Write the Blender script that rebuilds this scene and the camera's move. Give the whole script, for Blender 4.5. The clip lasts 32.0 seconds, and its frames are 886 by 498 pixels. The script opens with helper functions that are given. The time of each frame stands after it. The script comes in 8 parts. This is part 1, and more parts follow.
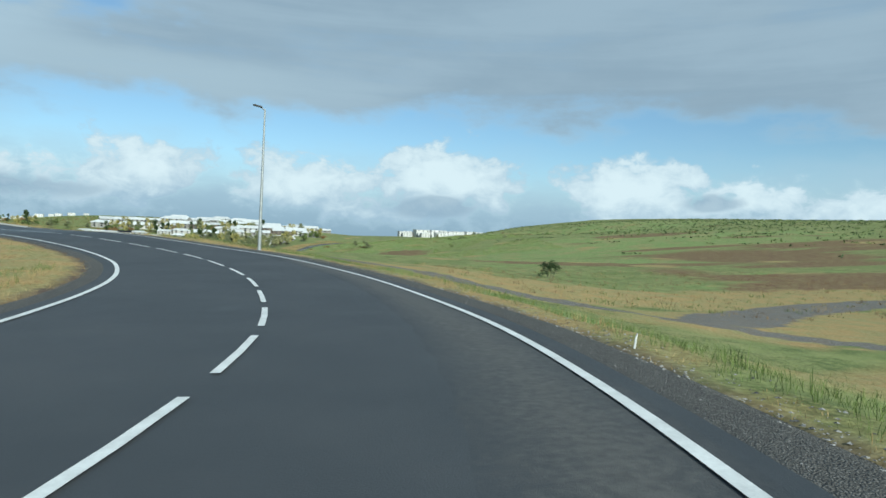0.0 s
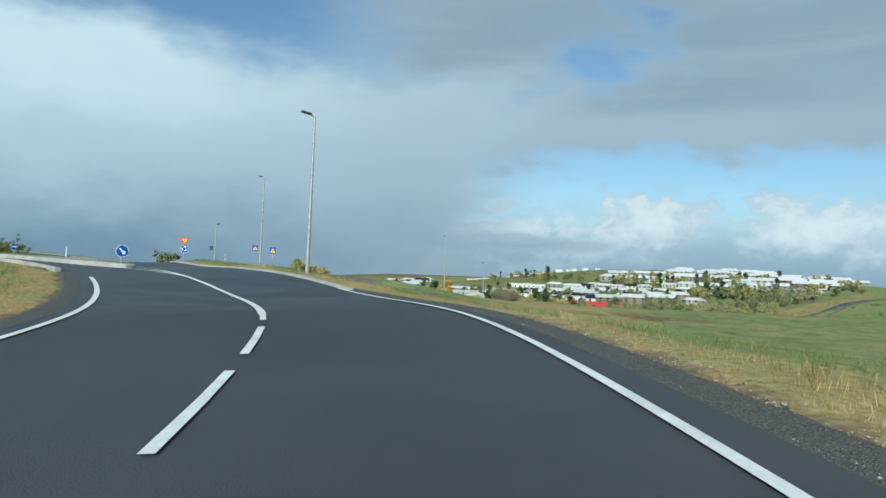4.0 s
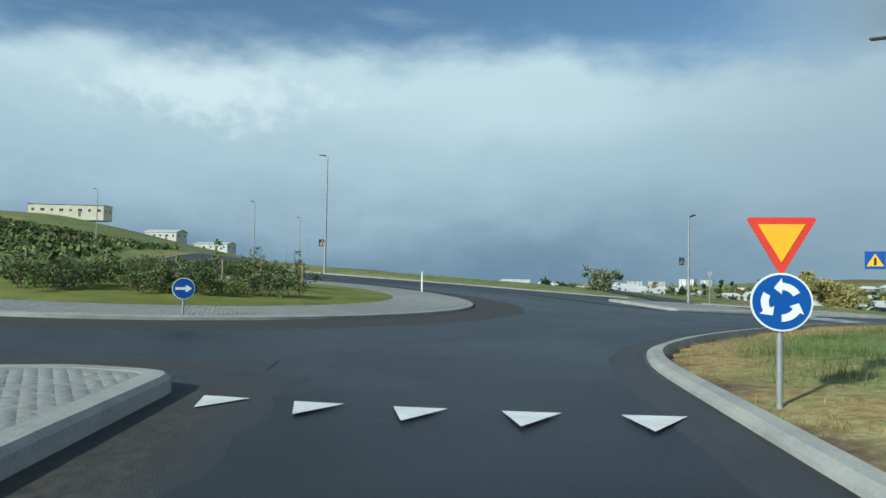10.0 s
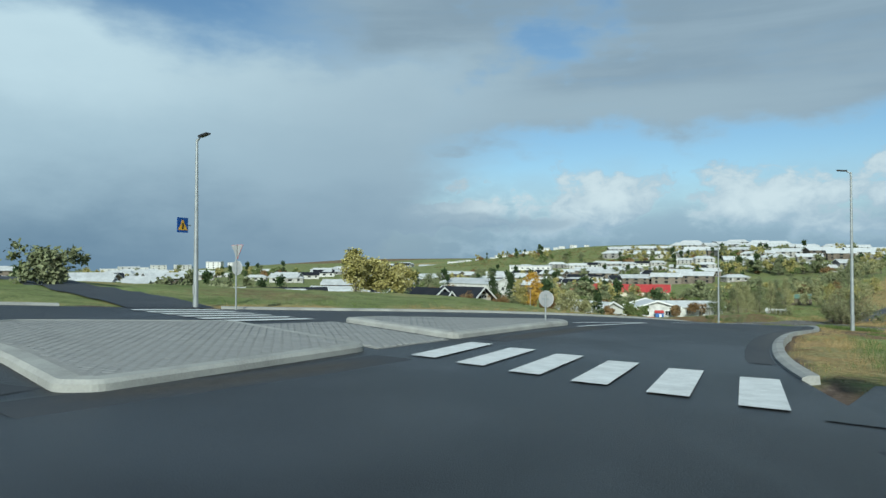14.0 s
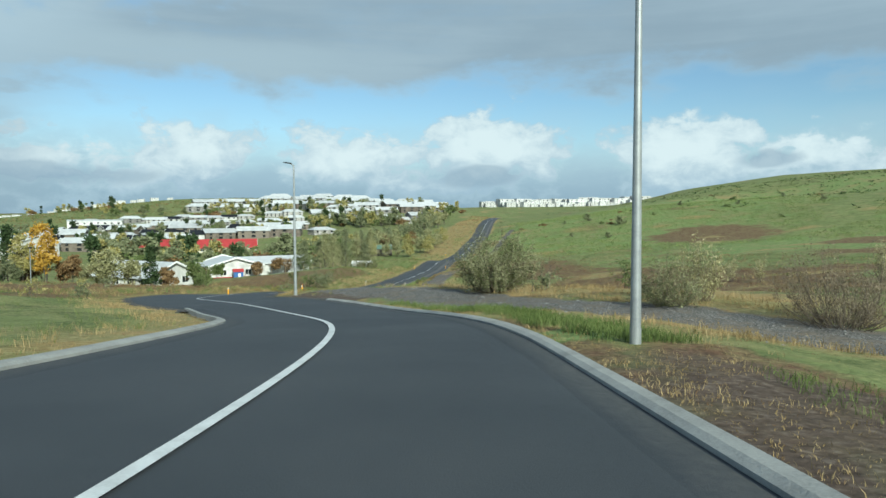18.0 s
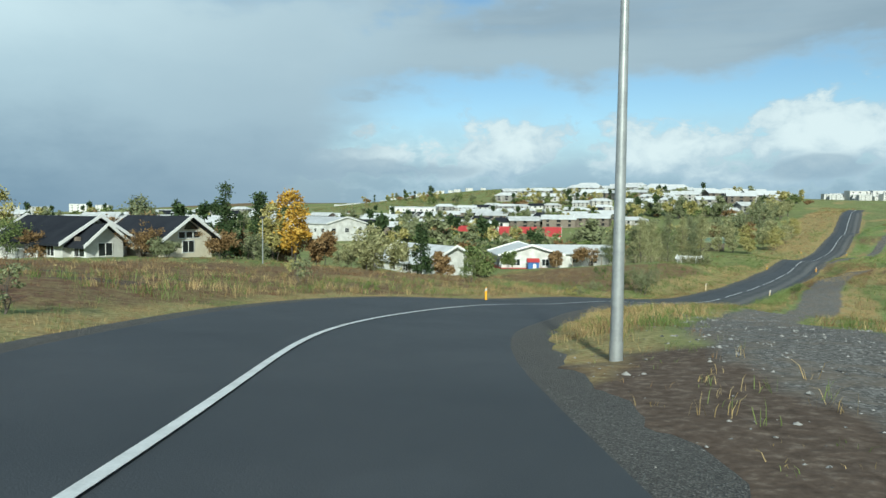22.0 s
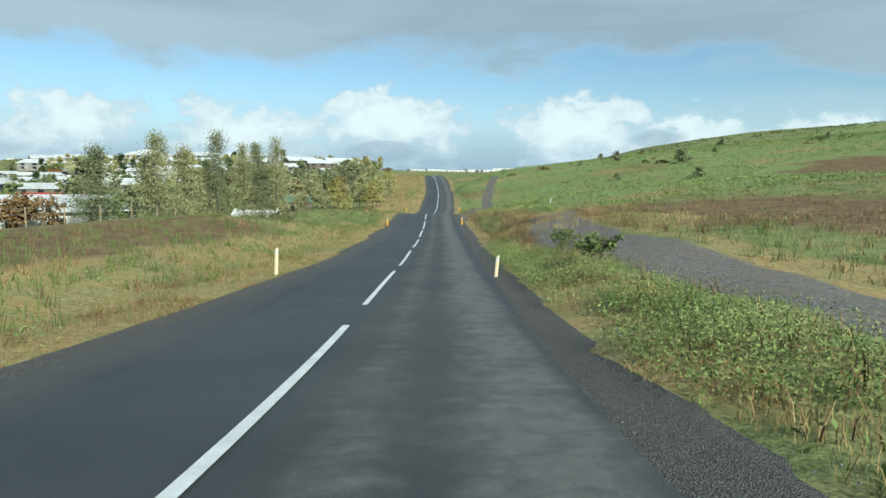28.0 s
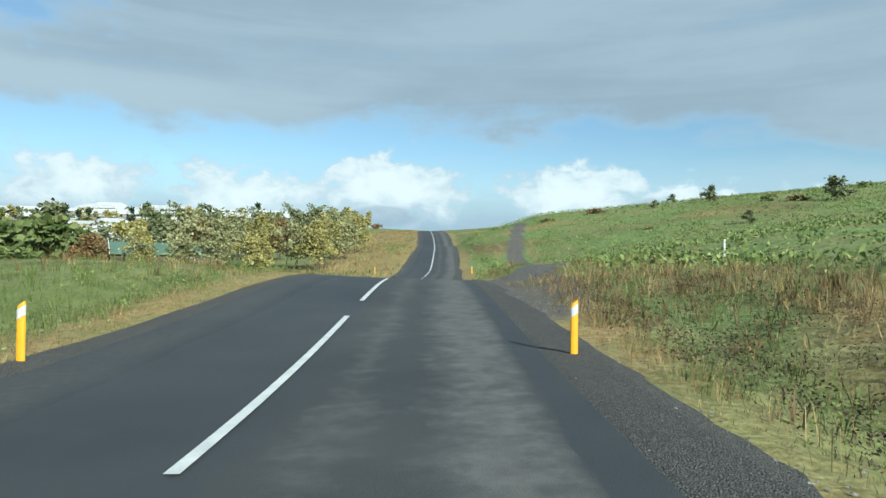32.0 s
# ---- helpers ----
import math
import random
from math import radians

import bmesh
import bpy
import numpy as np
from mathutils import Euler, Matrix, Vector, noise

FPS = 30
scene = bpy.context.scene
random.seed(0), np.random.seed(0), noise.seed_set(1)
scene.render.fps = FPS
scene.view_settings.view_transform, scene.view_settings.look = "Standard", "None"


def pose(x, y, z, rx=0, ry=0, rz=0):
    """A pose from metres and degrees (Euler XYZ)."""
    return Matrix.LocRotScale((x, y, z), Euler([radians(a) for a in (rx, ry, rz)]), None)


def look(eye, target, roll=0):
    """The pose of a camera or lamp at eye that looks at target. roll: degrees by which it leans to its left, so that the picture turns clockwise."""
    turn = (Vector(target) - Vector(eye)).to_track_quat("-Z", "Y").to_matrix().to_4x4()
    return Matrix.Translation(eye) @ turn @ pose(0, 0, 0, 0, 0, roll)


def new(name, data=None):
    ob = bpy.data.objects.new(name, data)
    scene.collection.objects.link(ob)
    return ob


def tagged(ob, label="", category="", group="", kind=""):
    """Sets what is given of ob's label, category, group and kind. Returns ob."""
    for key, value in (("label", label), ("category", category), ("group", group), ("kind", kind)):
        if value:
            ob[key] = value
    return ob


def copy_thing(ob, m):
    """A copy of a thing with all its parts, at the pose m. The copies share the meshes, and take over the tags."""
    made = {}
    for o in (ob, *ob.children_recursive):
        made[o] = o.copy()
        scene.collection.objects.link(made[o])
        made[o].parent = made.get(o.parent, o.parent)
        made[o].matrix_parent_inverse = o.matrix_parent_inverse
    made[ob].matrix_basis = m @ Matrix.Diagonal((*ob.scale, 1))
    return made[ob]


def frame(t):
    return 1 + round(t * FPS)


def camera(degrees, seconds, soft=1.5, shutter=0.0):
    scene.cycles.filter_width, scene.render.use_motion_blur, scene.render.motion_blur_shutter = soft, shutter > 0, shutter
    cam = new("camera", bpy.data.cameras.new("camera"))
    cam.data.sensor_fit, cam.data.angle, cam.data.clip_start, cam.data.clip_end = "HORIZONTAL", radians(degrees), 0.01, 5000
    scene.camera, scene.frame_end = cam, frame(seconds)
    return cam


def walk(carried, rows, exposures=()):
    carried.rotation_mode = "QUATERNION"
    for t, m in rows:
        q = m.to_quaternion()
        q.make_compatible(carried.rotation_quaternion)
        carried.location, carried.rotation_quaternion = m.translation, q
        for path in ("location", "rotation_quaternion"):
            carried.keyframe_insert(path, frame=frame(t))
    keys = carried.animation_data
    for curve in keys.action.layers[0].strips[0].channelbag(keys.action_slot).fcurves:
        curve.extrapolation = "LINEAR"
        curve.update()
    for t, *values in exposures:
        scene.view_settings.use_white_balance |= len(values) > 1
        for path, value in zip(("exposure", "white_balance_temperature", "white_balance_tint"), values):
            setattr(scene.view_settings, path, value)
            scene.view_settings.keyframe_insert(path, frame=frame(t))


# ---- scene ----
# the camera and its drive
cam = camera(67.66, 32.0)
PATH = [
    (0.0, 0.027, -0.000, 1.400, 89.84, -2.39, -5.00),
    (0.5, 0.229, 5.208, 1.367, 90.18, -2.21, -1.87),
    (1.0, -0.060, 10.425, 1.388, 90.76, -2.22, 2.87),
    (1.5, -0.740, 15.528, 1.430, 91.19, -2.28, 8.21),
    (2.0, -1.986, 20.306, 1.502, 91.60, -2.41, 13.69),
    (2.5, -3.597, 24.926, 1.626, 91.99, -2.39, 19.32),
    (3.0, -5.781, 29.276, 1.794, 92.26, -2.53, 25.21),
    (3.5, -8.237, 33.298, 1.959, 92.60, -2.47, 31.24),
    (4.0, -10.975, 36.992, 2.123, 92.59, -2.39, 36.83),
    (4.5, -13.966, 40.369, 2.287, 92.58, -2.46, 41.66),
    (5.0, -17.161, 43.436, 2.452, 92.68, -2.70, 45.83),
    (5.5, -20.511, 46.184, 2.618, 92.84, -2.97, 49.73),
    (6.0, -23.976, 48.568, 2.788, 92.85, -2.95, 53.71),
    (6.5, -27.399, 50.671, 2.949, 92.92, -2.87, 57.61),
    (7.0, -30.762, 52.409, 3.086, 93.02, -2.60, 61.27),
    (7.5, -33.904, 53.827, 3.236, 93.06, -2.41, 64.73),
    (8.0, -36.811, 54.975, 3.364, 92.97, -2.16, 68.02),
    (8.5, -39.818, 55.964, 3.480, 92.89, -1.86, 70.67),
    (9.0, -42.835, 56.843, 3.566, 92.74, -1.57, 72.42),
    (9.5, -45.987, 57.736, 3.639, 92.48, -1.26, 73.16),
    (10.0, -48.960, 58.660, 3.686, 92.19, -1.12, 72.68),
    (10.5, -51.792, 59.612, 3.696, 91.90, -1.00, 70.22),
    (11.0, -54.595, 60.824, 3.697, 91.66, -0.95, 66.02),
    (11.5, -57.270, 62.314, 3.692, 91.37, -0.73, 61.25),
    (12.0, -59.768, 64.105, 3.690, 91.29, -0.43, 56.44),
    (12.5, -62.432, 66.369, 3.705, 91.39, -0.42, 51.42),
    (13.0, -64.811, 68.896, 3.706, 91.44, -0.37, 46.09),
    (13.5, -66.987, 71.735, 3.691, 91.35, -0.38, 39.96),
    (14.0, -68.928, 74.984, 3.632, 91.11, -0.06, 33.36),
    (14.5, -70.466, 78.358, 3.485, 90.64, 0.27, 26.51),
    (15.0, -71.764, 81.786, 3.413, 90.35, 0.33, 20.34),
    (15.5, -72.549, 85.346, 3.332, 90.10, 0.18, 14.93),
    (16.0, -73.179, 89.061, 3.198, 89.53, 0.15, 10.19),
    (16.5, -73.592, 92.896, 3.019, 88.86, 0.16, 6.22),
    (17.0, -73.794, 96.796, 2.806, 88.22, 0.18, 3.06),
    (17.5, -73.826, 100.688, 2.566, 87.67, 0.19, 0.70),
    (18.0, -73.744, 104.496, 2.307, 87.19, 0.23, -0.84),
    (18.5, -73.709, 108.348, 2.049, 86.90, 0.25, -1.23),
    (19.0, -73.713, 112.081, 1.772, 86.72, 0.30, -0.04),
    (19.5, -73.945, 115.783, 1.494, 86.77, 0.31, 3.25),
    (20.0, -74.500, 119.603, 1.181, 87.11, 0.23, 8.10),
    (20.5, -75.438, 123.491, 0.827, 87.25, 0.01, 13.40),
    (21.0, -76.711, 127.321, 0.454, 86.96, -0.22, 18.37),
    (21.5, -78.462, 131.220, 0.117, 86.69, -0.40, 22.68),
    (22.0, -80.418, 135.152, -0.218, 86.55, -0.53, 25.35),
    (22.5, -82.423, 139.219, -0.589, 86.37, -0.26, 25.98),
    (23.0, -84.333, 143.455, -1.037, 86.16, 0.28, 24.14),
    (23.5, -85.962, 147.992, -1.527, 85.68, 0.60, 19.66),
    (24.0, -87.204, 152.812, -2.064, 85.46, 0.63, 13.94),
    (24.5, -87.955, 158.075, -2.605, 85.77, 0.17, 8.09),
    (25.0, -88.152, 163.371, -3.137, 85.52, -0.38, 2.64),
    (25.5, -87.904, 168.878, -3.693, 85.21, -0.33, -1.69),
    (26.0, -87.340, 174.521, -4.302, 84.84, -0.31, -4.69),
    (26.5, -86.573, 180.317, -4.974, 84.70, -0.56, -6.90),
    (27.0, -85.748, 186.325, -5.695, 84.61, -0.42, -8.29),
    (27.5, -84.833, 192.547, -6.425, 84.71, -0.12, -9.03),
    (28.0, -83.823, 198.993, -7.120, 85.11, 0.11, -9.41),
    (28.5, -82.710, 205.676, -7.734, 86.05, 0.12, -9.66),
    (29.0, -81.480, 212.612, -8.221, 87.86, -0.23, -9.87),
    (29.5, -80.222, 219.761, -8.563, 89.27, -0.23, -9.86),
    (30.0, -79.007, 227.059, -8.787, 90.02, -0.10, -9.85),
    (30.5, -77.808, 234.444, -8.921, 90.70, -0.24, -9.72),
    (31.0, -76.607, 241.857, -8.992, 91.08, -0.45, -9.62),
    (31.5, -75.397, 249.238, -9.029, 90.98, -0.62, -9.57),
    (32.0, -74.277, 256.551, -9.052, 90.77, -0.61, -9.54),
]
walk(cam, [(r[0], pose(*r[1:])) for r in PATH], [(0.0, 0.14, 5750, -5), (3.5, 0.08, 5750, -5), (6.5, -0.10, 5750, -5), (8.5, -0.09, 5750, -5), (10.5, -0.04, 5750, -5), (13.5, -0.06, 5750, -5), (15.5, -0.12, 5750, -5), (18.0, 0.14, 5900, -6), (20.0, 0.14, 5900, -6), (25.0, 0.20, 6000, -6), (29.0, 0.30, 5950, -5), (32.0, 0.32, 5900, -5)])
# world: clear sky with broken cloud, and one sun
SUN_DIR = Vector((0.38, -0.92, 0.50)).normalized()
world = bpy.data.worlds.new("world")
scene.world = world
world.use_nodes = True


def build_sky():
    nt = world.node_tree
    nt.nodes.clear()
    N, L = nt.nodes.new, nt.links.new

    def math_node(op, a, b=None, clamp=False):
        n = N("ShaderNodeMath")
        n.operation, n.use_clamp = op, clamp
        for i, v in enumerate((a, b)):
            if v is None:
                continue
            if isinstance(v, (int, float)):
                n.inputs[i].default_value = v
            else:
                L(v, n.inputs[i])
        return n.outputs[0]

    def ramp(value, lo, hi, a=0.0, b=1.0):
        n = N("ShaderNodeMapRange")
        n.interpolation_type = "SMOOTHSTEP"
        L(value, n.inputs[0])
        for i, v in zip((1, 2, 3, 4), (lo, hi, a, b)):
            n.inputs[i].default_value = v
        return n.outputs[0]

    def fog(vector, scale, detail=6.0, rough=0.55, distort=0.0):
        n = N("ShaderNodeTexNoise")
        n.inputs["Scale"].default_value, n.inputs["Detail"].default_value = scale, detail
        n.inputs["Roughness"].default_value, n.inputs["Distortion"].default_value = rough, distort
        L(vector, n.inputs["Vector"])
        return n.outputs[0]

    def mix(f, a, b):
        n = N("ShaderNodeMix")
        n.data_type = "RGBA"
        L(f, n.inputs[0])
        for s, v in ((n.inputs[6], a), (n.inputs[7], b)):
            if isinstance(v, tuple):
                s.default_value = (*v, 1)
            else:
                L(v, s)
        return n.outputs[2]

    way = N("ShaderNodeTexCoord").outputs["Generated"]
    sep = N("ShaderNodeSeparateXYZ")
    L(way, sep.inputs[0])
    up = sep.outputs[2]
    to_deg = 180 / math.pi
    az = math_node("MULTIPLY", math_node("ARCTAN2", sep.outputs[0], sep.outputs[1]), to_deg)
    el = math_node("MULTIPLY", math_node("ARCSINE", up), to_deg)

    def sheet(across, upward, seed, scale=1.0, detail=6.0, rough=0.55, distort=0.0):
        """Noise about zero on the sky, stretched by so much for each degree."""
        v = N("ShaderNodeCombineXYZ")
        L(math_node("MULTIPLY", az, across), v.inputs[0])
        L(math_node("MULTIPLY", el, upward), v.inputs[1])
        v.inputs[2].default_value = seed
        return math_node("SUBTRACT", fog(v.outputs[0], scale, detail, rough, distort), 0.5)

    def plus(a, b, k=1.0):
        return math_node("ADD", a, math_node("MULTIPLY", b, k) if k != 1.0 else b)

    def times(a, b):
        return math_node("MULTIPLY", a, b)

    def oval(a, e, wide, high, low=None):
        """1 in the middle of an oval on the sky, 0 on its rim; it may reach farther down."""
        u = math_node("DIVIDE", math_node("SUBTRACT", az, a), wide)
        gap = math_node("SUBTRACT", el, e)
        v = math_node("DIVIDE", math_node("MAXIMUM", gap, 0.0), high)
        w = math_node("DIVIDE", math_node("MINIMUM", gap, 0.0), low or high)
        r = math_node("SQRT", plus(times(u, u), plus(times(v, v), times(w, w))))
        return math_node("SUBTRACT", 1.0, r)

    soft_n, mid_n, fine_n = sheet(0.045, 0.12, 3.0), sheet(0.12, 0.26, 8.0, 1.0, 7.0), sheet(0.45, 0.62, 5.0, 1.0, 8.0, 0.6, 0.3)
    streak = sheet(0.03, 0.34, 12.0, 1.0, 7.0, 0.58, 0.4)
    # the grey bank behind the heaps, close over the land
    bank = ramp(plus(plus(el, mid_n, 7.0), soft_n, 5.0), 9.0, 2.4)
    bank_col = mix(ramp(plus(el, mid_n, 2.0), 0.0, 6.0), (0.30, 0.40, 0.52), (0.50, 0.60, 0.70))
    # heaped clouds
    billow = plus(times(fine_n, 0.75), mid_n, 1.1)
    heap, white = None, None
    for a, e, wide, high, low in HEAPS:
        one = oval(a, e, wide, high, low)
        heap = one if heap is None else math_node("MAXIMUM", heap, one)
        glow = oval(a, e + 0.15 * high, wide * 0.92, high * 1.05, low * 0.55)
        white = glow if white is None else math_node("MAXIMUM", white, glow)
    heap_mask = ramp(plus(heap, billow, 2.3), -0.08, 0.40)
    lit = ramp(plus(white, plus(times(fine_n, 2.2), mid_n, 2.0)), -0.55, 1.05)
    heap_col = mix(lit, (0.43, 0.53, 0.64), (0.84, 0.875, 0.90))
    dim = None
    for a, e, wide, high in DARK_PUFFS:
        one = oval(a, e, wide, high)
        dim = one if dim is None else math_node("MAXIMUM", dim, one)
    dim = ramp(plus(dim, billow, 1.5), 0.0, 0.4)
    # the high deck in the north, and its hole
    deck_edge = plus(plus(plus(el, soft_n, 12.0), mid_n, 9.0), times(math_node("ABSOLUTE", math_node("SUBTRACT", az, -4.0)), 0.055))
    deck = ramp(deck_edge, 10.2, 13.4)
    hole = ramp(plus(plus(oval(-24.0, 18.5, 9.0, 5.0, 3.4), mid_n, 3.2), soft_n, 2.2), -0.1, 0.9)
    deck = times(deck, math_node("SUBTRACT", 1.0, times(hole, 0.9)))
    deck = times(deck, ramp(plus(plus(az, soft_n, 20.0), mid_n, 12.0), -54.0, -38.0))
    deck = times(deck, ramp(plus(times(streak, 1.0), mid_n, 0.5), -0.30, 0.02, 0.72, 0.97))
    pale = ramp(plus(plus(oval(-20.0, 12.8, 24.0, 2.6), streak, 1.2), mid_n, 0.8), -0.1, 0.9)
    deck_col = mix(ramp(plus(streak, soft_n, 1.2), -0.20, 0.22), (0.335, 0.40, 0.478), (0.405, 0.472, 0.55))
    deck_col = mix(pale, deck_col, (0.455, 0.525, 0.595))
    # the tall white veil in the west, grey-blue at its foot
    veil_top = ramp(plus(plus(plus(el, mid_n, 6.0), soft_n, 5.0), times(math_node("ABSOLUTE", math_node("SUBTRACT", az, -70.0)), 0.05)), 21.2, 16.6)
    veil_side = ramp(plus(plus(plus(az, soft_n, 14.0), mid_n, 9.0), times(el, -0.55)), -30.0, -41.0)
    veil = times(veil_top, veil_side)
    climb = plus(plus(plus(el, soft_n, 8.0), mid_n, 5.0), fine_n, 1.6)
    veil_col = mix(ramp(climb, -1.0, 9.5), (0.22, 0.305, 0.41), (0.53, 0.63, 0.715))
    veil_col = mix(ramp(climb, 8.0, 17.0), veil_col, (0.73, 0.82, 0.88))
    veil_col = mix(ramp(plus(az, mid_n, 14.0), -66.0, -36.0, 0.0, 0.62), veil_col, (0.40, 0.475, 0.565))
    crest = ramp(plus(plus(oval(-92.0, 14.8, 10.0, 2.8, 3.4), fine_n, 1.9), mid_n, 1.4), -0.12, 0.75)
    veil_col = mix(crest, veil_col, (0.86, 0.91, 0.94))
    wisps = times(ramp(plus(times(streak, 1.0), mid_n, 0.6), 0.02, 0.36, 0.0, 0.42), ramp(el, 9.0, 17.0))
    sky = N("ShaderNodeTexSky")
    sky.sky_type, sky.sun_disc = "NISHITA", False
    sky.sun_elevation = math.asin(SUN_DIR.z)
    sky.sun_rotation = math.atan2(SUN_DIR.x, SUN_DIR.y)
    sky.altitude, sky.air_density, sky.dust_density, sky.ozone_density = 50, 1.0, 0.6, 2.0
    clear = N("ShaderNodeBackground")
    L(sky.outputs[0], clear.inputs[0])
    clear.inputs[1].default_value = SKY_STRENGTH
    # one over the other, the nearest last
    col = mix(heap_mask, bank_col, heap_col)
    col = mix(times(dim, 0.6), col, (0.345, 0.43, 0.53))
    low = math_node("MAXIMUM", math_node("MAXIMUM", times(bank, 0.94), heap_mask), dim)
    col = mix(deck, col, deck_col)
    col = mix(veil, col, veil_col)
    cover = math_node("MAXIMUM", math_node("MAXIMUM", low, deck), math_node("MAXIMUM", veil, wisps))
    col = mix(times(ramp(cover, 0.45, 0.0), wisps), col, (0.74, 0.79, 0.83))
    cloud = N("ShaderNodeBackground")
    L(col, cloud.inputs[0])
    cloud.inputs[1].default_value = CLOUD_STRENGTH
    both = N("ShaderNodeMixShader")
    L(cover, both.inputs[0])
    L(clear.outputs[0], both.inputs[1])
    L(cloud.outputs[0], both.inputs[2])
    out = N("ShaderNodeOutputWorld")
    L(both.outputs[0], out.inputs[0])


SKY_STRENGTH, CLOUD_STRENGTH = 0.105, 0.88
# heaped clouds: bearing, elevation, half width, half height, and their reach downwards
HEAPS = [(-20, 5.3, 6.5, 3.0, 3.6), (-30, 4.2, 10, 2.8, 3.6), (4.5, 5.2, 8.0, 4.2, 4.6), (-7, 4.6, 7.5, 3.0, 3.8), (21, 4.7, 7.4, 3.7, 4.0), (30, 4.1, 7.0, 2.7, 3.4),
         (42, 3.6, 9, 2.6, 3.0), (58, 4, 11, 3, 3), (82, 4, 13, 3.5, 3), (120, 6, 18, 5, 5), (160, 5, 16, 4, 4)]
# small dark clouds in front of them
DARK_PUFFS = [(4.2, 3.5, 4.2, 1.15), (27.3, 4.4, 2.9, 0.9), (-30, 3.4, 7.0, 1.2)]
build_sky()
sun = new("sun", bpy.data.lights.new("sun", "SUN"))
sun.data.energy, sun.data.angle, sun.data.color = 5.0, radians(2.5), (1.0, 0.93, 0.82)
sun.matrix_world = look(SUN_DIR * 300, (0, 0, 0))
scene.view_settings.exposure = 0.0


# materials
def mat(name, cols, scale=4.0, rough=0.8, bump=0.3, fine=40.0, metal=0.0, spec=0.4, per_object=0.0, island=0.0, coords="Object", stretch=(1, 1, 1)):
    """A surface that varies at two scales between the given colours (two or three)."""
    m = bpy.data.materials.new(name)
    m.use_nodes = True
    nt = m.node_tree
    N, L = nt.nodes.new, nt.links.new
    b = nt.nodes["Principled BSDF"]
    tc, mp = N("ShaderNodeTexCoord"), N("ShaderNodeMapping")
    mp.inputs["Scale"].default_value = stretch
    if coords == "World":
        L(N("ShaderNodeNewGeometry").outputs["Position"], mp.inputs[0])
    else:
        L(tc.outputs[coords], mp.inputs[0])
    big, small = N("ShaderNodeTexNoise"), N("ShaderNodeTexNoise")
    for n, s, d in ((big, scale, 5.0), (small, fine, 4.0)):
        n.inputs["Scale"].default_value, n.inputs["Detail"].default_value = s, d
        n.inputs["Roughness"].default_value = 0.6
        L(mp.outputs[0], n.inputs["Vector"])
    add = N("ShaderNodeMath")
    add.operation = "MULTIPLY_ADD"
    L(small.outputs[0], add.inputs[0])
    add.inputs[1].default_value = 0.45
    L(big.outputs[0], add.inputs[2])
    value = add.outputs[0]
    shift = 0.0
    if per_object or island:
        r = N("ShaderNodeObjectInfo").outputs["Random"] if per_object else N("ShaderNodeNewGeometry").outputs["Random Per Island"]
        more = N("ShaderNodeMath")
        more.operation = "MULTIPLY_ADD"
        L(r, more.inputs[0])
        more.inputs[1].default_value = per_object or island
        L(value, more.inputs[2])
        value, shift = more.outputs[0], (per_object or island) / 2
    ramp = N("ShaderNodeValToRGB")
    e = ramp.color_ramp.elements
    pos = [0.5, 0.95] if len(cols) == 2 else [0.45, 0.72, 0.98]
    while len(e) < len(cols):
        e.new(0.5)
    for el, p, c in zip(e, pos, cols):
        el.position, el.color = min(1, p + shift), (*c, 1)
    L(value, ramp.inputs[0])
    L(ramp.outputs[0], b.inputs["Base Color"])
    b.inputs["Roughness"].default_value, b.inputs["Metallic"].default_value = rough, metal
    b.inputs["Specular IOR Level"].default_value = spec
    if bump:
        bp = N("ShaderNodeBump")
        bp.inputs["Strength"].default_value, bp.inputs["Distance"].default_value = bump, 0.02
        L(small.outputs[0], bp.inputs["Height"])
        L(bp.outputs[0], b.inputs["Normal"])
    return m


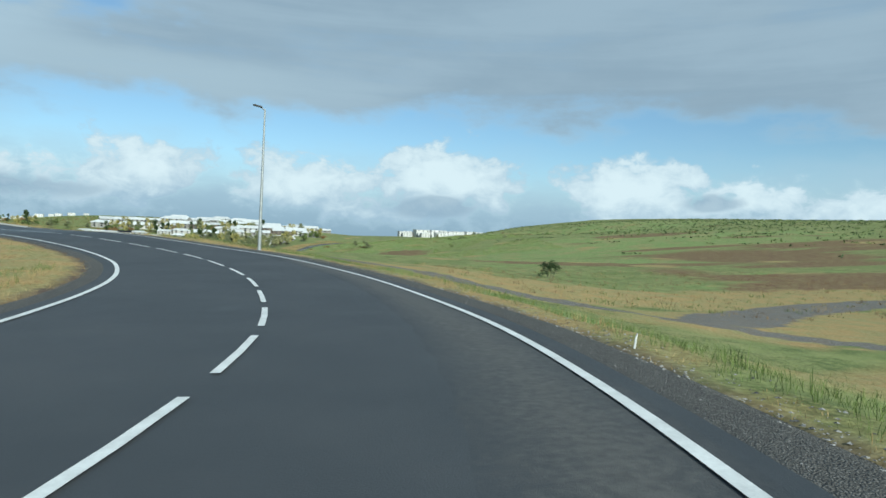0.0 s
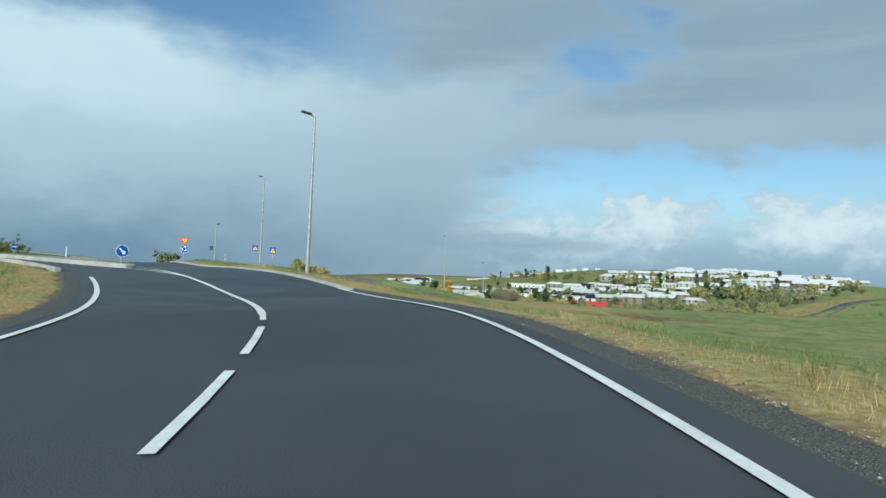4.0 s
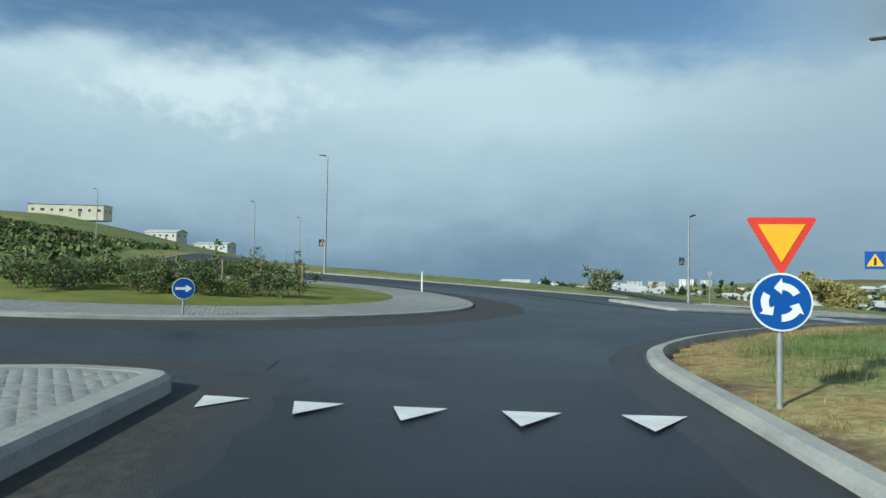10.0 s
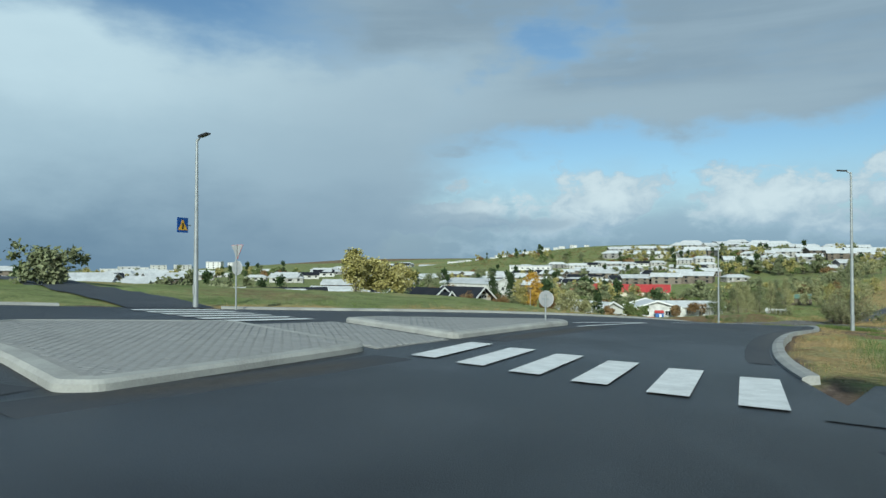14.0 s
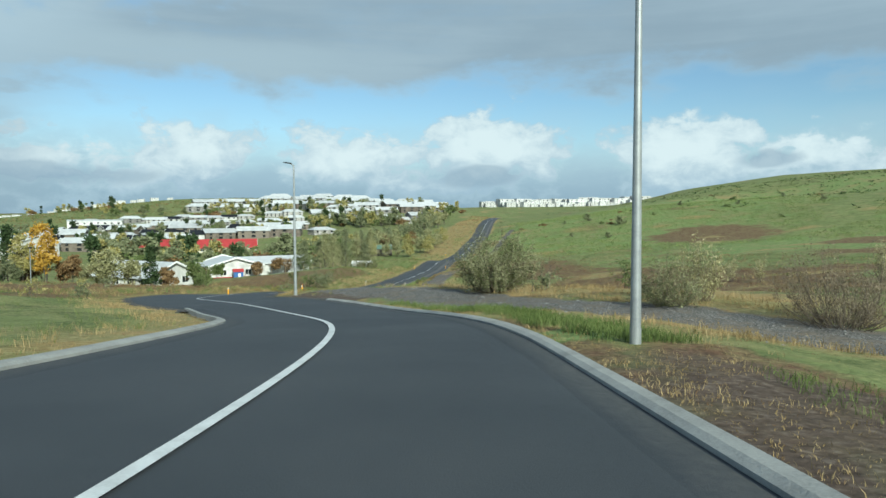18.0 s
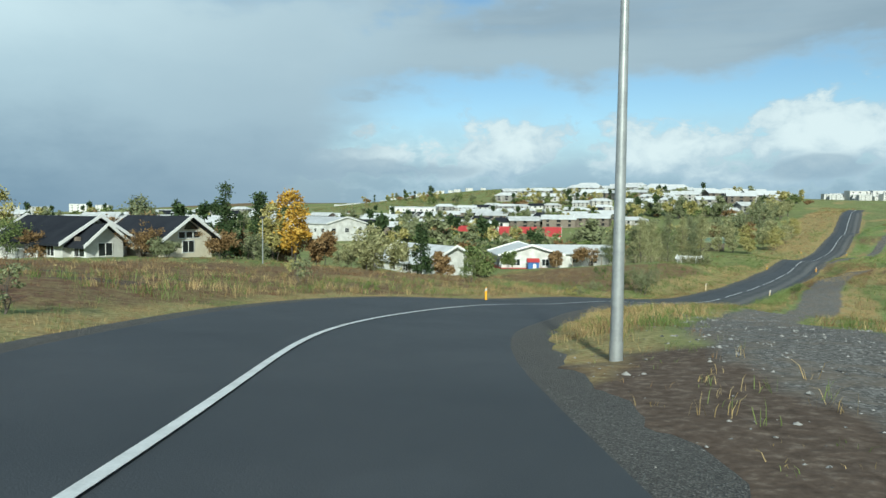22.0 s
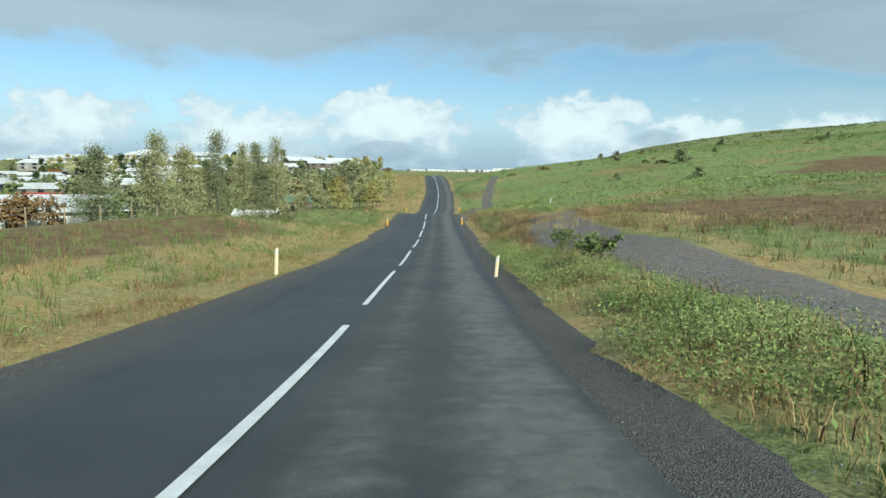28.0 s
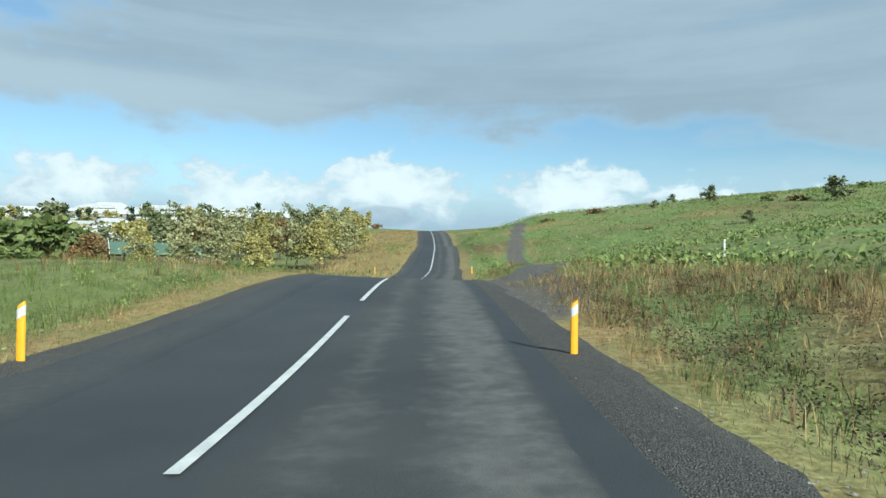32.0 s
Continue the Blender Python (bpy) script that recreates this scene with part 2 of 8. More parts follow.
def damp(m):
    """Darkens and glosses asphalt where the new surface round the roundabout is still damp."""
    nt = m.node_tree
    N, L = nt.nodes.new, nt.links.new
    b = nt.nodes["Principled BSDF"]
    pos = N("ShaderNodeNewGeometry").outputs["Position"]
    gap = N("ShaderNodeVectorMath")
    gap.operation = "DISTANCE"
    gap.inputs[1].default_value = (-56, 62, 2)
    L(pos, gap.inputs[0])
    n = N("ShaderNodeTexNoise")
    n.inputs["Scale"].default_value, n.inputs["Detail"].default_value = 0.16, 6.0
    L(pos, n.inputs["Vector"])
    a = N("ShaderNodeMath")
    a.operation = "MULTIPLY_ADD"
    a.inputs[1].default_value = 22.0
    L(n.outputs[0], a.inputs[0])
    L(gap.outputs["Value"], a.inputs[2])
    wet, dull = N("ShaderNodeMapRange"), N("ShaderNodeMapRange")
    for r, lo, hi in ((wet, 0.30, 1.0), (dull, 0.40, 0.66)):
        r.inputs[1].default_value, r.inputs[2].default_value, r.inputs[3].default_value, r.inputs[4].default_value = 42.0, 60.0, lo, hi
        L(a.outputs[0], r.inputs[0])
    mx = N("ShaderNodeMix")
    mx.data_type, mx.blend_type = "RGBA", "MULTIPLY"
    mx.inputs[0].default_value = 1.0
    L(b.inputs["Base Color"].links[0].from_socket, mx.inputs[6])
    L(wet.outputs[0], mx.inputs[7])
    L(mx.outputs[2], b.inputs["Base Color"])
    L(dull.outputs[0], b.inputs["Roughness"])
    # films of water that still lie in streaks
    film, gleam, edge = N("ShaderNodeTexNoise"), N("ShaderNodeMapRange"), N("ShaderNodeMath")
    film.inputs["Scale"].default_value, film.inputs["Detail"].default_value, film.inputs["Distortion"].default_value = 0.22, 7.0, 0.8
    L(pos, film.inputs["Vector"])
    edge.operation = "MULTIPLY_ADD"
    L(wet.outputs[0], edge.inputs[0])
    edge.inputs[1].default_value = -0.30
    L(film.outputs[0], edge.inputs[2])
    for i, v in zip((1, 2, 3, 4), (0.34, 0.56, 0.26, 0.62)):
        gleam.inputs[i].default_value = v
    L(edge.outputs[0], gleam.inputs[0])
    L(gleam.outputs[0], b.inputs["Specular IOR Level"])
    return m



def pebbled(name, size):
    """Loose stones of mixed greys: cells with their own tone, domed, with shade painted in the gaps."""
    m = mat(name, [(0.07, 0.069, 0.066), (0.13, 0.127, 0.12)], 0.6, 0.9, 0.0, 12, coords="World")
    nt = m.node_tree
    N, L = nt.nodes.new, nt.links.new
    b = nt.nodes["Principled BSDF"]
    pos = N("ShaderNodeNewGeometry").outputs["Position"]
    cell = N("ShaderNodeTexVoronoi")
    cell.inputs["Scale"].default_value = size
    L(pos, cell.inputs["Vector"])
    tone = N("ShaderNodeSeparateColor")
    L(cell.outputs["Color"], tone.inputs[0])
    grey = N("ShaderNodeValToRGB")
    e = grey.color_ramp.elements
    e.new(0.7)
    for el, p, c in zip(e, (0.0, 0.7, 1.0), ((0.085, 0.08, 0.073), (0.165, 0.156, 0.143), (0.27, 0.26, 0.242))):
        el.position, el.color = p, (*c, 1)
    L(tone.outputs[0], grey.inputs[0])
    # shade between the stones, put into the colour: each darkens towards its rim
    gap_shade = N("ShaderNodeValToRGB")
    gap_shade.color_ramp.elements[0].position, gap_shade.color_ramp.elements[0].color = 0.25, (1, 1, 1, 1)
    gap_shade.color_ramp.elements[1].position, gap_shade.color_ramp.elements[1].color = 0.75, (0.3, 0.3, 0.3, 1)
    L(cell.outputs["Distance"], gap_shade.inputs[0])
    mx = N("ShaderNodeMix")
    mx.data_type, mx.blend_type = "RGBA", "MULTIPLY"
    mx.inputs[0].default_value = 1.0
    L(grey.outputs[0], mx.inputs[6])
    L(gap_shade.outputs[0], mx.inputs[7])
    half = N("ShaderNodeMix")
    half.data_type = "RGBA"
    half.inputs[0].default_value = 0.75
    L(b.inputs["Base Color"].links[0].from_socket, half.inputs[6])
    L(mx.outputs[2], half.inputs[7])
    L(half.outputs[2], b.inputs["Base Color"])
    bp = N("ShaderNodeBump")
    bp.invert = True
    bp.inputs["Strength"].default_value, bp.inputs["Distance"].default_value = 0.9, 0.03
    L(cell.outputs["Distance"], bp.inputs["Height"])
    L(bp.outputs[0], b.inputs["Normal"])
    return m


TAR = [(0.043, 0.048, 0.055), (0.056, 0.061, 0.068), (0.072, 0.076, 0.082)]
M_ROAD = damp(mat("asphalt", TAR, 0.35, 0.70, 0.5, 60, spec=0.2, coords="World"))
M_OLD = mat("worn asphalt", [(0.055, 0.055, 0.053), (0.085, 0.085, 0.08), (0.13, 0.128, 0.12)], 0.8, 0.8, 0.6, 40, coords="World", stretch=(1, 1, 1))
M_PAINT = mat("road paint", [(0.55, 0.56, 0.55), (0.78, 0.79, 0.78)], 3.0, 0.6, 0.3, 30, coords="World")
M_KERB = mat("kerb concrete", [(0.22, 0.22, 0.205), (0.33, 0.33, 0.31), (0.42, 0.42, 0.39)], 1.2, 0.85, 0.4, 30, coords="World")
M_STONE = mat("paving stone", [(0.225, 0.227, 0.222), (0.268, 0.27, 0.263), (0.305, 0.305, 0.297)], 1.5, 0.9, 0.5, 25, per_object=0.18)
M_STONES = mat("paving stones", [(0.225, 0.227, 0.222), (0.268, 0.27, 0.263), (0.305, 0.305, 0.297)], 1.5, 0.9, 0.5, 25, island=0.18, coords="World")
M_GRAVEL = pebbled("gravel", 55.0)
M_STEEL = mat("galvanised steel", [(0.27, 0.29, 0.30), (0.40, 0.42, 0.42)], 3.0, 0.5, 0.05, 20, metal=0.4)
M_DARK = mat("dark lamp housing", [(0.03, 0.032, 0.035), (0.06, 0.06, 0.065)], 3.0, 0.5, 0.05)
M_BLUE = mat("blue sign face", [(0.008, 0.07, 0.32), (0.012, 0.09, 0.38)], 3.0, 0.35, 0.0)
M_SWHITE = mat("white sign face", [(0.70, 0.72, 0.72), (0.8, 0.8, 0.8)], 3.0, 0.4, 0.0)
M_SRED = mat("red sign border", [(0.62, 0.045, 0.03), (0.7, 0.06, 0.04)], 3.0, 0.4, 0.0)
M_SYELLOW = mat("yellow sign face", [(0.80, 0.42, 0.02), (0.86, 0.48, 0.03)], 3.0, 0.4, 0.0)
M_SIGNBACK = mat("grey sign back", [(0.33, 0.34, 0.34), (0.42, 0.42, 0.42)], 3.0, 0.5, 0.05, metal=0.3)
M_BLACK = mat("black sign mark", [(0.012, 0.012, 0.013), (0.02, 0.02, 0.02)], 3.0, 0.5, 0.0)
M_POST = mat("yellow plastic post", [(0.80, 0.36, 0.015), (0.86, 0.44, 0.03)], 4.0, 0.5, 0.1)
M_CREAM = mat("faded cream post", [(0.66, 0.52, 0.33), (0.74, 0.62, 0.44)], 4.0, 0.6, 0.1)
M_WHITEP = mat("white plastic post", [(0.62, 0.62, 0.6), (0.74, 0.74, 0.72)], 4.0, 0.5, 0.1)
M_REFLECT = mat("pale reflector", [(0.50, 0.51, 0.51), (0.66, 0.66, 0.65)], 8.0, 0.25, 0.0)
M_WALL = mat("white rendered wall", [(0.40, 0.40, 0.385), (0.54, 0.535, 0.515), (0.66, 0.655, 0.64)], 0.8, 0.85, 0.2, 12, per_object=0.25)
M_WALLC = mat("cream wall", [(0.55, 0.50, 0.40), (0.68, 0.63, 0.52)], 0.8, 0.85, 0.2, 12, per_object=0.3)
M_WALLT = mat("pale grey rendered wall", [(0.17, 0.165, 0.155), (0.29, 0.28, 0.265), (0.44, 0.43, 0.41)], 0.8, 0.85, 0.2, 12, per_object=0.5)
M_WALLD = mat("dark timber wall", [(0.10, 0.08, 0.065), (0.20, 0.17, 0.14)], 0.8, 0.85, 0.2, 12, per_object=0.3)
M_ROOFW = mat("pale metal roof", [(0.42, 0.43, 0.43), (0.60, 0.61, 0.61)], 0.5, 0.5, 0.2, 8, per_object=0.3)
M_ROOFD = mat("black metal roof", [(0.014, 0.016, 0.022), (0.026, 0.029, 0.036)], 0.5, 0.8, 0.2, 8, spec=0.1, per_object=0.2)
M_ROOFR = mat("red metal roof", [(0.30, 0.03, 0.03), (0.42, 0.05, 0.05)], 0.5, 0.5, 0.2, 8, per_object=0.2)
M_TRIM = mat("white trim", [(0.72, 0.72, 0.71), (0.8, 0.8, 0.79)], 2.0, 0.6, 0.05)
M_GLASS = mat("dark window glass", [(0.015, 0.018, 0.02), (0.03, 0.034, 0.038)], 1.0, 0.08, 0.0, spec=0.6)
M_TWIG = mat("thin bark", [(0.10, 0.08, 0.06), (0.21, 0.17, 0.13)], 6.0, 0.9, 0.0)
M_BARK = mat("bark", [(0.06, 0.05, 0.042), (0.14, 0.12, 0.10)], 6.0, 0.9, 0.6, 30)
LEAVES = {}
for key, a, b, c in (("pale", (0.15, 0.155, 0.07), (0.25, 0.25, 0.12), (0.38, 0.37, 0.2)), ("green", (0.055, 0.082, 0.026), (0.115, 0.155, 0.052), (0.19, 0.22, 0.09)), ("grey", (0.115, 0.132, 0.066), (0.165, 0.185, 0.098), (0.225, 0.24, 0.135)),
                     ("gold", (0.28, 0.15, 0.02), (0.43, 0.25, 0.035), (0.56, 0.36, 0.075)), ("yellow", (0.19, 0.175, 0.055), (0.31, 0.28, 0.095), (0.44, 0.40, 0.18)),
                     ("rust", (0.11, 0.07, 0.03), (0.19, 0.12, 0.055), (0.27, 0.18, 0.09)), ("willow", (0.06, 0.07, 0.028), (0.135, 0.145, 0.062), (0.32, 0.32, 0.18)), ("straw", (0.21, 0.19, 0.075), (0.36, 0.33, 0.16), (0.52, 0.48, 0.28)), ("twig", (0.12, 0.095, 0.055), (0.20, 0.16, 0.10), (0.30, 0.25, 0.17)), ("fir", (0.018, 0.035, 0.015), (0.042, 0.068, 0.028), (0.07, 0.10, 0.042))):
    LEAVES[key] = mat(key + " leaves", [a, b, c], 0.7, 0.65, 0.0, 10, island=0.35, coords="World", spec=0.1)
GRASSES = {}
for key, a, b, c in (("green", (0.062, 0.092, 0.024), (0.105, 0.145, 0.038), (0.165, 0.20, 0.07)), ("dry", (0.18, 0.128, 0.054), (0.29, 0.212, 0.095), (0.41, 0.315, 0.16)),
                     ("brown", (0.09, 0.052, 0.027), (0.155, 0.096, 0.05), (0.235, 0.16, 0.088)), ("weed", (0.028, 0.022, 0.015), (0.065, 0.05, 0.034), (0.15, 0.12, 0.075)), ("lupin", (0.095, 0.14, 0.04), (0.17, 0.225, 0.07), (0.27, 0.31, 0.12))):
    GRASSES[key] = mat(key + " grass", [a, b, c], 0.5, 0.75, 0.0, 6, island=0.3, coords="World", spec=0.2)
M_LAWN = mat("mown lawn", [(0.10, 0.12, 0.025), (0.17, 0.18, 0.04), (0.25, 0.24, 0.07)], 0.6, 0.9, 0.8, 9, coords="World", spec=0.2)


def fading(name, base, over, rough, size, fine, lo=0.35, hi=0.8):
    """A worn or dusty coat over a surface, ragged towards its edge ('coat' is 1 in its middle)."""
    m = mat(name, base, 0.35, rough, 0.5, 60, spec=0.2, coords="World")
    nt = m.node_tree
    N, L = nt.nodes.new, nt.links.new
    b = nt.nodes["Principled BSDF"]
    under = b.inputs["Base Color"].links[0].from_socket
    coat = N("ShaderNodeVertexColor")
    coat.layer_name = "coat"
    pos = N("ShaderNodeNewGeometry").outputs["Position"]
    total = coat.outputs["Color"]
    for s, w in ((size, 0.9), (fine, 0.7)):
        n, a = N("ShaderNodeTexNoise"), N("ShaderNodeMath")
        n.inputs["Scale"].default_value, n.inputs["Detail"].default_value, n.inputs["Roughness"].default_value = s, 5.0, 0.65
        L(pos, n.inputs["Vector"])
        a.operation = "MULTIPLY_ADD"
        L(n.outputs[0], a.inputs[0])
        a.inputs[1].default_value = w
        L(total, a.inputs[2])
        total = a.outputs[0]
    r = N("ShaderNodeMapRange")
    r.inputs[1].default_value, r.inputs[2].default_value = lo + 0.8, hi + 0.8
    L(total, r.inputs[0])
    tone = N("ShaderNodeValToRGB")
    tone.color_ramp.elements[0].position, tone.color_ramp.elements[1].position = 0.35, 0.68
    tone.color_ramp.elements[0].color, tone.color_ramp.elements[1].color = (*over[0], 1), (*over[1], 1)
    L(n.outputs[0], tone.inputs[0])
    mx = N("ShaderNodeMix")
    mx.data_type = "RGBA"
    L(r.outputs[0], mx.inputs[0])
    L(under, mx.inputs[6])
    L(tone.outputs[0], mx.inputs[7])
    L(mx.outputs[2], b.inputs["Base Color"])
    return m


OLD_TAR = [(0.052, 0.055, 0.059), (0.068, 0.071, 0.074), (0.088, 0.089, 0.09)]
M_WEAR = fading("worn old asphalt", OLD_TAR, [(0.108, 0.107, 0.103), (0.17, 0.166, 0.157)], 0.7, 0.40, 3.0, 0.42, 0.95)
M_OLDLANE = fading("old grey asphalt", TAR, [(0.076, 0.076, 0.075), (0.118, 0.115, 0.11)], 0.7, 0.5, 9.0, 0.1, 0.9)
M_BROWN = fading("brown worn asphalt", TAR, [(0.045, 0.042, 0.038), (0.085, 0.078, 0.069)], 0.7, 0.8, 8.0, 0.2, 0.9)
M_JOINT = mat("joint sand", [(0.24, 0.24, 0.23), (0.31, 0.308, 0.295)], 2.0, 0.95, 0.5, 30, coords="World")
# plan of the two carriageways: x, y, height of the centre line, cross fall to the right
ROAD_A = [
    (-9, -30, 0.09, -0.008),
    (-4.3, -10, -0.04, 0.017),
    (-1.9, 2, -0.06, 0.025),
    (-1.8, 10, -0.05, 0.024),
    (-2.6, 15, -0.01, 0.027),
    (-4.5, 22.36, 0.15, 0.028),
    (-8.38, 30.64, 0.45, 0.035),
    (-13.7, 37.9, 0.79, 0.034),
    (-21.6, 45.4, 1.24, 0.042),
    (-30.05, 50.1, 1.51, 0.025),
    (-40, 54, 2.07, 0.034),
    (-48, 56, 2.22, 0.01),
    (-60, 58.5, 2.38, 0),
]
ROAD_B = [
    (-73.95, 72, 2.32, -0.021),
    (-77.45, 84, 1.98, -0.019),
    (-76.55, 97, 1.46, -0.015),
    (-75.69, 107.99, 0.69, -0.024),
    (-75.85, 119.01, -0.2, -0.01),
    (-78.55, 127.05, -1, -0.025),
    (-81.62, 132.92, -1.47, -0.019),
    (-85.16, 139.8, -2.13, -0.02),
    (-89, 146.96, -2.88, -0.027),
    (-91.01, 154.96, -3.71, -0.008),
    (-90.68, 163.01, -4.46, 0.016),
    (-89.19, 175, -5.71, 0.005),
    (-87.11, 187.94, -7.26, -0.012),
    (-84.17, 207.18, -9.2, -0.01),
    (-80.64, 228.98, -10.05, -0.01),
    (-78, 245, -10.38, 0),
    (-75.26, 262.33, -10.5, 0),
    (-68.8, 303.02, -10.98, 0),
    (-62.4, 336, -10.3, 0),
    (-54.5, 384, -6.95, 0),
    (-47, 440, -1.7, 0),
    (-42, 480, 0.01, 0),
    (-30, 560, 1.08, 0),
]
# heights of the land away from the roads
VALLEY = [(-92, 275, -10.9), (-101, 268, -10.9), (-93.7, 169, -5.2), (-121, 182, -5.4), (-119, 223, -10.1), (-118, 257, -11.7), (-92, 296, -11.4), (-146, 374, -12.2), (-281, 514, -6.7), (-134, 187, -5.6), (-131, 237, -10.1), (-202, 305, -9.1), (-165, 390, -12.8), (-173, 461, -8.8), (-300, 300, -8.2), (-500, 600, -5.1), (-130, 110, 1.3), (-160, 160, -5.9), (-200, 230, -9.2), (-141, 107, 1.3), (-101, 128, 0.1), (-92, 250, -8.9), (-88, 285, -9.5), (-105, 225, -8.8), (-175, 128, -4.5), (-240, 125, -6.9), (-300, 118, -9)]
TOWN_HILL = [(-68, 554, 4.2), (-117, 582, 4.2), (-208, 649, 7.8), (-204, 691, 16), (-340, 850, 23.3), (-398, 836, 19), (-477, 794, 5.2), (-90, 620, 8.1), (-87, 543, -1.9), (-800, 1100, 5.3), (-260, 760, 21.1), (-100, 760, 14.2), (20, 700, 8.6), (80, 760, 7), (20, 900, 4), (100, 900, 6), (60, 640, 7.1), (-20, 1100, 4.1), (150, 1100, 8.1)]
EAST_HILL = [(19.8, 77.5, -1.8), (-25, 259, -5.7), (-17, 350, -0.2), (-28, 370, -0.2), (160, 460, 23.7), (250, 480, 30), (330, 300, 27.1), (200, 150, 10.2), (120, 60, 2.7), (60, 150, -0.2), (-20, 150, -1.1), (-30, 110, -0.4), (-20, 200, -3.1), (15, 351, 3.6), (36, 404, 7.3), (73, 379, 10.1), (101, 438, 8.5), (108, 524, 20.1), (77, 536, 13.3), (150, 424, 17.5), (201, 369, 20.9), (238, 297, 21.3), (-10, 300, -4), (30, 250, -2), (60, 300, 5.9), (0, 190, -2), (60, 200, 0), (150, 520, 23.9), (60, 470, 10.9), (200, 620, 33.5), (300, 600, 37.5), (120, 610, 22.3)]
AROUND = [(-64.4, 78.2, 2.2), (-101.7, 65.3, 3.6), (-90.3, 90.6, 1.9), (-78, 95, 1.6), (-70, 116.3, -0.1), (-187, 14, 11.9), (-356, -10, 24.8), (-372, 28, 17), (-433, 56, 12), (-101, 41, 3.6), (-410, -20, 24.9), (-200, 40, 7.4), (-30, 20, 0.4), (-60, 30, 2.8), (10, -60, -0.4), (-200, 72, 4.8), (-54.5, 65.5, 2.6), (-61, 118, -1), (-57, 146, -2.8)]
ROADBED = [(-37, 61, 2.5), (-30, 57.5, 2), (-45, 64, 2.7), (-58, 75, 2.2), (-61, 132, -1.8), (-95, 235, -8.6), (-96, 265, -9.1)]
# beside the gravel tracks, where the land leaves the level of the road
TRACKSIDE = [(-36.2, 61.6, 1.76), (-37.3, 64.6, 1.93), (-69.1, 122.1, -0.6), (-69.6, 127.9, -0.85), (-62.1, 127.4, -0.75), (-75.8, 136.2, -1.45), (-77.4, 142, -1.93), (-81.1, 151.2, -2.94), (-80.6, 172.8, -5.95), (-78.9, 183.6, -6.95), (-78.2, 194.6, -8.7), (-72, 200.9, -9.3), (-74, 205.9, -9.1), (-70.5, 211.2, -9.4), (-73.3, 221.5, -9.1), (-71.75, 231.8, -9.2), (-70.6, 240.8, -9.3), (-67, 248.6, -8.95), (-58.1, 238.9, -8.6), (-63, 235, -8.75), (-62.2, 261.5, -9.46), (-62.3, 292.2, -9.5), (-64, 281, -9.4), (-48.5, 292.6, -7.7), (-53.9, 287.3, -9), (-38, 280.5, -6.6), (-38.2, 373.9, -1.5), (-57.5, 77.5, 1.92), (-49, 71, 1.92), (-41.8, 66.2, 1.9), (-30.6, 60.6, 1.45), (-20, 57, 0.6), (-44, 82, 0.5), (-58, 92, 0.9), (-62, 104, 0.1), (-30, 76, -0.4), (13.4, 33.1, -1.85), (25.6, 50.7, -2.5), (19.8, 35.4, -2.26), (6.7, 52.2, -0.75), (14, 57.5, -1.4), (4, 65.3, -0.6), (5.1, 39.9, -1.15), (12, 22, -1.9), (13, 8, -1.8), (20, 15, -2.3)]
FAR = [(-1500, 1500, -25), (1000, 1000, 40), (300, -500, 10), (-1000, -500, 20), (75, 1560, 23.6), (223, 1540, 22.9), (380, 1500, 26.8), (1500, -500, 20), (-2000, 0, -35), (0, 2500, 13.9), (3000, 3000, 40), (-3000, 3000, -40), (-3000, -3000, -10), (3000, -3000, 20), (-1020, 1245, 8.1), (-1250, 1400, 10), (-900, 300, -22), (-700, 900, -16)]


def direction(line, i):
    a, b = Vector(line[max(i - 1, 0)][:2]), Vector(line[min(i + 1, len(line) - 1)][:2])
    d = (b - a).normalized()
    return d


def terrain(more):
    """Smooth land through the heights of the plan."""
    pts = VALLEY + TOWN_HILL + EAST_HILL + AROUND + FAR + more
    for line in (ROAD_A, ROAD_B):
        for i, (x, y, h, fall) in enumerate(line):
            d = direction(line, i)
            for s in (-4.5, 4.5):
                pts = pts + [(x + d.y * s, y - d.x * s, h + fall * s)]
    c = np.array(pts, float)
    n, p = len(c), c[:, :2] / 100
    k = np.sqrt(((p[:, None] - p[None]) ** 2).sum(2) + 0.0036)
    a = np.zeros((n + 3, n + 3))
    a[:n, :n], a[:n, n], a[:n, n + 1:], a[n, :n], a[n + 1:, :n] = -k, 1, p, 1, p.T
    w = np.linalg.solve(a, np.r_[c[:, 2], 0, 0, 0])

    def height(x, y):
        x, y = np.asarray(x, float) / 100, np.asarray(y, float) / 100
        q = np.sqrt((x[..., None] - p[:, 0]) ** 2 + (y[..., None] - p[:, 1]) ** 2 + 0.0036)
        return -(q @ w[:n]) + w[n] + w[n + 1] * x + w[n + 2] * y
    return height


height, open_land = terrain(ROADBED), terrain(TRACKSIDE)


def spline(points, step=1.0):
    """Evenly spaced points on a smooth curve through the given ones (any number of columns)."""
    p = np.array(points, float)
    p = np.vstack([2 * p[0] - p[1], p, 2 * p[-1] - p[-2]])
    out = []
    for i in range(1, len(p) - 2):
        n = max(2, int(np.linalg.norm(p[i + 1, :2] - p[i, :2]) / step))
        u = np.linspace(0, 1, n, endpoint=False)[:, None]
        t0, t1 = (p[i + 1] - p[i - 1]) / 2, (p[i + 2] - p[i]) / 2
        ln = np.linalg.norm(p[i + 1, :2] - p[i, :2])
        for t in (t0, t1):
            s = np.linalg.norm(t[:2])
            if s > ln:
                t *= ln / s
        out.append((2 * u**3 - 3 * u**2 + 1) * p[i] + (u**3 - 2 * u**2 + u) * t0 + (-2 * u**3 + 3 * u**2) * p[i + 1] + (u**3 - u**2) * t1)
    return np.vstack(out + [p[-2:-1]])


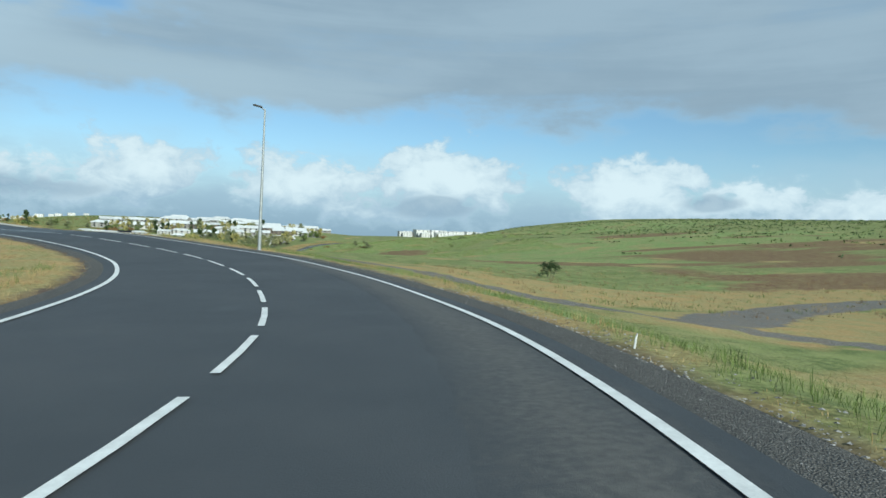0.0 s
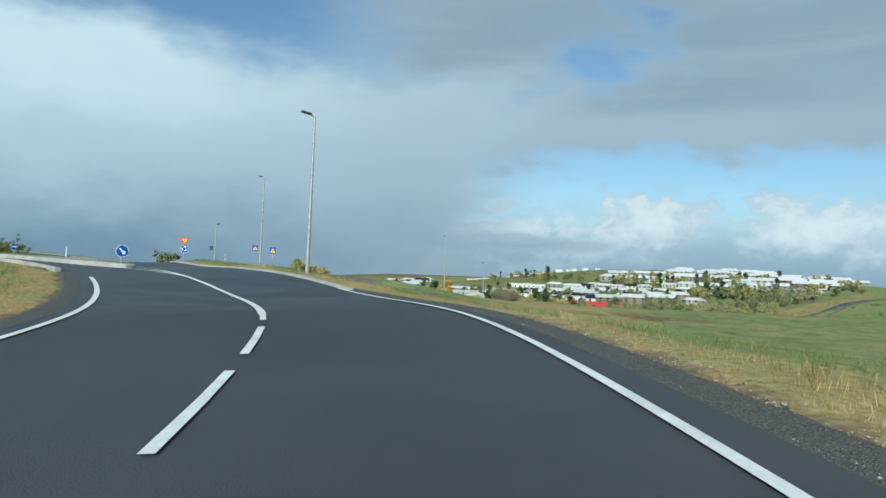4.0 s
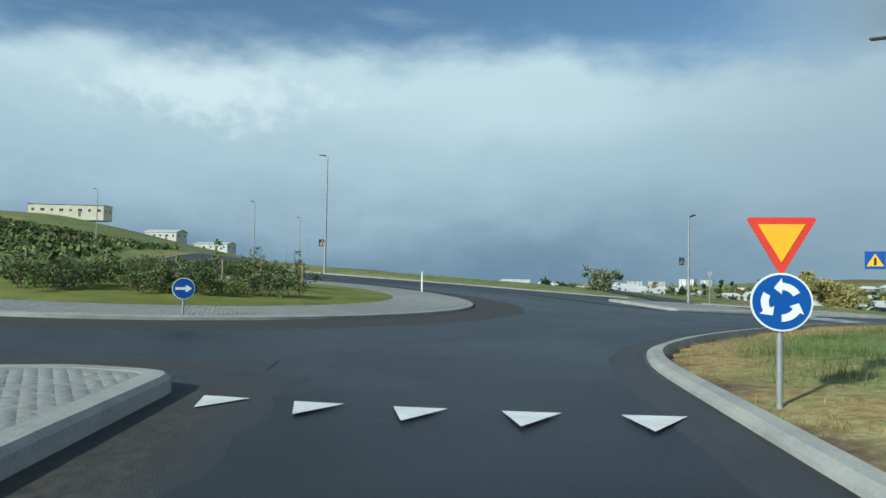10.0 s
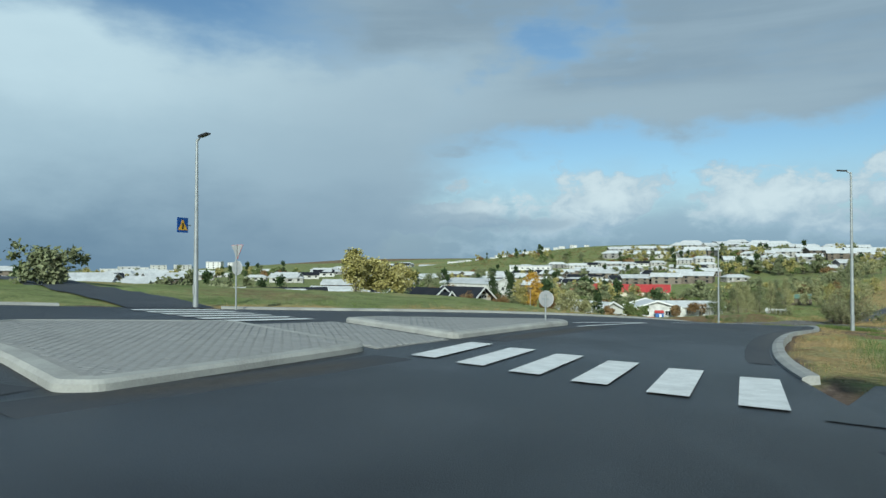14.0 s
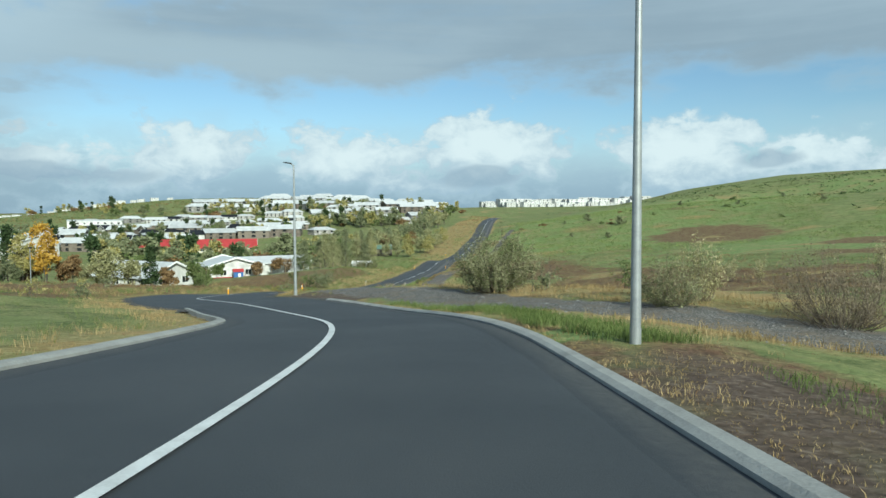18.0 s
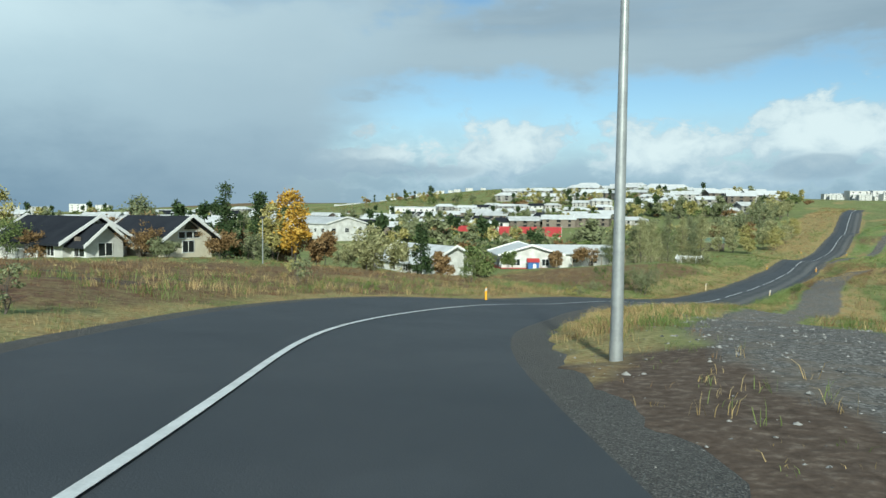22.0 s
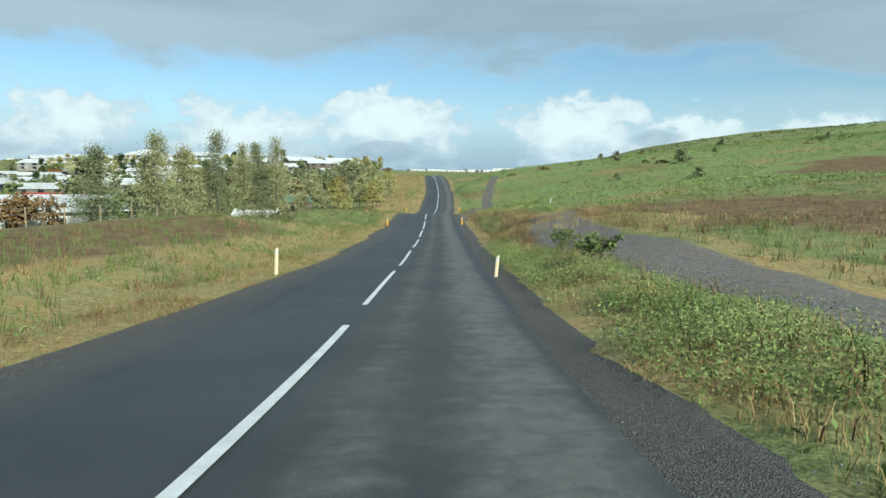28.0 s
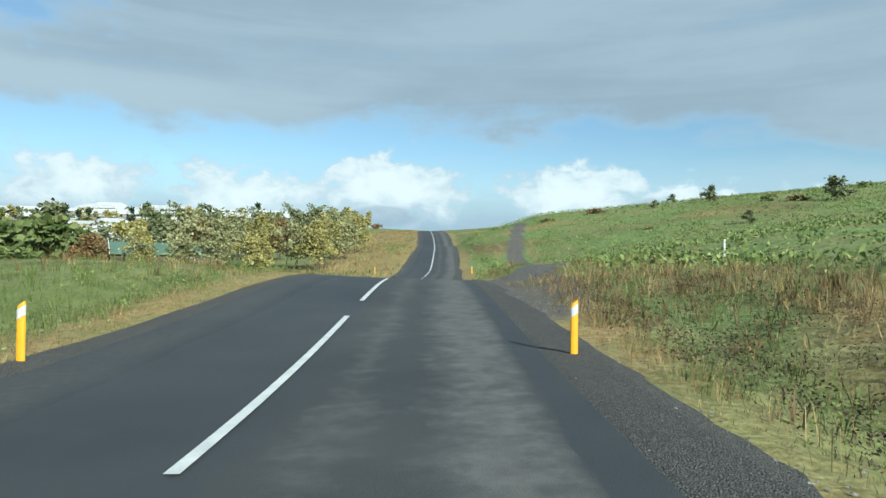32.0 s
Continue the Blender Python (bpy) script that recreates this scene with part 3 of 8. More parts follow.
def side(curve, off):
    """The curve set off to its right."""
    c = curve[:, :2]
    d = np.gradient(c, axis=0)
    d /= np.linalg.norm(d, axis=1)[:, None]
    o = off if np.isscalar(off) else np.asarray(off)[:, None]
    return c + np.c_[d[:, 1], -d[:, 0]] * o


def mesh(name, verts, faces, material, parent=None, smooth=False, label=""):
    me = bpy.data.meshes.new(name)
    me.from_pydata([tuple(v) for v in verts], [], [tuple(f) for f in faces])
    me.materials.append(material)
    if smooth:
        me.polygons.foreach_set("use_smooth", [True] * len(me.polygons))
    me.update()
    ob = new(name, me)
    if parent is not None:
        ob.parent = parent
    if label:
        ob["label"] = label
    return ob


def part(name, bm, material, parent, label="", smooth=False):
    """Links a bmesh as one mesh object under a thing or a part."""
    me = bpy.data.meshes.new(name)
    bm.to_mesh(me)
    bm.free()
    me.materials.append(material)
    if smooth:
        me.polygons.foreach_set("use_smooth", [True] * len(me.polygons))
    ob = new(name, me)
    if parent is not None:
        ob.parent = parent
    if label:
        ob["label"] = label
    return ob


def strip(name, left, right, lift, material, parent=None, skirt=0.0, label="", edge=None):
    """A ribbon between two plan curves, laid on the land."""
    n = len(left)
    m = np.stack([left, (left + right) / 2, right], 1).reshape(-1, 2)
    v = np.c_[m, height(m[:, 0], m[:, 1]) + lift]
    if edge is not None:
        v[0::3, 2] += edge - lift
        v[2::3, 2] += edge - lift
    f = []
    for i in range(n - 1):
        for j in range(2):
            a = 3 * i + j
            f.append((a, a + 1, a + 4, a + 3))
    if skirt:
        low = v.copy()
        low[:, 2] -= skirt
        k = len(v)
        v = np.vstack([v, low])
        for i in range(n - 1):
            f.append((3 * i + 3, 3 * i, k + 3 * i, k + 3 * i + 3)[::-1])
            f.append((3 * i + 2, 3 * i + 5, k + 3 * i + 5, k + 3 * i + 2)[::-1])
        for i, (p, q, r) in ((0, (0, 1, 2)), (n - 1, (3 * n - 3, 3 * n - 2, 3 * n - 1))):
            f.append((p, q, k + q, k + p))
            f.append((q, r, k + r, k + q))
    ob = mesh(name, v, f, material, parent, label=label)
    if not skirt:
        c = np.zeros((len(v), 4), np.float32)
        c[1::3] = 1
        ends = np.clip(np.minimum(np.arange(n), n - 1 - np.arange(n)) / 3, 0, 1)
        c *= np.repeat(ends, 3)[:, None]
        ob.data.color_attributes.new("coat", "FLOAT_COLOR", "POINT").data.foreach_set("color", c.ravel())
    return ob


def coat(ob, n):
    """Marks the middle row of a ring for its worn coat."""
    c = np.zeros((len(ob.data.vertices), 4), np.float32)
    c[n:2 * n] = 1
    c[:n] = 0.7
    ob.data.color_attributes.new("coat", "FLOAT_COLOR", "POINT").data.foreach_set("color", c.ravel())
    return ob


def inside(poly, x, y):
    """Which plan points lie inside a closed outline."""
    hit = np.zeros(x.shape, bool)
    a = poly
    b = np.roll(poly, -1, 0)
    for (x0, y0), (x1, y1) in zip(a, b):
        if y0 == y1:
            continue
        c = ((y0 > y) != (y1 > y)) & (x < (x1 - x0) * (y - y0) / (y1 - y0) + x0)
        hit ^= c
    return hit


def away(poly, x, y, reach=14.0):
    """Distance of plan points from a closed outline, up to reach."""
    out = np.full(x.shape, reach)
    b = np.roll(poly, -1, 0)
    for p, q in zip(poly, b):
        lo, hi = np.minimum(p, q) - reach, np.maximum(p, q) + reach
        k = (x > lo[0]) & (x < hi[0]) & (y > lo[1]) & (y < hi[1])
        if not k.any():
            continue
        d = q - p
        t = np.clip(((x[k] - p[0]) * d[0] + (y[k] - p[1]) * d[1]) / max(d @ d, 1e-9), 0, 1)
        out[k] = np.minimum(out[k], np.hypot(x[k] - p[0] - t * d[0], y[k] - p[1] - t * d[1]))
    return out


def along(curve):
    return np.r_[0, np.cumsum(np.linalg.norm(np.diff(curve[:, :2], axis=0), axis=1))]


# outlines of the paved area
HUB, R_GRASS, R_RING = (-79.1, 56.1), 9.3, 12.7



def eased(curve, n):
    """Rounds off small kinks of a plan curve."""
    p = np.vstack([np.repeat(curve[:1], n, 0), curve, np.repeat(curve[-1:], n, 0)])
    w = np.hanning(2 * n + 3)[1:-1]
    w /= w.sum()
    out = np.stack([np.convolve(p[:, k], w, "valid") for k in range(2)], 1)
    return np.vstack([curve[:1], out[1:-1], curve[-1:]])


CENTRE_A = eased(spline([r[:2] for r in ROAD_A[:11]], 1.0), 4)
CENTRE_B = eased(spline([r[:2] for r in ROAD_B[2:]], 0.8), 7)
EDGE_A = side(CENTRE_A, 4.5)[CENTRE_A[:, 0].argsort().argsort() >= 0]
EDGE_A = EDGE_A[(EDGE_A[:, 1] < 52.4)]
KERB_EAST = spline([(-27.71, 53.73), (-30.1, 54.73), (-36.08, 56.86), (-42.04, 58.98), (-47.37, 60.69), (-52.31, 62.29), (-55.52, 63.52), (-57.34, 64.46), (-59.16, 65.81), (-61.57, 68.46), (-63.8, 71.79), (-66.46, 77.42), (-68.61, 82.39), (-69.9, 86.5), (-70.7, 90.0), (-71.29, 95.0), (-71.56, 101.0), (-71.54, 108.0), (-71.92, 116.81), (-73.08, 122.6), (-74.5, 126.8), (-76.41, 131.0), (-78.8, 135.5)], 0.6)
EDGE_EAST = spline([(-79.23, 136.18), (-80.43, 138.38), (-83.71, 144.89), (-85.67, 150.51), (-86.48, 156.0), (-86.99, 163.01), (-86.14, 175.03), (-84.41, 187.02), (-81.01, 207.0), (-77.23, 228.96), (-71.74, 262.29), (-65.7, 303.0), (-59.4, 336.0), (-51.5, 384.0), (-44.0, 440.0), (-39.0, 480.0), (-27.0, 560.0)], 1.5)
EDGE_WEST = spline([(-33.0, 560.0), (-45.0, 480.0), (-50.0, 440.0), (-57.5, 384.0), (-65.4, 336.0), (-71.7, 303.0), (-78.59, 262.43), (-83.5, 228.98), (-87.19, 207.0), (-90.1, 187.91), (-91.97, 175.86), (-94.75, 165.91), (-95.98, 158.0), (-94.73, 150.96), (-91.95, 144.42), (-88.63, 138.04), (-85.74, 133.77)], 1.5)
KERB_WEST = spline([(-83.62, 131.29), (-81.7, 127.4), (-79.62, 123.05), (-79.1, 118.0), (-79.48, 110.96), (-81.23, 104.74), (-83.58, 99.99), (-86.0, 96.0), (-88.4, 92.6), (-90.8, 88.6), (-92.4, 84.0), (-94.0, 78.0), (-96.3, 71.5), (-98.8, 66.0), (-104.0, 62.6), (-125.0, 60.5), (-170.0, 62.0)], 0.8)
KERB_SOUTH = spline([(-170, 53.5), (-125, 51.5), (-104, 50.2), (-98.5, 47.5), (-95, 43.3), (-88, 37.6), (-78.2, 35.3), (-69, 37.4), (-62, 42.4), (-57.6, 46.6), (-52.5, 49.3), (-46, 50.1), (-40, 49.4)], 0.8)
LEFT_OFF = np.interp(along(CENTRE_A), [0, 45, 60, 110], [-4.2, -4.2, -3.65, -3.5])
EDGE_A_LEFT = side(CENTRE_A, LEFT_OFF - 0.45)[::-1]
EDGE_A_LEFT = EDGE_A_LEFT[EDGE_A_LEFT[:, 0] > -38.5]
OUTLINE = np.vstack([EDGE_A, KERB_EAST, EDGE_EAST, EDGE_WEST, KERB_WEST, KERB_SOUTH, EDGE_A_LEFT])


def ground_axis(lo, hi, step, far_lo, far_hi):
    a = list(np.arange(lo, hi + step / 2, step))
    s, v = step, hi
    while v < far_hi:
        s *= 1.09
        v += s
        a.append(v)
    s, v = step, lo
    while v > far_lo:
        s *= 1.09
        v -= s
        a.insert(0, v)
    return np.array(a)


def rough_noise(x, y, scale, seed=0.0):
    """Cheap smooth noise on arrays, about -1 to 1."""
    out = np.zeros(x.shape)
    rng = np.random.RandomState(int(seed) + 7)
    for k in range(6):
        a = rng.uniform(0, 2 * np.pi)
        f = (0.6 + 0.25 * k) / scale * 2 * np.pi
        out += np.sin(x * np.cos(a) * f + y * np.sin(a) * f + rng.uniform(0, 7) + 1.3 * np.sin((x * np.sin(a) - y * np.cos(a)) * f * 0.7 + k))
    return out / 3.2


# gravel tracks beside the roads
TRACKS = [spline([(34, 21), (26, 26.5), (20, 30.5), (16, 32.8), (12.5, 37), (9, 42), (4.5, 46.5), (-2, 50), (-10, 53.2), (-20, 57), (-30.8, 61), (-36.8, 63), (-41.8, 66), (-49, 71), (-58, 78.2), (-64.5, 84.6)], 1.0),
          spline([(-44, 112), (-53, 113), (-61, 119), (-65.8, 123.4), (-70.6, 128.4), (-75.4, 136.6), (-79.4, 148), (-80.3, 158), (-80.2, 172), (-78.9, 184), (-77.6, 194), (-74.9, 205), (-73.3, 221.5), (-71.3, 234), (-68.3, 245), (-62.2, 261.5)], 1.0),
          spline([(-67.5, 279), (-63, 290), (-58.5, 305), (-54.8, 322), (-50.5, 341), (-43, 365)], 1.0),
          spline([(19, 35.4), (23, 40), (28, 46), (36, 52), (48, 57)], 1.0)]
TRACK_HALF = [1.15, 1.75, 1.0, 2.4]
SPUR = spline([(-50, 130), (-60, 127), (-70, 133)], 1.5)


# growth on the open land: centre, half sizes and turn of each patch
HEATH_SPOTS = [(-55, 234, 12, 20, 0), (-47, 182, 12, 40, 0), (-60, 160, 7, 18, 0), (2, 285, 17, 24, -10), (100, 218, 22, 7, 0), (84, 122, 20, 7, 10), (-38, 90, 14, 5, 30), (-52, 100, 8, 6, 0), (135, 178, 24, 9, 0), (62, 90, 22, 8, 15), (-99, 148, 8, 5, 30), (-111, 188, 9, 12, 0), (-104, 151, 8, 7, 40), (-118, 171, 12, 5, 40), (-56, 240, 12, 24, 8), (-52, 222, 8, 7, 0), (-108, 162, 20, 22, 0), (-101, 186, 12, 9, 0), (-120, 205, 14, 8, 0), (-84, 146, 3, 6, 0), (18, 238, 16, 10, 30), (-12, 193, 10, 8, 0), (95, 165, 26, 40, 0), (55, 75, 22, 9, 30), (-30, 150, 12, 8, 0), (45, 128, 30, 10, 10), (-62, 143, 9, 4, 30), (-200, 18, 26, 14, 0), (-150, 30, 22, 9, 10), (-270, 20, 40, 14, 0), (-180, 14, 78, 32, 0), (-1050, 1280, 260, 200, 0), (-66.5, 253, 5, 12, -8), (-72, 236, 3, 8, -8), (-47, 200, 9, 26, 0), (-35, 170, 12, 8, 0), (-70, 112, 2.4, 6, 0), (-67.5, 106, 2, 6, 0), (120, 300, 30, 14, 20), (150, 200, 40, 16, 0), (-92, 240, 6, 10, 0), (-100, 222, 12, 20, 0), (-86, 205, 3, 9, 0)]
DRY_SPOTS = [(20, 53, 28, 8, 12), (4, 74, 9, 20, 0), (46, 62, 20, 9, 12), (-40, 80, 14, 9, 30), (-45, 95, 10, 8, 0), (-68, 134, 8, 3.5, 0), (-74.5, 142, 4.5, 6, 20), (-84, 176, 2.4, 14, 0), (-75.5, 197, 5, 3, 0), (-97, 176, 4, 6, 0), (-66, 238, 5, 6, 0), (-68, 362, 7, 45, -9), (-62, 420, 8, 50, -9), (-52, 480, 10, 40, -9), (-73, 205, 3, 22, -8), (30, 38, 22, 8, 20), (12, 46, 16, 7, 25), (-67, 124, 5, 5, 0), (-64, 139, 8, 4, 0), (-61, 262, 8, 7, 0), (-88, 225, 4, 22, -8), (-84, 258, 5, 16, -8)]
LUSH_SPOTS = [(-69.5, 203, 6.5, 4.5, 0), (-79.5, 187, 2, 6, 0), (-40, 205, 10, 12, 0), (60, 150, 60, 24, 0), (120, 260, 70, 50, 0), (-30, 300, 40, 34, 0), (20, 360, 60, 40, 0), (-71, 197, 4, 5, 0), (-71, 119.5, 1.2, 3.6, 0), (-71.9, 128.5, 0.9, 5, 0), (-20, 330, 60, 60, 0), (20, 230, 60, 30, 0), (6, 19, 3.0, 20, 20), (-3, 36, 3, 10, 35), (-46, 66, 20, 5, 20), (-66, 100, 3, 14, 0), (100, 420, 120, 60, 0), (-40, 330, 20, 50, 0), (60, 230, 60, 40, 0)]


def away_line(line, x, y, reach):
    return away(np.vstack([line, line[::-1]]), x, y, reach)


def land(x, y, detail=True):
    """The finished ground, with its banks, ditches and bed for the roads."""
    d = away(OUTLINE, x, y)
    inn = inside(OUTLINE, x, y)
    d = np.where(inn, -d, d)
    k = np.clip((d - 0.4) / 2.8, 0, 1)
    k = k * k * (3 - 2 * k)
    h = height(x, y) * (1 - k) + open_land(x, y) * k
    ditch = np.clip((y - 178) / 12, 0, 1) * np.clip((330 - y) / 40, 0, 1)
    east = (x > np.interp(y, ROAD_B_Y, ROAD_B_X))
    h = h - 0.35 * ditch * np.where(east, 0.0, 1.0) * np.exp(-((d - 3.2) / 1.5) ** 2) * (d > 0)
    h = h - np.where(east, 1.35, 0.0) * np.exp(-((y - 256) / 9.0) ** 2) * np.exp(-((d - 3.4) / 1.4) ** 2) * (d > 0)
    h = h + np.clip(d - 0.6, 0, 2) * 0.04
    bumps = np.clip(d / 3, 0, 1)
    far_soft = np.clip(1 - np.hypot(x + 70, y - 130) / 500, 0, 1)
    h = h + bumps * far_soft * (0.10 * rough_noise(x, y, 9, 1) + 0.05 * rough_noise(x, y, 3.5, 2))
    h = h - np.where(d < 0.3, 0.16, 0.0)
    return h, d


ROAD_B_Y = np.array([r[1] for r in ROAD_B])
ROAD_B_X = np.array([r[0] for r in ROAD_B])


def build_ground():
    xs = ground_axis(-112, 14, 0.85, -3600, 3600)
    ys = ground_axis(-12, 300, 0.85, -3600, 3900)
    gx, gy = np.meshgrid(xs, ys)
    h, d = land(gx, gy)
    hub = np.hypot(gx - HUB[0], gy - HUB[1])
    nx, ny = len(xs), len(ys)
    v = np.c_[gx.ravel(), gy.ravel(), h.ravel()]
    idx = np.arange(nx * ny).reshape(ny, nx)
    f = np.stack([idx[:-1, :-1], idx[:-1, 1:], idx[1:, 1:], idx[1:, :-1]], -1).reshape(-1, 4)
    ob = mesh("ground", v, f.tolist(), M_GROUND, smooth=True)
    # where dry grass, heath, lush growth, soil and gravel lie: a map of the plan
    def spot(x, y, rx, ry, turn=0.0):
        c, s = math.cos(radians(turn)), math.sin(radians(turn))
        u, w = (gx - x) * c + (gy - y) * s, -(gx - x) * s + (gy - y) * c
        return np.clip(1.6 * (1.25 - np.hypot(u / rx, w / ry) + 0.16 * rough_noise(gx, gy, 11, 9)), 0, 1)
    n14, n30 = rough_noise(gx, gy, 14, 3), rough_noise(gx, gy, 34, 4)
    dry = np.clip(1.15 - np.abs(d - 1.1) / 1.9, 0, 1) * (0.75 + 0.3 * n14 + 0.2 * rough_noise(gx, gy, 5, 12))
    dry = np.maximum(dry, 0.75 * np.clip(n30 - 0.2, 0, 1))
    curve_in = inside(np.vstack([EDGE_A_LEFT, [(-60, 20), (-30, -20)]]), gx, gy)
    dry = np.maximum(dry, np.where(curve_in, np.clip(0.95 - d / 14, 0, 1) + 0.2 * n14, 0))
    dry = np.maximum(dry, np.where((gx < -86) & (gy > 128) & (gy < 200), np.clip(1.15 - d / 2.6, 0, 1) * (0.85 + 0.35 * n14), 0))
    for q in DRY_SPOTS:
        dry = np.maximum(dry, spot(*q) * 0.9)
    heath = np.zeros(gx.shape)
    for q in HEATH_SPOTS:
        heath = np.maximum(heath, spot(*q))
    heath = np.maximum(heath, 0.7 * np.clip(rough_noise(gx, gy, 70, 6) - 0.35, 0, 1)) * np.clip(d / 3, 0, 1)
    heath = np.maximum(heath, np.where((gy > 50) & (gy < 137) & (gx > -77), 0.9 * np.clip(1.5 - d / 1.5, 0, 1) * (0.55 + 0.6 * rough_noise(gx, gy, 5, 15)), 0))
    dry = np.where((gy > 98) & (gy < 137) & (gx > -77), dry * np.clip(0.30 + (d - 1.6) / 2, 0.30, 1), dry)
    lush = np.zeros(gx.shape)
    for q in LUSH_SPOTS:
        lush = np.maximum(lush, spot(*q))
    lush = np.maximum(lush, 0.6 * np.clip(rough_noise(gx, gy, 25, 8), 0, 1))
    soil = np.clip(1.1 - np.abs(d) / np.where((gy < 50) & (gx > -26), 1.35, 0.8), 0, 1)
    gravel = np.zeros(gx.shape)
    for t, half in zip(TRACKS, TRACK_HALF):
        dt = away_line(t, gx, gy, 8.0)
        gravel = np.maximum(gravel, np.clip((half + 0.45 - dt) / 0.9 + 0.15 * rough_noise(gx, gy, 4, 2), 0, 1))
        dry = np.maximum(dry, 0.8 * np.clip(1 - np.abs(dt - half - 1.3) / 1.2, 0, 1) * (n14 > -0.3))
    dry = dry * (1 - 0.75 * spot(-69.6, 110.5, 2.2, 6))
    gravel = gravel * (1 - spot(-62, 259, 6, 9))
    soil = np.maximum(soil, 0.62 * spot(-69.8, 111.5, 1.8, 5))
    soil = np.maximum(soil, 0.9 * spot(-78.5, 141.5, 3.6, 7.5, 25) * (d > 0.3))
    soil = np.maximum(soil, 0.8 * np.maximum(spot(-104.5, 152.5, 2.6, 1.6, 40), spot(-109, 157, 4.5, 1.3, 40)))
    gravel = np.maximum(gravel, spot(-69.5, 276, 2.6, 6.5, -8) * (d > 0))
    for key, parts in (("zones", (dry, heath, lush, soil)), ("zones_b", (gravel, np.clip(d / 10, 0, 1), 0 * d, 0 * d + 1))):
        col = np.stack([np.clip(q, 0, 1) for q in parts], -1).reshape(-1, 4)
        at = ob.data.color_attributes.new(key, "FLOAT_COLOR", "POINT")
        at.data.foreach_set("color", col.astype(np.float32).ravel())
    return tagged(ob, "open grassland with dry verges and heath patches", "ground", kind="structure")


def ground_material():
    m = bpy.data.materials.new("land")
    m.use_nodes = True
    nt = m.node_tree
    N, L = nt.nodes.new, nt.links.new
    b = nt.nodes["Principled BSDF"]
    pos = N("ShaderNodeNewGeometry").outputs["Position"]

    def fog(scale, detail=5.0):
        n = N("ShaderNodeTexNoise")
        n.inputs["Scale"].default_value, n.inputs["Detail"].default_value, n.inputs["Roughness"].default_value = scale, detail, 0.62
        L(pos, n.inputs["Vector"])
        return n.outputs[0]

    def ramp(v, stops):
        n = N("ShaderNodeValToRGB")
        e = n.color_ramp.elements
        while len(e) < len(stops):
            e.new(0.5)
        for el, (p, c) in zip(e, stops):
            el.position, el.color = p, (*c, 1)
        L(v, n.inputs[0])
        return n.outputs[0]

    def mix(f, a, c):
        n = N("ShaderNodeMix")
        n.data_type = "RGBA"
        L(f, n.inputs[0])
        L(a, n.inputs[6])
        L(c, n.inputs[7])
        return n.outputs[2]

    def soft(v, noise_v, w=0.5, lo=0.35, hi=0.65):
        a = N("ShaderNodeMath")
        a.operation = "MULTIPLY_ADD"
        L(noise_v, a.inputs[0])
        a.inputs[1].default_value = w
        L(v, a.inputs[2])
        r = N("ShaderNodeMapRange")
        L(a.outputs[0], r.inputs[0])
        r.inputs[1].default_value, r.inputs[2].default_value = lo + w / 2, hi + w / 2
        return r.outputs[0]
    big, mid, fine, wide, clump = fog(0.05), fog(0.6), fog(7.0, 6.0), fog(0.12), fog(1.5)
    z = N("ShaderNodeVertexColor")
    z.layer_name = "zones"
    s = N("ShaderNodeSeparateColor")
    L(z.outputs["Color"], s.inputs[0])
    green = mix(soft(fine, mid, 0.5, 0.40, 0.62), ramp(mid, [(0.30, (0.095, 0.122, 0.042)), (0.55, (0.165, 0.19, 0.072)), (0.75, (0.25, 0.235, 0.105))]), ramp(wide, [(0.35, (0.155, 0.20, 0.066)), (0.52, (0.25, 0.27, 0.108)), (0.68, (0.30, 0.255, 0.122))]))
    lush = mix(soft(clump, fine, 0.5, 0.40, 0.62), ramp(mid, [(0.30, (0.10, 0.145, 0.045)), (0.55, (0.165, 0.225, 0.075)), (0.75, (0.24, 0.27, 0.11))]), ramp(fine, [(0.30, (0.165, 0.23, 0.075)), (0.55, (0.255, 0.33, 0.12)), (0.75, (0.35, 0.40, 0.18))]))
    lush = mix(soft(wide, clump, 0.7, 0.46, 0.66), lush, ramp(fine, [(0.30, (0.17, 0.155, 0.07)), (0.55, (0.29, 0.26, 0.12)), (0.75, (0.40, 0.36, 0.19))]))
    dry = mix(soft(mid, fine, 0.5, 0.40, 0.60), ramp(fine, [(0.30, (0.215, 0.145, 0.062)), (0.52, (0.365, 0.255, 0.112)), (0.75, (0.50, 0.375, 0.19))]), ramp(fine, [(0.30, (0.16, 0.15, 0.06)), (0.52, (0.28, 0.25, 0.11)), (0.75, (0.42, 0.37, 0.19))]))
    heath = mix(soft(clump, mid, 0.5, 0.42, 0.6), ramp(fine, [(0.30, (0.075, 0.044, 0.027)), (0.55, (0.165, 0.098, 0.058)), (0.75, (0.28, 0.18, 0.11))]), ramp(fine, [(0.30, (0.13, 0.10, 0.05)), (0.6, (0.25, 0.195, 0.095)), (0.8, (0.34, 0.27, 0.15))]))
    soil = ramp(fine, [(0.30, (0.065, 0.046, 0.034)), (0.55, (0.125, 0.092, 0.07)), (0.75, (0.24, 0.195, 0.155))])
    c = mix(soft(s.outputs[2], big), green, lush)
    c = mix(soft(s.outputs[1], clump, 1.0), c, heath)
    c = mix(soft(s.outputs[0], mid), c, dry)
    c = mix(soft(z.outputs["Alpha"], mid), c, soil)
    z2 = N("ShaderNodeVertexColor")
    z2.layer_name = "zones_b"
    s2 = N("ShaderNodeSeparateColor")
    L(z2.outputs["Color"], s2.inputs[0])
    stones = N("ShaderNodeTexVoronoi")
    stones.inputs["Scale"].default_value = 26.0
    L(pos, stones.inputs["Vector"])
    tone = N("ShaderNodeSeparateColor")
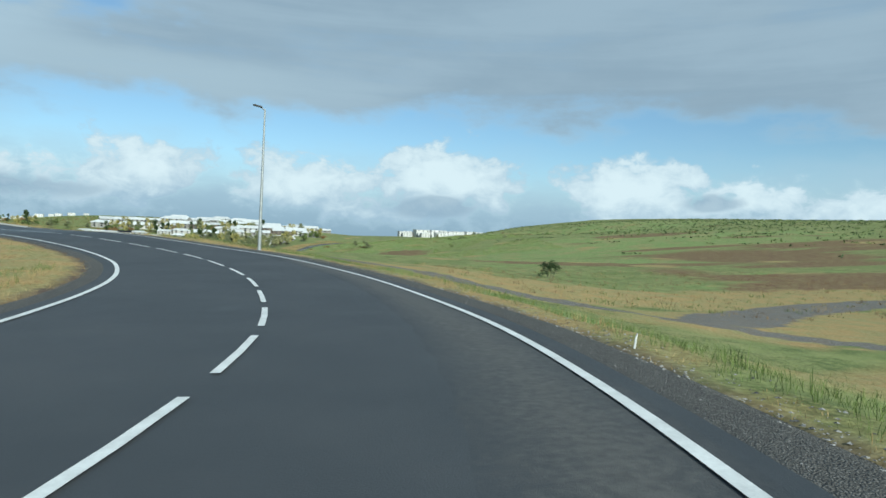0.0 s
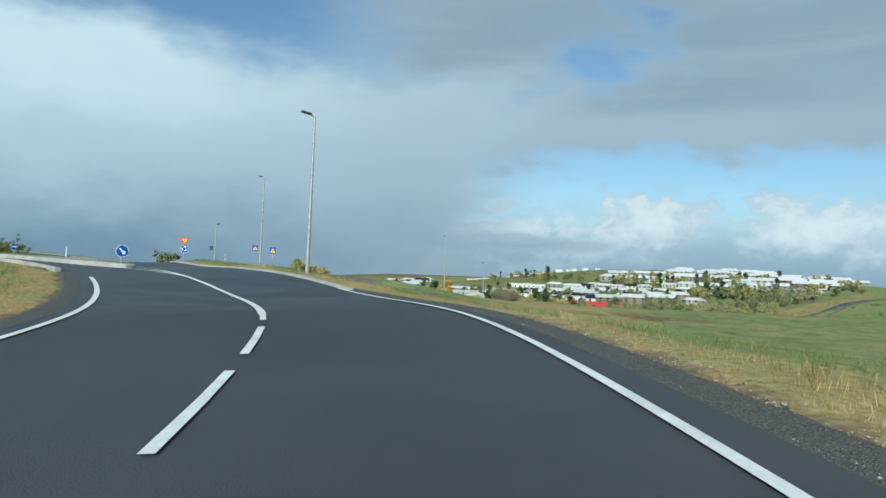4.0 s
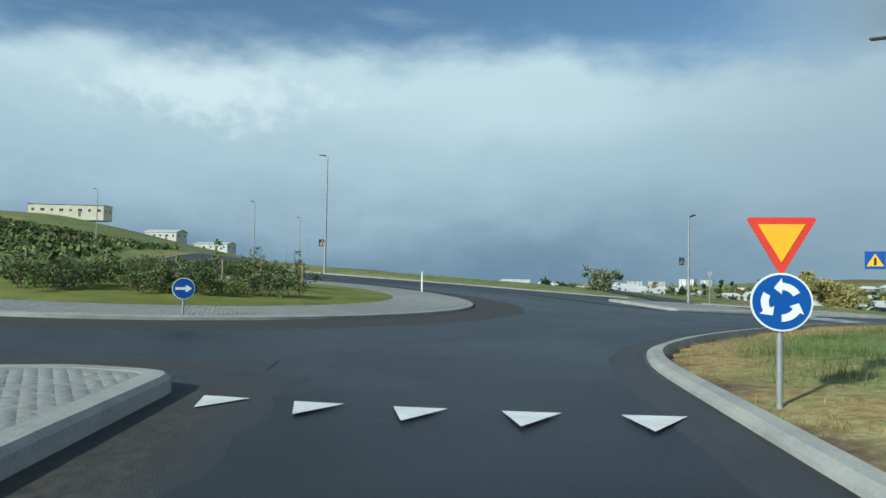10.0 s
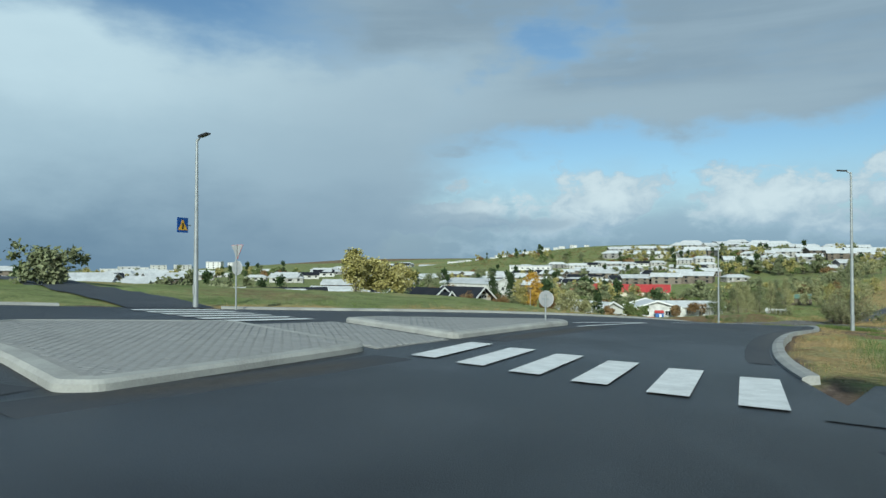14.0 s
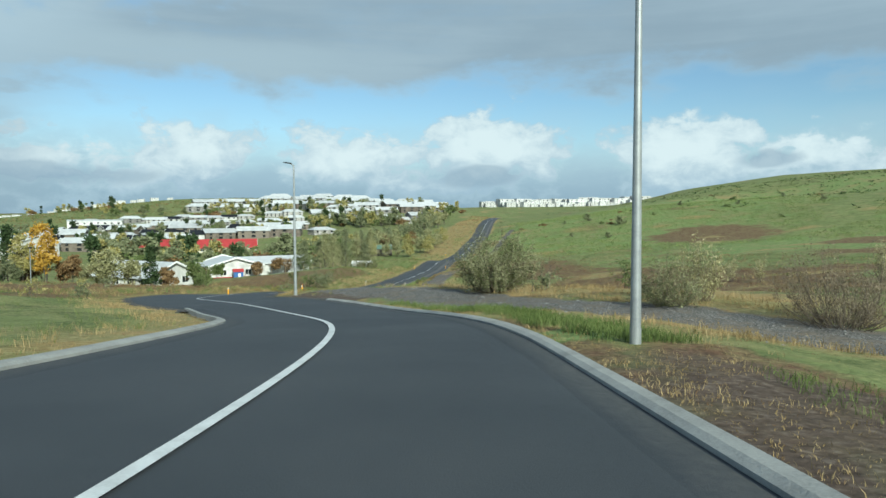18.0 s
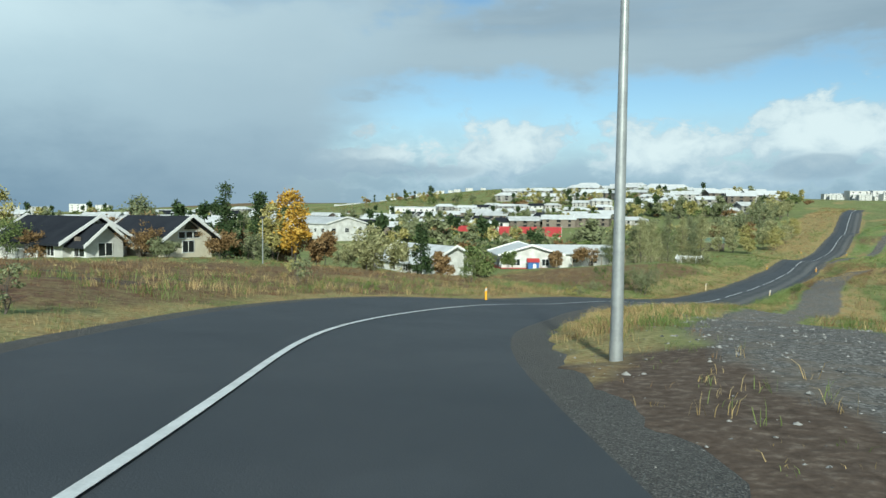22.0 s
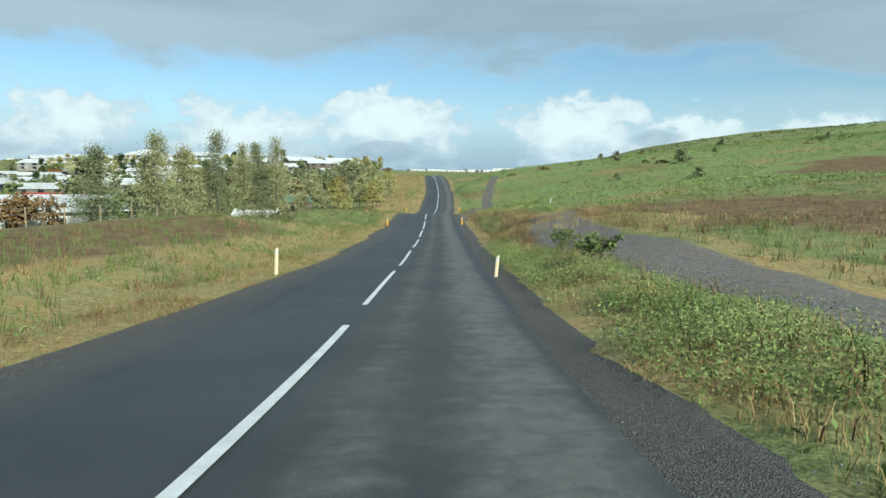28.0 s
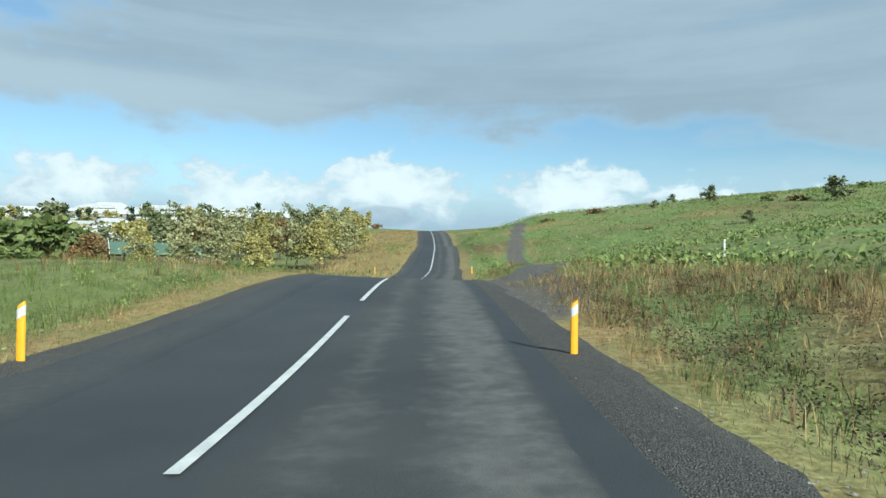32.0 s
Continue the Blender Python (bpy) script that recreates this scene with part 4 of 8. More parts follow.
    L(stones.outputs["Color"], tone.inputs[0])
    gravel = ramp(tone.outputs[0], [(0.0, (0.068, 0.064, 0.059)), (0.55, (0.14, 0.133, 0.123)), (0.85, (0.21, 0.2, 0.185)), (1.0, (0.34, 0.325, 0.30))])
    gravel = mix(soft(clump, mid, 0.6, 0.46, 0.62), gravel, ramp(fine, [(0.3, (0.10, 0.084, 0.068)), (0.7, (0.23, 0.198, 0.163))]))
    c = mix(soft(s2.outputs[0], mid, 0.4, 0.3, 0.6), c, gravel)
    L(c, b.inputs["Base Color"])
    b.inputs["Roughness"].default_value, b.inputs["Specular IOR Level"].default_value = 0.95, 0.15
    bp = N("ShaderNodeBump")
    bp.inputs["Strength"].default_value, bp.inputs["Distance"].default_value = 0.7, 0.16
    flat = N("ShaderNodeMath")
    flat.operation = "MULTIPLY_ADD"
    bare = N("ShaderNodeMath")
    bare.operation = "MAXIMUM"
    L(z.outputs["Alpha"], bare.inputs[0])
    L(s2.outputs[0], bare.inputs[1])
    L(bare.outputs[0], flat.inputs[0])
    flat.inputs[1].default_value, flat.inputs[2].default_value = -0.5, 0.7
    L(flat.outputs[0], bp.inputs["Strength"])
    hb = N("ShaderNodeMath")
    hb.operation = "MULTIPLY_ADD"
    L(fine, hb.inputs[0])
    hb.inputs[1].default_value = 0.35
    L(clump, hb.inputs[2])
    L(hb.outputs[0], bp.inputs["Height"])
    L(bp.outputs[0], b.inputs["Normal"])
    return m


M_GROUND = ground_material()
build_ground()


def paved(name, outline, lift, material, step=1.6, skirt=0.0):
    """A paved sheet with a free outline, draped on the land."""
    from mathutils.geometry import delaunay_2d_cdt
    o = [Vector(p) for p in outline]
    lo, hi = outline.min(0), outline.max(0)
    gx, gy = np.meshgrid(np.arange(lo[0], hi[0], step), np.arange(lo[1], hi[1], step))
    gx, gy = gx.ravel(), gy.ravel()
    k = inside(outline, gx, gy)
    gx, gy = gx[k], gy[k]
    k = away(outline, gx, gy, 2.0) > step * 0.4
    pts = o + [Vector((a, c)) for a, c in zip(gx[k], gy[k])]
    vs, _, fs, *_ = delaunay_2d_cdt(pts, [], [list(range(len(o)))], 1, 1e-4)
    xy = np.array([v[:] for v in vs])
    v = np.c_[xy, height(xy[:, 0], xy[:, 1]) + lift]
    f = [tuple(q) for q in fs]
    if skirt:
        k, n = len(v), len(o)
        ring = np.c_[outline, height(outline[:, 0], outline[:, 1]) + lift]
        low = ring.copy()
        low[:, 2] -= skirt
        v = np.vstack([v, ring, low])
        f += [(k + i, k + (i + 1) % n, k + n + (i + 1) % n, k + n + i) for i in range(n)]
    return mesh(name, v, f, material)


road = tagged(paved("road", OUTLINE, 0.0, M_ROAD, skirt=0.15), "dark fresh asphalt road with a roundabout", "road", kind="structure")


def kerb(points, width=0.22, rise=0.085, label="pale concrete kerb along the road edge"):
    """A cast kerb with a chamfered road side."""
    c = points
    prof = [(-0.02, -0.12), (-0.02, rise * 0.55), (0.07, rise), (width, rise + 0.01), (width + 0.02, -0.12)]
    v, f = [], []
    base = height(c[:, 0], c[:, 1])
    for off, up in prof:
        s = side(c, off)
        v.append(np.c_[s, base + up])
    v = np.stack(v, 1).reshape(-1, 3)
    m = len(prof)
    for i in range(len(c) - 1):
        for j in range(m - 1):
            f.append((i * m + j, i * m + j + 1, (i + 1) * m + j + 1, (i + 1) * m + j))
    f += [tuple(range(m))[::-1], tuple(range((len(c) - 1) * m, len(c) * m))]
    return tagged(mesh("kerb", v, f, M_KERB), label, "kerb", kind="structure")


gap_lo, gap_hi = 83.0, 86.0
kerb(KERB_EAST[KERB_EAST[:, 1] < gap_lo])
kerb(KERB_EAST[KERB_EAST[:, 1] > gap_hi])
west_run = KERB_WEST
kerb(west_run[west_run[:, 1] > 90.5])
kerb(west_run[west_run[:, 1] < 87.0])
kerb(KERB_SOUTH)

# paved islands
ISLANDS = [[(-43.3, 53.75), (-43.5, 54.52), (-49.8, 56.0), (-55.0, 57.5), (-57.2, 58.1), (-58.0, 56.9), (-58.1, 51.7), (-56.7, 51.3), (-51, 52.45)],
           [(-76.8, 78.85), (-76.45, 79.2), (-77.1, 84.9), (-83.0, 86.4), (-85.2, 82.2), (-84.2, 80.0), (-79.65, 79.5)],
           [(-77.2, 88.0), (-77.3, 92.0), (-77.3, 95.2), (-78.0, 96.2), (-82.2, 91.2), (-82.4, 89.9)]]


def island(points, label):
    p = np.array(points, float)
    ring = []
    for i in range(len(p)):
        a, b, c = p[i - 1], p[i], p[(i + 1) % len(p)]
        u, w = (a - b) / np.linalg.norm(a - b), (c - b) / np.linalg.norm(c - b)
        r = min(0.5, np.linalg.norm(a - b) / 3, np.linalg.norm(c - b) / 3)
        for t in np.linspace(0, 1, 5):
            ring.append((1 - t) ** 2 * (b + u * r) + 2 * t * (1 - t) * b + t * t * (b + w * r))
    ring = np.array(ring)
    area = 0.5 * np.sum(ring[:, 0] * np.roll(ring[:, 1], -1) - np.roll(ring[:, 0], -1) * ring[:, 1])
    if area > 0:
        ring = ring[::-1]
    closed = np.vstack([ring, ring[:1]])
    inner = []
    n = len(ring)
    for i in range(n):
        d = ring[(i + 1) % n] - ring[i - 1]
        d = d / np.linalg.norm(d)
        inner.append(ring[i] + np.array([d[1], -d[0]]) * 0.3)
    inner = np.array(inner)
    ob = tagged(paved("traffic_island", inner, 0.1385, M_JOINT, 1.2), label, "traffic island", kind="structure")
    prof = [(0, -0.1), (0.01, 0.09), (0.07, 0.14), (0.31, 0.145), (0.32, -0.1)]
    v, f = [], []
    for s, up in prof:
        q = ring + (inner - ring) * (s / 0.3)
        v.append(np.c_[q, height(ring[:, 0], ring[:, 1]) + up])
    v = np.stack(v, 1).reshape(-1, 3)
    m = len(prof)
    for i in range(n):
        for j in range(m - 1):
            k = (i + 1) % n
            f.append((i * m + j, i * m + j + 1, k * m + j + 1, k * m + j))
    mesh("kerb", v, f, M_KERB, ob)
    return ob


island_objs = [island(p, "raised traffic island paved with grey stones") for p in ISLANDS]
island_objs[0].location.z += 0.065


def disc_curve(r, n=120):
    a = np.linspace(0, 2 * np.pi, n, endpoint=False)
    return np.c_[HUB[0] + r * np.cos(a), HUB[1] + r * np.sin(a)]


def ring_sheet(name, r0, r1, lift0, lift1, material, n=140, rows=3, parent=None):
    a = np.linspace(0, 2 * np.pi, n, endpoint=False)
    v, f = [], []
    for i in range(rows + 1):
        r, l = r0 + (r1 - r0) * i / rows, lift0 + (lift1 - lift0) * i / rows
        x, y = HUB[0] + r * np.cos(a), HUB[1] + r * np.sin(a)
        v.append(np.c_[x, y, height(x, y) + l])
    for i in range(rows):
        for j in range(n):
            k = (j + 1) % n
            f.append((i * n + j, (i + 1) * n + j, (i + 1) * n + k, i * n + k))
    return mesh(name, np.vstack(v), f, material, parent)


hub_kerb = tagged(ring_sheet("kerb", R_RING - 0.32, R_RING, 0.12, 0.09, M_KERB), "pale kerb round the roundabout apron", "kerb", kind="structure")
ring_sheet("kerb_face", R_RING, R_RING + 0.01, 0.09, -0.1, M_KERB, rows=1, parent=hub_kerb)
apron = tagged(ring_sheet("apron", R_GRASS - 0.2, R_RING - 0.32, 0.1335, 0.1185, M_JOINT, rows=4), "stone-paved apron ring of the roundabout", "apron", kind="structure")
hub_grass = tagged(ring_sheet("central_island", 0.2, R_GRASS, 0.6, 0.14, M_LAWN, rows=14), "mown grass mound in the roundabout's middle", "lawn", kind="structure")
tagged(coat(ring_sheet("worn_ring", R_RING + 0.012, R_RING + 3.0, 0.014, -0.006, M_BROWN, rows=2), 140), "worn older asphalt band round the apron", "road", kind="structure")

FOOTPATHS = [spline([(-69.2, 84.5), (-66.5, 84.2), (-64.5, 84.6)], 0.8), spline([(-90.2, 89.6), (-93, 90.2), (-97, 91.2), (-103.8, 93.0), (-125, 98)], 1.2)]
for t in FOOTPATHS:
    left, right = side(t, -1.6), side(t, 1.6)
    m = np.stack([left, (left + right) / 2, right], 1).reshape(-1, 2)
    z, d = land(m[:, 0], m[:, 1])
    f = [(3 * i + j, 3 * i + j + 1, 3 * i + j + 4, 3 * i + j + 3) for i in range(len(t) - 1) for j in range(2)]
    tagged(mesh("footpath", np.c_[m, np.where(d < 0.5, height(m[:, 0], m[:, 1]) + 0.012, z + 0.07)], f, M_ROAD), "asphalt footpath leading to the crossing", "path", kind="structure")
# shoulders of loose stones
def shoulder(c, w):
    cols = [side(c, o) for o in (-0.14, 0.10, w * 0.6, w)]
    v = []
    for o, q in zip((-0.012, 0.012, 0.02, -0.06), cols):
        h, _ = land(q[:, 0], q[:, 1])
        base = height(q[:, 0], q[:, 1]) if abs(o) == 0.012 else np.minimum(h + 0.02, height(q[:, 0], q[:, 1]))
        v.append(np.c_[q, base + o])
    v = np.stack(v, 1).reshape(-1, 3)
    f = [(4 * i + j, 4 * i + j + 1, 4 * i + j + 5, 4 * i + j + 4) for i in range(len(c) - 1) for j in range(3)]
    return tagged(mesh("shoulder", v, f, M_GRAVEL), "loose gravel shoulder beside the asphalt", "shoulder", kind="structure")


for c, w in ((np.vstack([EDGE_A, KERB_EAST[:2]]), 0.85), (np.vstack([KERB_EAST[-1:], EDGE_EAST]), 1.15)):
    shoulder(c, w)
for c, w in ((np.vstack([EDGE_WEST, KERB_WEST[:3]]), 0.8), (EDGE_A_LEFT, 0.7)):
    shoulder(c, w)

# older, paler asphalt where the new surface ends
tagged(strip("worn_lane_edge", side(CENTRE_A, np.interp(along(CENTRE_A), [0, 40, 60, 75], [2.2, 2.2, 3.0, 3.9]))[20:62], side(CENTRE_A, 4.47)[20:62], 0.012, M_OLDLANE, edge=-0.003), "older worn asphalt along the lane edge", "road", kind="structure")
late = CENTRE_B[(CENTRE_B[:, 1] > 166) & (CENTRE_B[:, 1] < 470)]


def lane(name, curve, offs, coats, lift, material, label):
    """A worn lane: columns at the given offsets, each with its own share of wear, sunk at both edges."""
    n, k = len(curve), len(offs)
    cols = np.stack([side(curve, o) for o in offs], 1).reshape(-1, 2)
    up = np.tile([-0.003] + [lift] * (k - 2) + [-0.003], n)
    v = np.c_[cols, height(cols[:, 0], cols[:, 1]) + up]
    f = [(k * i + j, k * i + j + 1, k * i + j + k + 1, k * i + j + k) for i in range(n - 1) for j in range(k - 1)]
    ob = mesh(name, v, f, material)
    ends = np.clip(np.arange(n) / 14, 0, 1)
    c = np.repeat((np.tile(coats, n) * np.repeat(ends, k))[:, None], 4, 1).astype(np.float32)
    ob.data.color_attributes.new("coat", "FLOAT_COLOR", "POINT").data.foreach_set("color", c.ravel())
    return tagged(ob, label, "road", kind="structure")


fine_late = spline(late, 0.8)
lane("old_lane", fine_late, (0.1, 0.45, 0.95, 1.5, 1.95, 2.4, 2.85, 3.2), (0.1, 0.3, 0.65, 0.30, 0.65, 1.0, 0.8, 0.1), 0.009, M_WEAR, "older grey asphalt lane with pale worn patches")
lane("old_lane", fine_late, (-3.4, -3.1, -2.6, -2.2, -1.9), (0.2, 0.4, 0.5, 0.2, 0.0), 0.009, M_OLDLANE, "dusty older asphalt along the lane edge")
# pale wet streaks by the kerbs: their sheen is painted as lighter asphalt
for k in (KERB_EAST[(KERB_EAST[:, 1] > 62) & (KERB_EAST[:, 1] < 82)], KERB_EAST[KERB_EAST[:, 1] > 88], KERB_WEST[(KERB_WEST[:, 1] > 98) & (KERB_WEST[:, 0] > -84)]):
    lane("gutter", k, (-0.62, -0.42, -0.2, -0.03), (0.0, 0.35, 0.6, 0.5), 0.009, M_OLDLANE, "paler gutter along the kerb, its wet sheen painted in colour")
# brown worn asphalt where the older surface shows beside the islands
for pts, w in (([(-43.5, 54.6), (-46, 55.55), (-50, 56.6), (-54, 57.65), (-57.8, 58.8)], 0.95), ([(-58.8, 59.2), (-59.8, 55), (-59.9, 50.6)], 0.7), ([(-76.2, 78.0), (-76.1, 82), (-76.2, 84.4)], 0.6), ([(-76.5, 88.5), (-76.4, 92), (-76.4, 96)], 0.55),
               ([(-87, 76.5), (-82, 77.2), (-77, 78.3)], 0.8)):
    c = spline(pts, 0.5)
    tagged(strip("worn_patch", side(c, -w), side(c, w), 0.010, M_BROWN, edge=-0.003), "brownish worn asphalt beside an island", "road", kind="structure")


# painted lines
def line_between(name, curve, s0, s1, width, lift=0.022):
    s = along(curve)
    u = np.linspace(s0, s1, max(3, int((s1 - s0) / 0.8)))
    c = np.c_[np.interp(u, s, curve[:, 0]), np.interp(u, s, curve[:, 1])]
    return strip(name, side(c, -width / 2), side(c, width / 2), lift, M_PAINT, road)


def dashes(curve, s0, s1, on, off, width):
    while s0 < s1:
        line_between("lane_dash", curve, s0, min(s0 + on, s1), width)
        s0 += on + off


def where(curve, x, y):
    return along(curve)[np.hypot(curve[:, 0] - x, curve[:, 1] - y).argmin()]


s_end = where(CENTRE_A, -21.6, 45.4)
dashes(CENTRE_A, 38.0 - 9 * 3.95, s_end, 2.85, 1.1, 0.115)
s_fork = where(CENTRE_A, -32.4, 50.95)
line_between("lane_line", CENTRE_A, s_end, s_fork, 0.16)
stem_a = [tuple(p) for p in CENTRE_A[np.abs(along(CENTRE_A) - s_fork).argmin() - 1:][:2, :2]]
right_line = side(CENTRE_A, np.interp(along(CENTRE_A), [0, 50, 62, 69, 78, 90, 110], [4.0, 4.0, 3.9, 3.72, 3.95, 4.2, 4.25]))
line_between("edge_line", right_line, 0.5, where(right_line, -28.5, 53.6), 0.14)
left_line = side(CENTRE_A, LEFT_OFF)
line_between("edge_line", left_line, 0.5, along(left_line)[-1] - 6, 0.14)
for pts in (stem_a + [(-34.39, 51.84), (-35.78, 52.38), (-38.9, 53.46), (-41.8, 54.35), (-44.9, 55.15)], [(-35.0, 52.06), (-36.4, 52.48), (-38.9, 53.04), (-41.5, 53.36), (-43.4, 53.44)]):
    c = spline(pts, 0.5)
    line_between("lane_line", c, 0, along(c)[-1], 0.17)
sB = along(CENTRE_B)
line_between("lane_line", CENTRE_B, where(CENTRE_B, -76.4, 102.8), 117.4, 0.13)
dashes(CENTRE_B, 120.2, where(CENTRE_B, -63, 333), 9.4, 2.8, 0.12)
line_between("lane_line", CENTRE_B, where(CENTRE_B, -63, 333), sB[-1] - 2, 0.14)
for pts in ([(-76.8, 94.6), (-76.5, 97.5), (-76.4, 100.6)], [(-77.7, 96.4), (-77, 98.6), (-76.45, 100.6)]):
    c = spline(pts, 0.5)
    line_between("lane_line", c, 0, along(c)[-1], 0.15)


def flat_mark(name, corners, lift=0.022):
    c = np.array(corners, float)
    v = np.c_[c, height(c[:, 0], c[:, 1]) + lift]
    return mesh(name, v, [tuple(range(len(c)))], M_PAINT, road)


for i in range(6):
    x, y = -76.1 + i * 1.16, 84.8 - 0.30 * i
    flat_mark("zebra_stripe", [(x, y), (x + 0.55, y - 0.02), (x + 0.10, y + 2.95), (x - 0.45, y + 2.87)])
for i in range(6):
    x, y = -84.0 - i * 1.02, 86.9 + i * 0.12
    flat_mark("zebra_stripe", [(x, y), (x - 0.5, y + 0.05), (x + 0.1, y + 3.0), (x + 0.6, y + 2.95)])
for i in range(5):
    t = i / 4
    a = np.array((-56.4, 58.6)) * (1 - t) + np.array((-54.0, 62.2)) * t
    d = np.array((2.4, 3.6)) / np.hypot(2.4, 3.6)
    n = np.array((d[1], -d[0]))
    flat_mark("yield_triangle", [a - d * 0.28, a + d * 0.28, a + n * 0.55])


# street furniture
def ground_z(x, y):
    h, _ = land(np.array([float(x)]), np.array([float(y)]))
    return float(h[0])


def tube(bm, a, b, r0, r1, n=12, caps=True):
    a, b = Vector(a), Vector(b)
    q = (b - a).to_track_quat("Z", "Y")
    rings = []
    for p, r in ((a, r0), (b, r1)):
        rings.append([bm.verts.new(p + q @ Vector((r * math.cos(2 * math.pi * i / n), r * math.sin(2 * math.pi * i / n), 0))) for i in range(n)])
    for i in range(n):
        bm.faces.new((rings[0][i], rings[0][(i + 1) % n], rings[1][(i + 1) % n], rings[1][i]))
    if caps:
        bm.faces.new(rings[0][::-1])
        bm.faces.new(rings[1])
    return bm


def box(bm, centre, size, rot=None, bevel=0.0):
    r = bmesh.ops.create_cube(bm, size=1.0)
    vs = r["verts"]
    m = Matrix.Translation(centre) @ (rot or Matrix()) @ Matrix.Diagonal((*size, 1))
    bmesh.ops.transform(bm, matrix=m, verts=vs)
    if bevel:
        es = list({e for v in vs for e in v.link_edges})
        bmesh.ops.bevel(bm, geom=es, offset=bevel, segments=2, affect="EDGES")
    return bm


def thing(name, x, y, z, turn, label, category, group=""):
    ob = new(name)
    ob.matrix_basis = pose(x, y, z, 0, 0, turn)
    ob.empty_display_size = 0.2
    return tagged(ob, label, category, group)


def street_lamp(x, y, high, arm_turn, base=None, lean=0.0, arm=0.22):
    """A tapered steel column with a short arm and a flat lantern; the arm points along its own +x."""
    z = ground_z(x, y) if base is None else base
    lamp = thing("street_lamp", x, y, z - 0.05, arm_turn, "tall galvanised steel street lamp with a flat dark lantern", "street lamp", "street lamps")
    bm = bmesh.new()
    tube(bm, (0, 0, 0), (0, 0, 0.35), 0.104, 0.104, 14, False)
    part("base", bm, M_STEEL, lamp, smooth=True)
    bm = bmesh.new()
    tube(bm, (0, 0, 0.3), (0, 0, high), 0.098, 0.045, 14, False)
    part("column", bm, M_STEEL, lamp, smooth=True)
    bm = bmesh.new()
    tube(bm, (0, 0, high - 0.08), (arm, 0, high + 0.08), 0.035, 0.03, 8, False)
    part("arm", bm, M_STEEL, lamp, smooth=True)
    bm = bmesh.new()
    box(bm, (arm + 0.2, 0, high + 0.12), (0.52, 0.24, 0.075), Matrix.Rotation(radians(-8), 4, "Y"), 0.025)
    part("lantern", bm, M_DARK, lamp)
    bm = bmesh.new()
    box(bm, (0, -0.1, 0.75), (0.09, 0.02, 0.35), None, 0.006)
    part("service_door", bm, M_SIGNBACK, lamp)
    return lamp


street_lamp(-7.1, 38.4, 8.2, 205, 0.68)
street_lamp(-34.8, 58.1, 7.6, 245, 2.04)
street_lamp(-64.4, 78.2, 9.2, 200)
street_lamp(-101.7, 65.3, 9.3, 240)
street_lamp(-90.3, 90.6, 6.4, 0)
street_lamp(-82.3, 145.4, 8.1, 160)
street_lamp(-70.1, 116.3, 8.5, 170)
for x, y, h in ((-161, 38, 8), (-153, 61, 9), (-222, 76, 9), (-242, 72, 9), (-178, 70, 9)):
    street_lamp(x, y, h, 270)


def disc(bm, r, depth, y0, z, n=40):
    """An upright disc that faces -y."""
    f0 = [bm.verts.new((r * math.cos(2 * math.pi * i / n), y0, z + r * math.sin(2 * math.pi * i / n))) for i in range(n)]
    f1 = [bm.verts.new((v.co.x, y0 + depth, v.co.z)) for v in f0]
    bm.faces.new(f0)
    bm.faces.new(f1[::-1])
    for i in range(n):
        bm.faces.new((f0[i], f1[i], f1[(i + 1) % n], f0[(i + 1) % n]))
    return bm


def plate(bm, pts, y0, depth=0.004):
    f0 = [bm.verts.new((x, y0, z)) for x, z in pts]
    f1 = [bm.verts.new((x, y0 + depth, z)) for x, z in pts]
    bm.faces.new(f0)
    bm.faces.new(f1[::-1])
    n = len(pts)
    for i in range(n):
        bm.faces.new((f0[i], f1[i], f1[(i + 1) % n], f0[(i + 1) % n]))
    bmesh.ops.recalc_face_normals(bm, faces=bm.faces)
    return bm


def turned(pts, deg, cx=0.0, cz=0.0):
    a = radians(deg)
    return [(cx + x * math.cos(a) - z * math.sin(a), cz + x * math.sin(a) + z * math.cos(a)) for x, z in pts]


ARROW = [(-0.2, -0.033), (0.06, -0.033), (0.045, -0.085), (0.1, -0.085), (0.21, 0), (0.1, 0.085), (0.045, 0.085), (0.06, 0.033), (-0.2, 0.033)]


def sign_post(sign, high):
    bm = bmesh.new()
    tube(bm, (0, 0.05, -0.1), (0, 0.05, high), 0.03, 0.03, 12, False)
    part("post", bm, M_STEEL, sign, smooth=True)


def blue_disc(sign, z, marks, r=0.27):
    bm = disc(bmesh.new(), r, 0.012, 0.0, z)
    plate_ob = part("sign_plate", bm, M_SWHITE, sign)
    bm = disc(bmesh.new(), r - 0.018, 0.004, -0.006, z)
    part("blue_face", bm, M_BLUE, plate_ob)
    for pts in marks:
        part("arrow", plate(bmesh.new(), pts, -0.012), M_SWHITE, plate_ob, "white arrow")
    bm = disc(bmesh.new(), r - 0.004, 0.006, 0.013, z)
    part("back", bm, M_SIGNBACK, plate_ob)
    bm = box(bmesh.new(), (0, 0.03, z), (0.3, 0.03, 0.04))
    part("bracket", bm, M_STEEL, sign)


def keep_right_sign(x, y, z, turn, centre, deg, label):
    s = thing("direction_sign", x, y, z, turn, label, "road sign")
    sign_post(s, centre + 0.15)
    blue_disc(s, centre, [turned([(px * 0.95, pz * 0.95) for px, pz in ARROW], deg, 0, centre)])
    return s


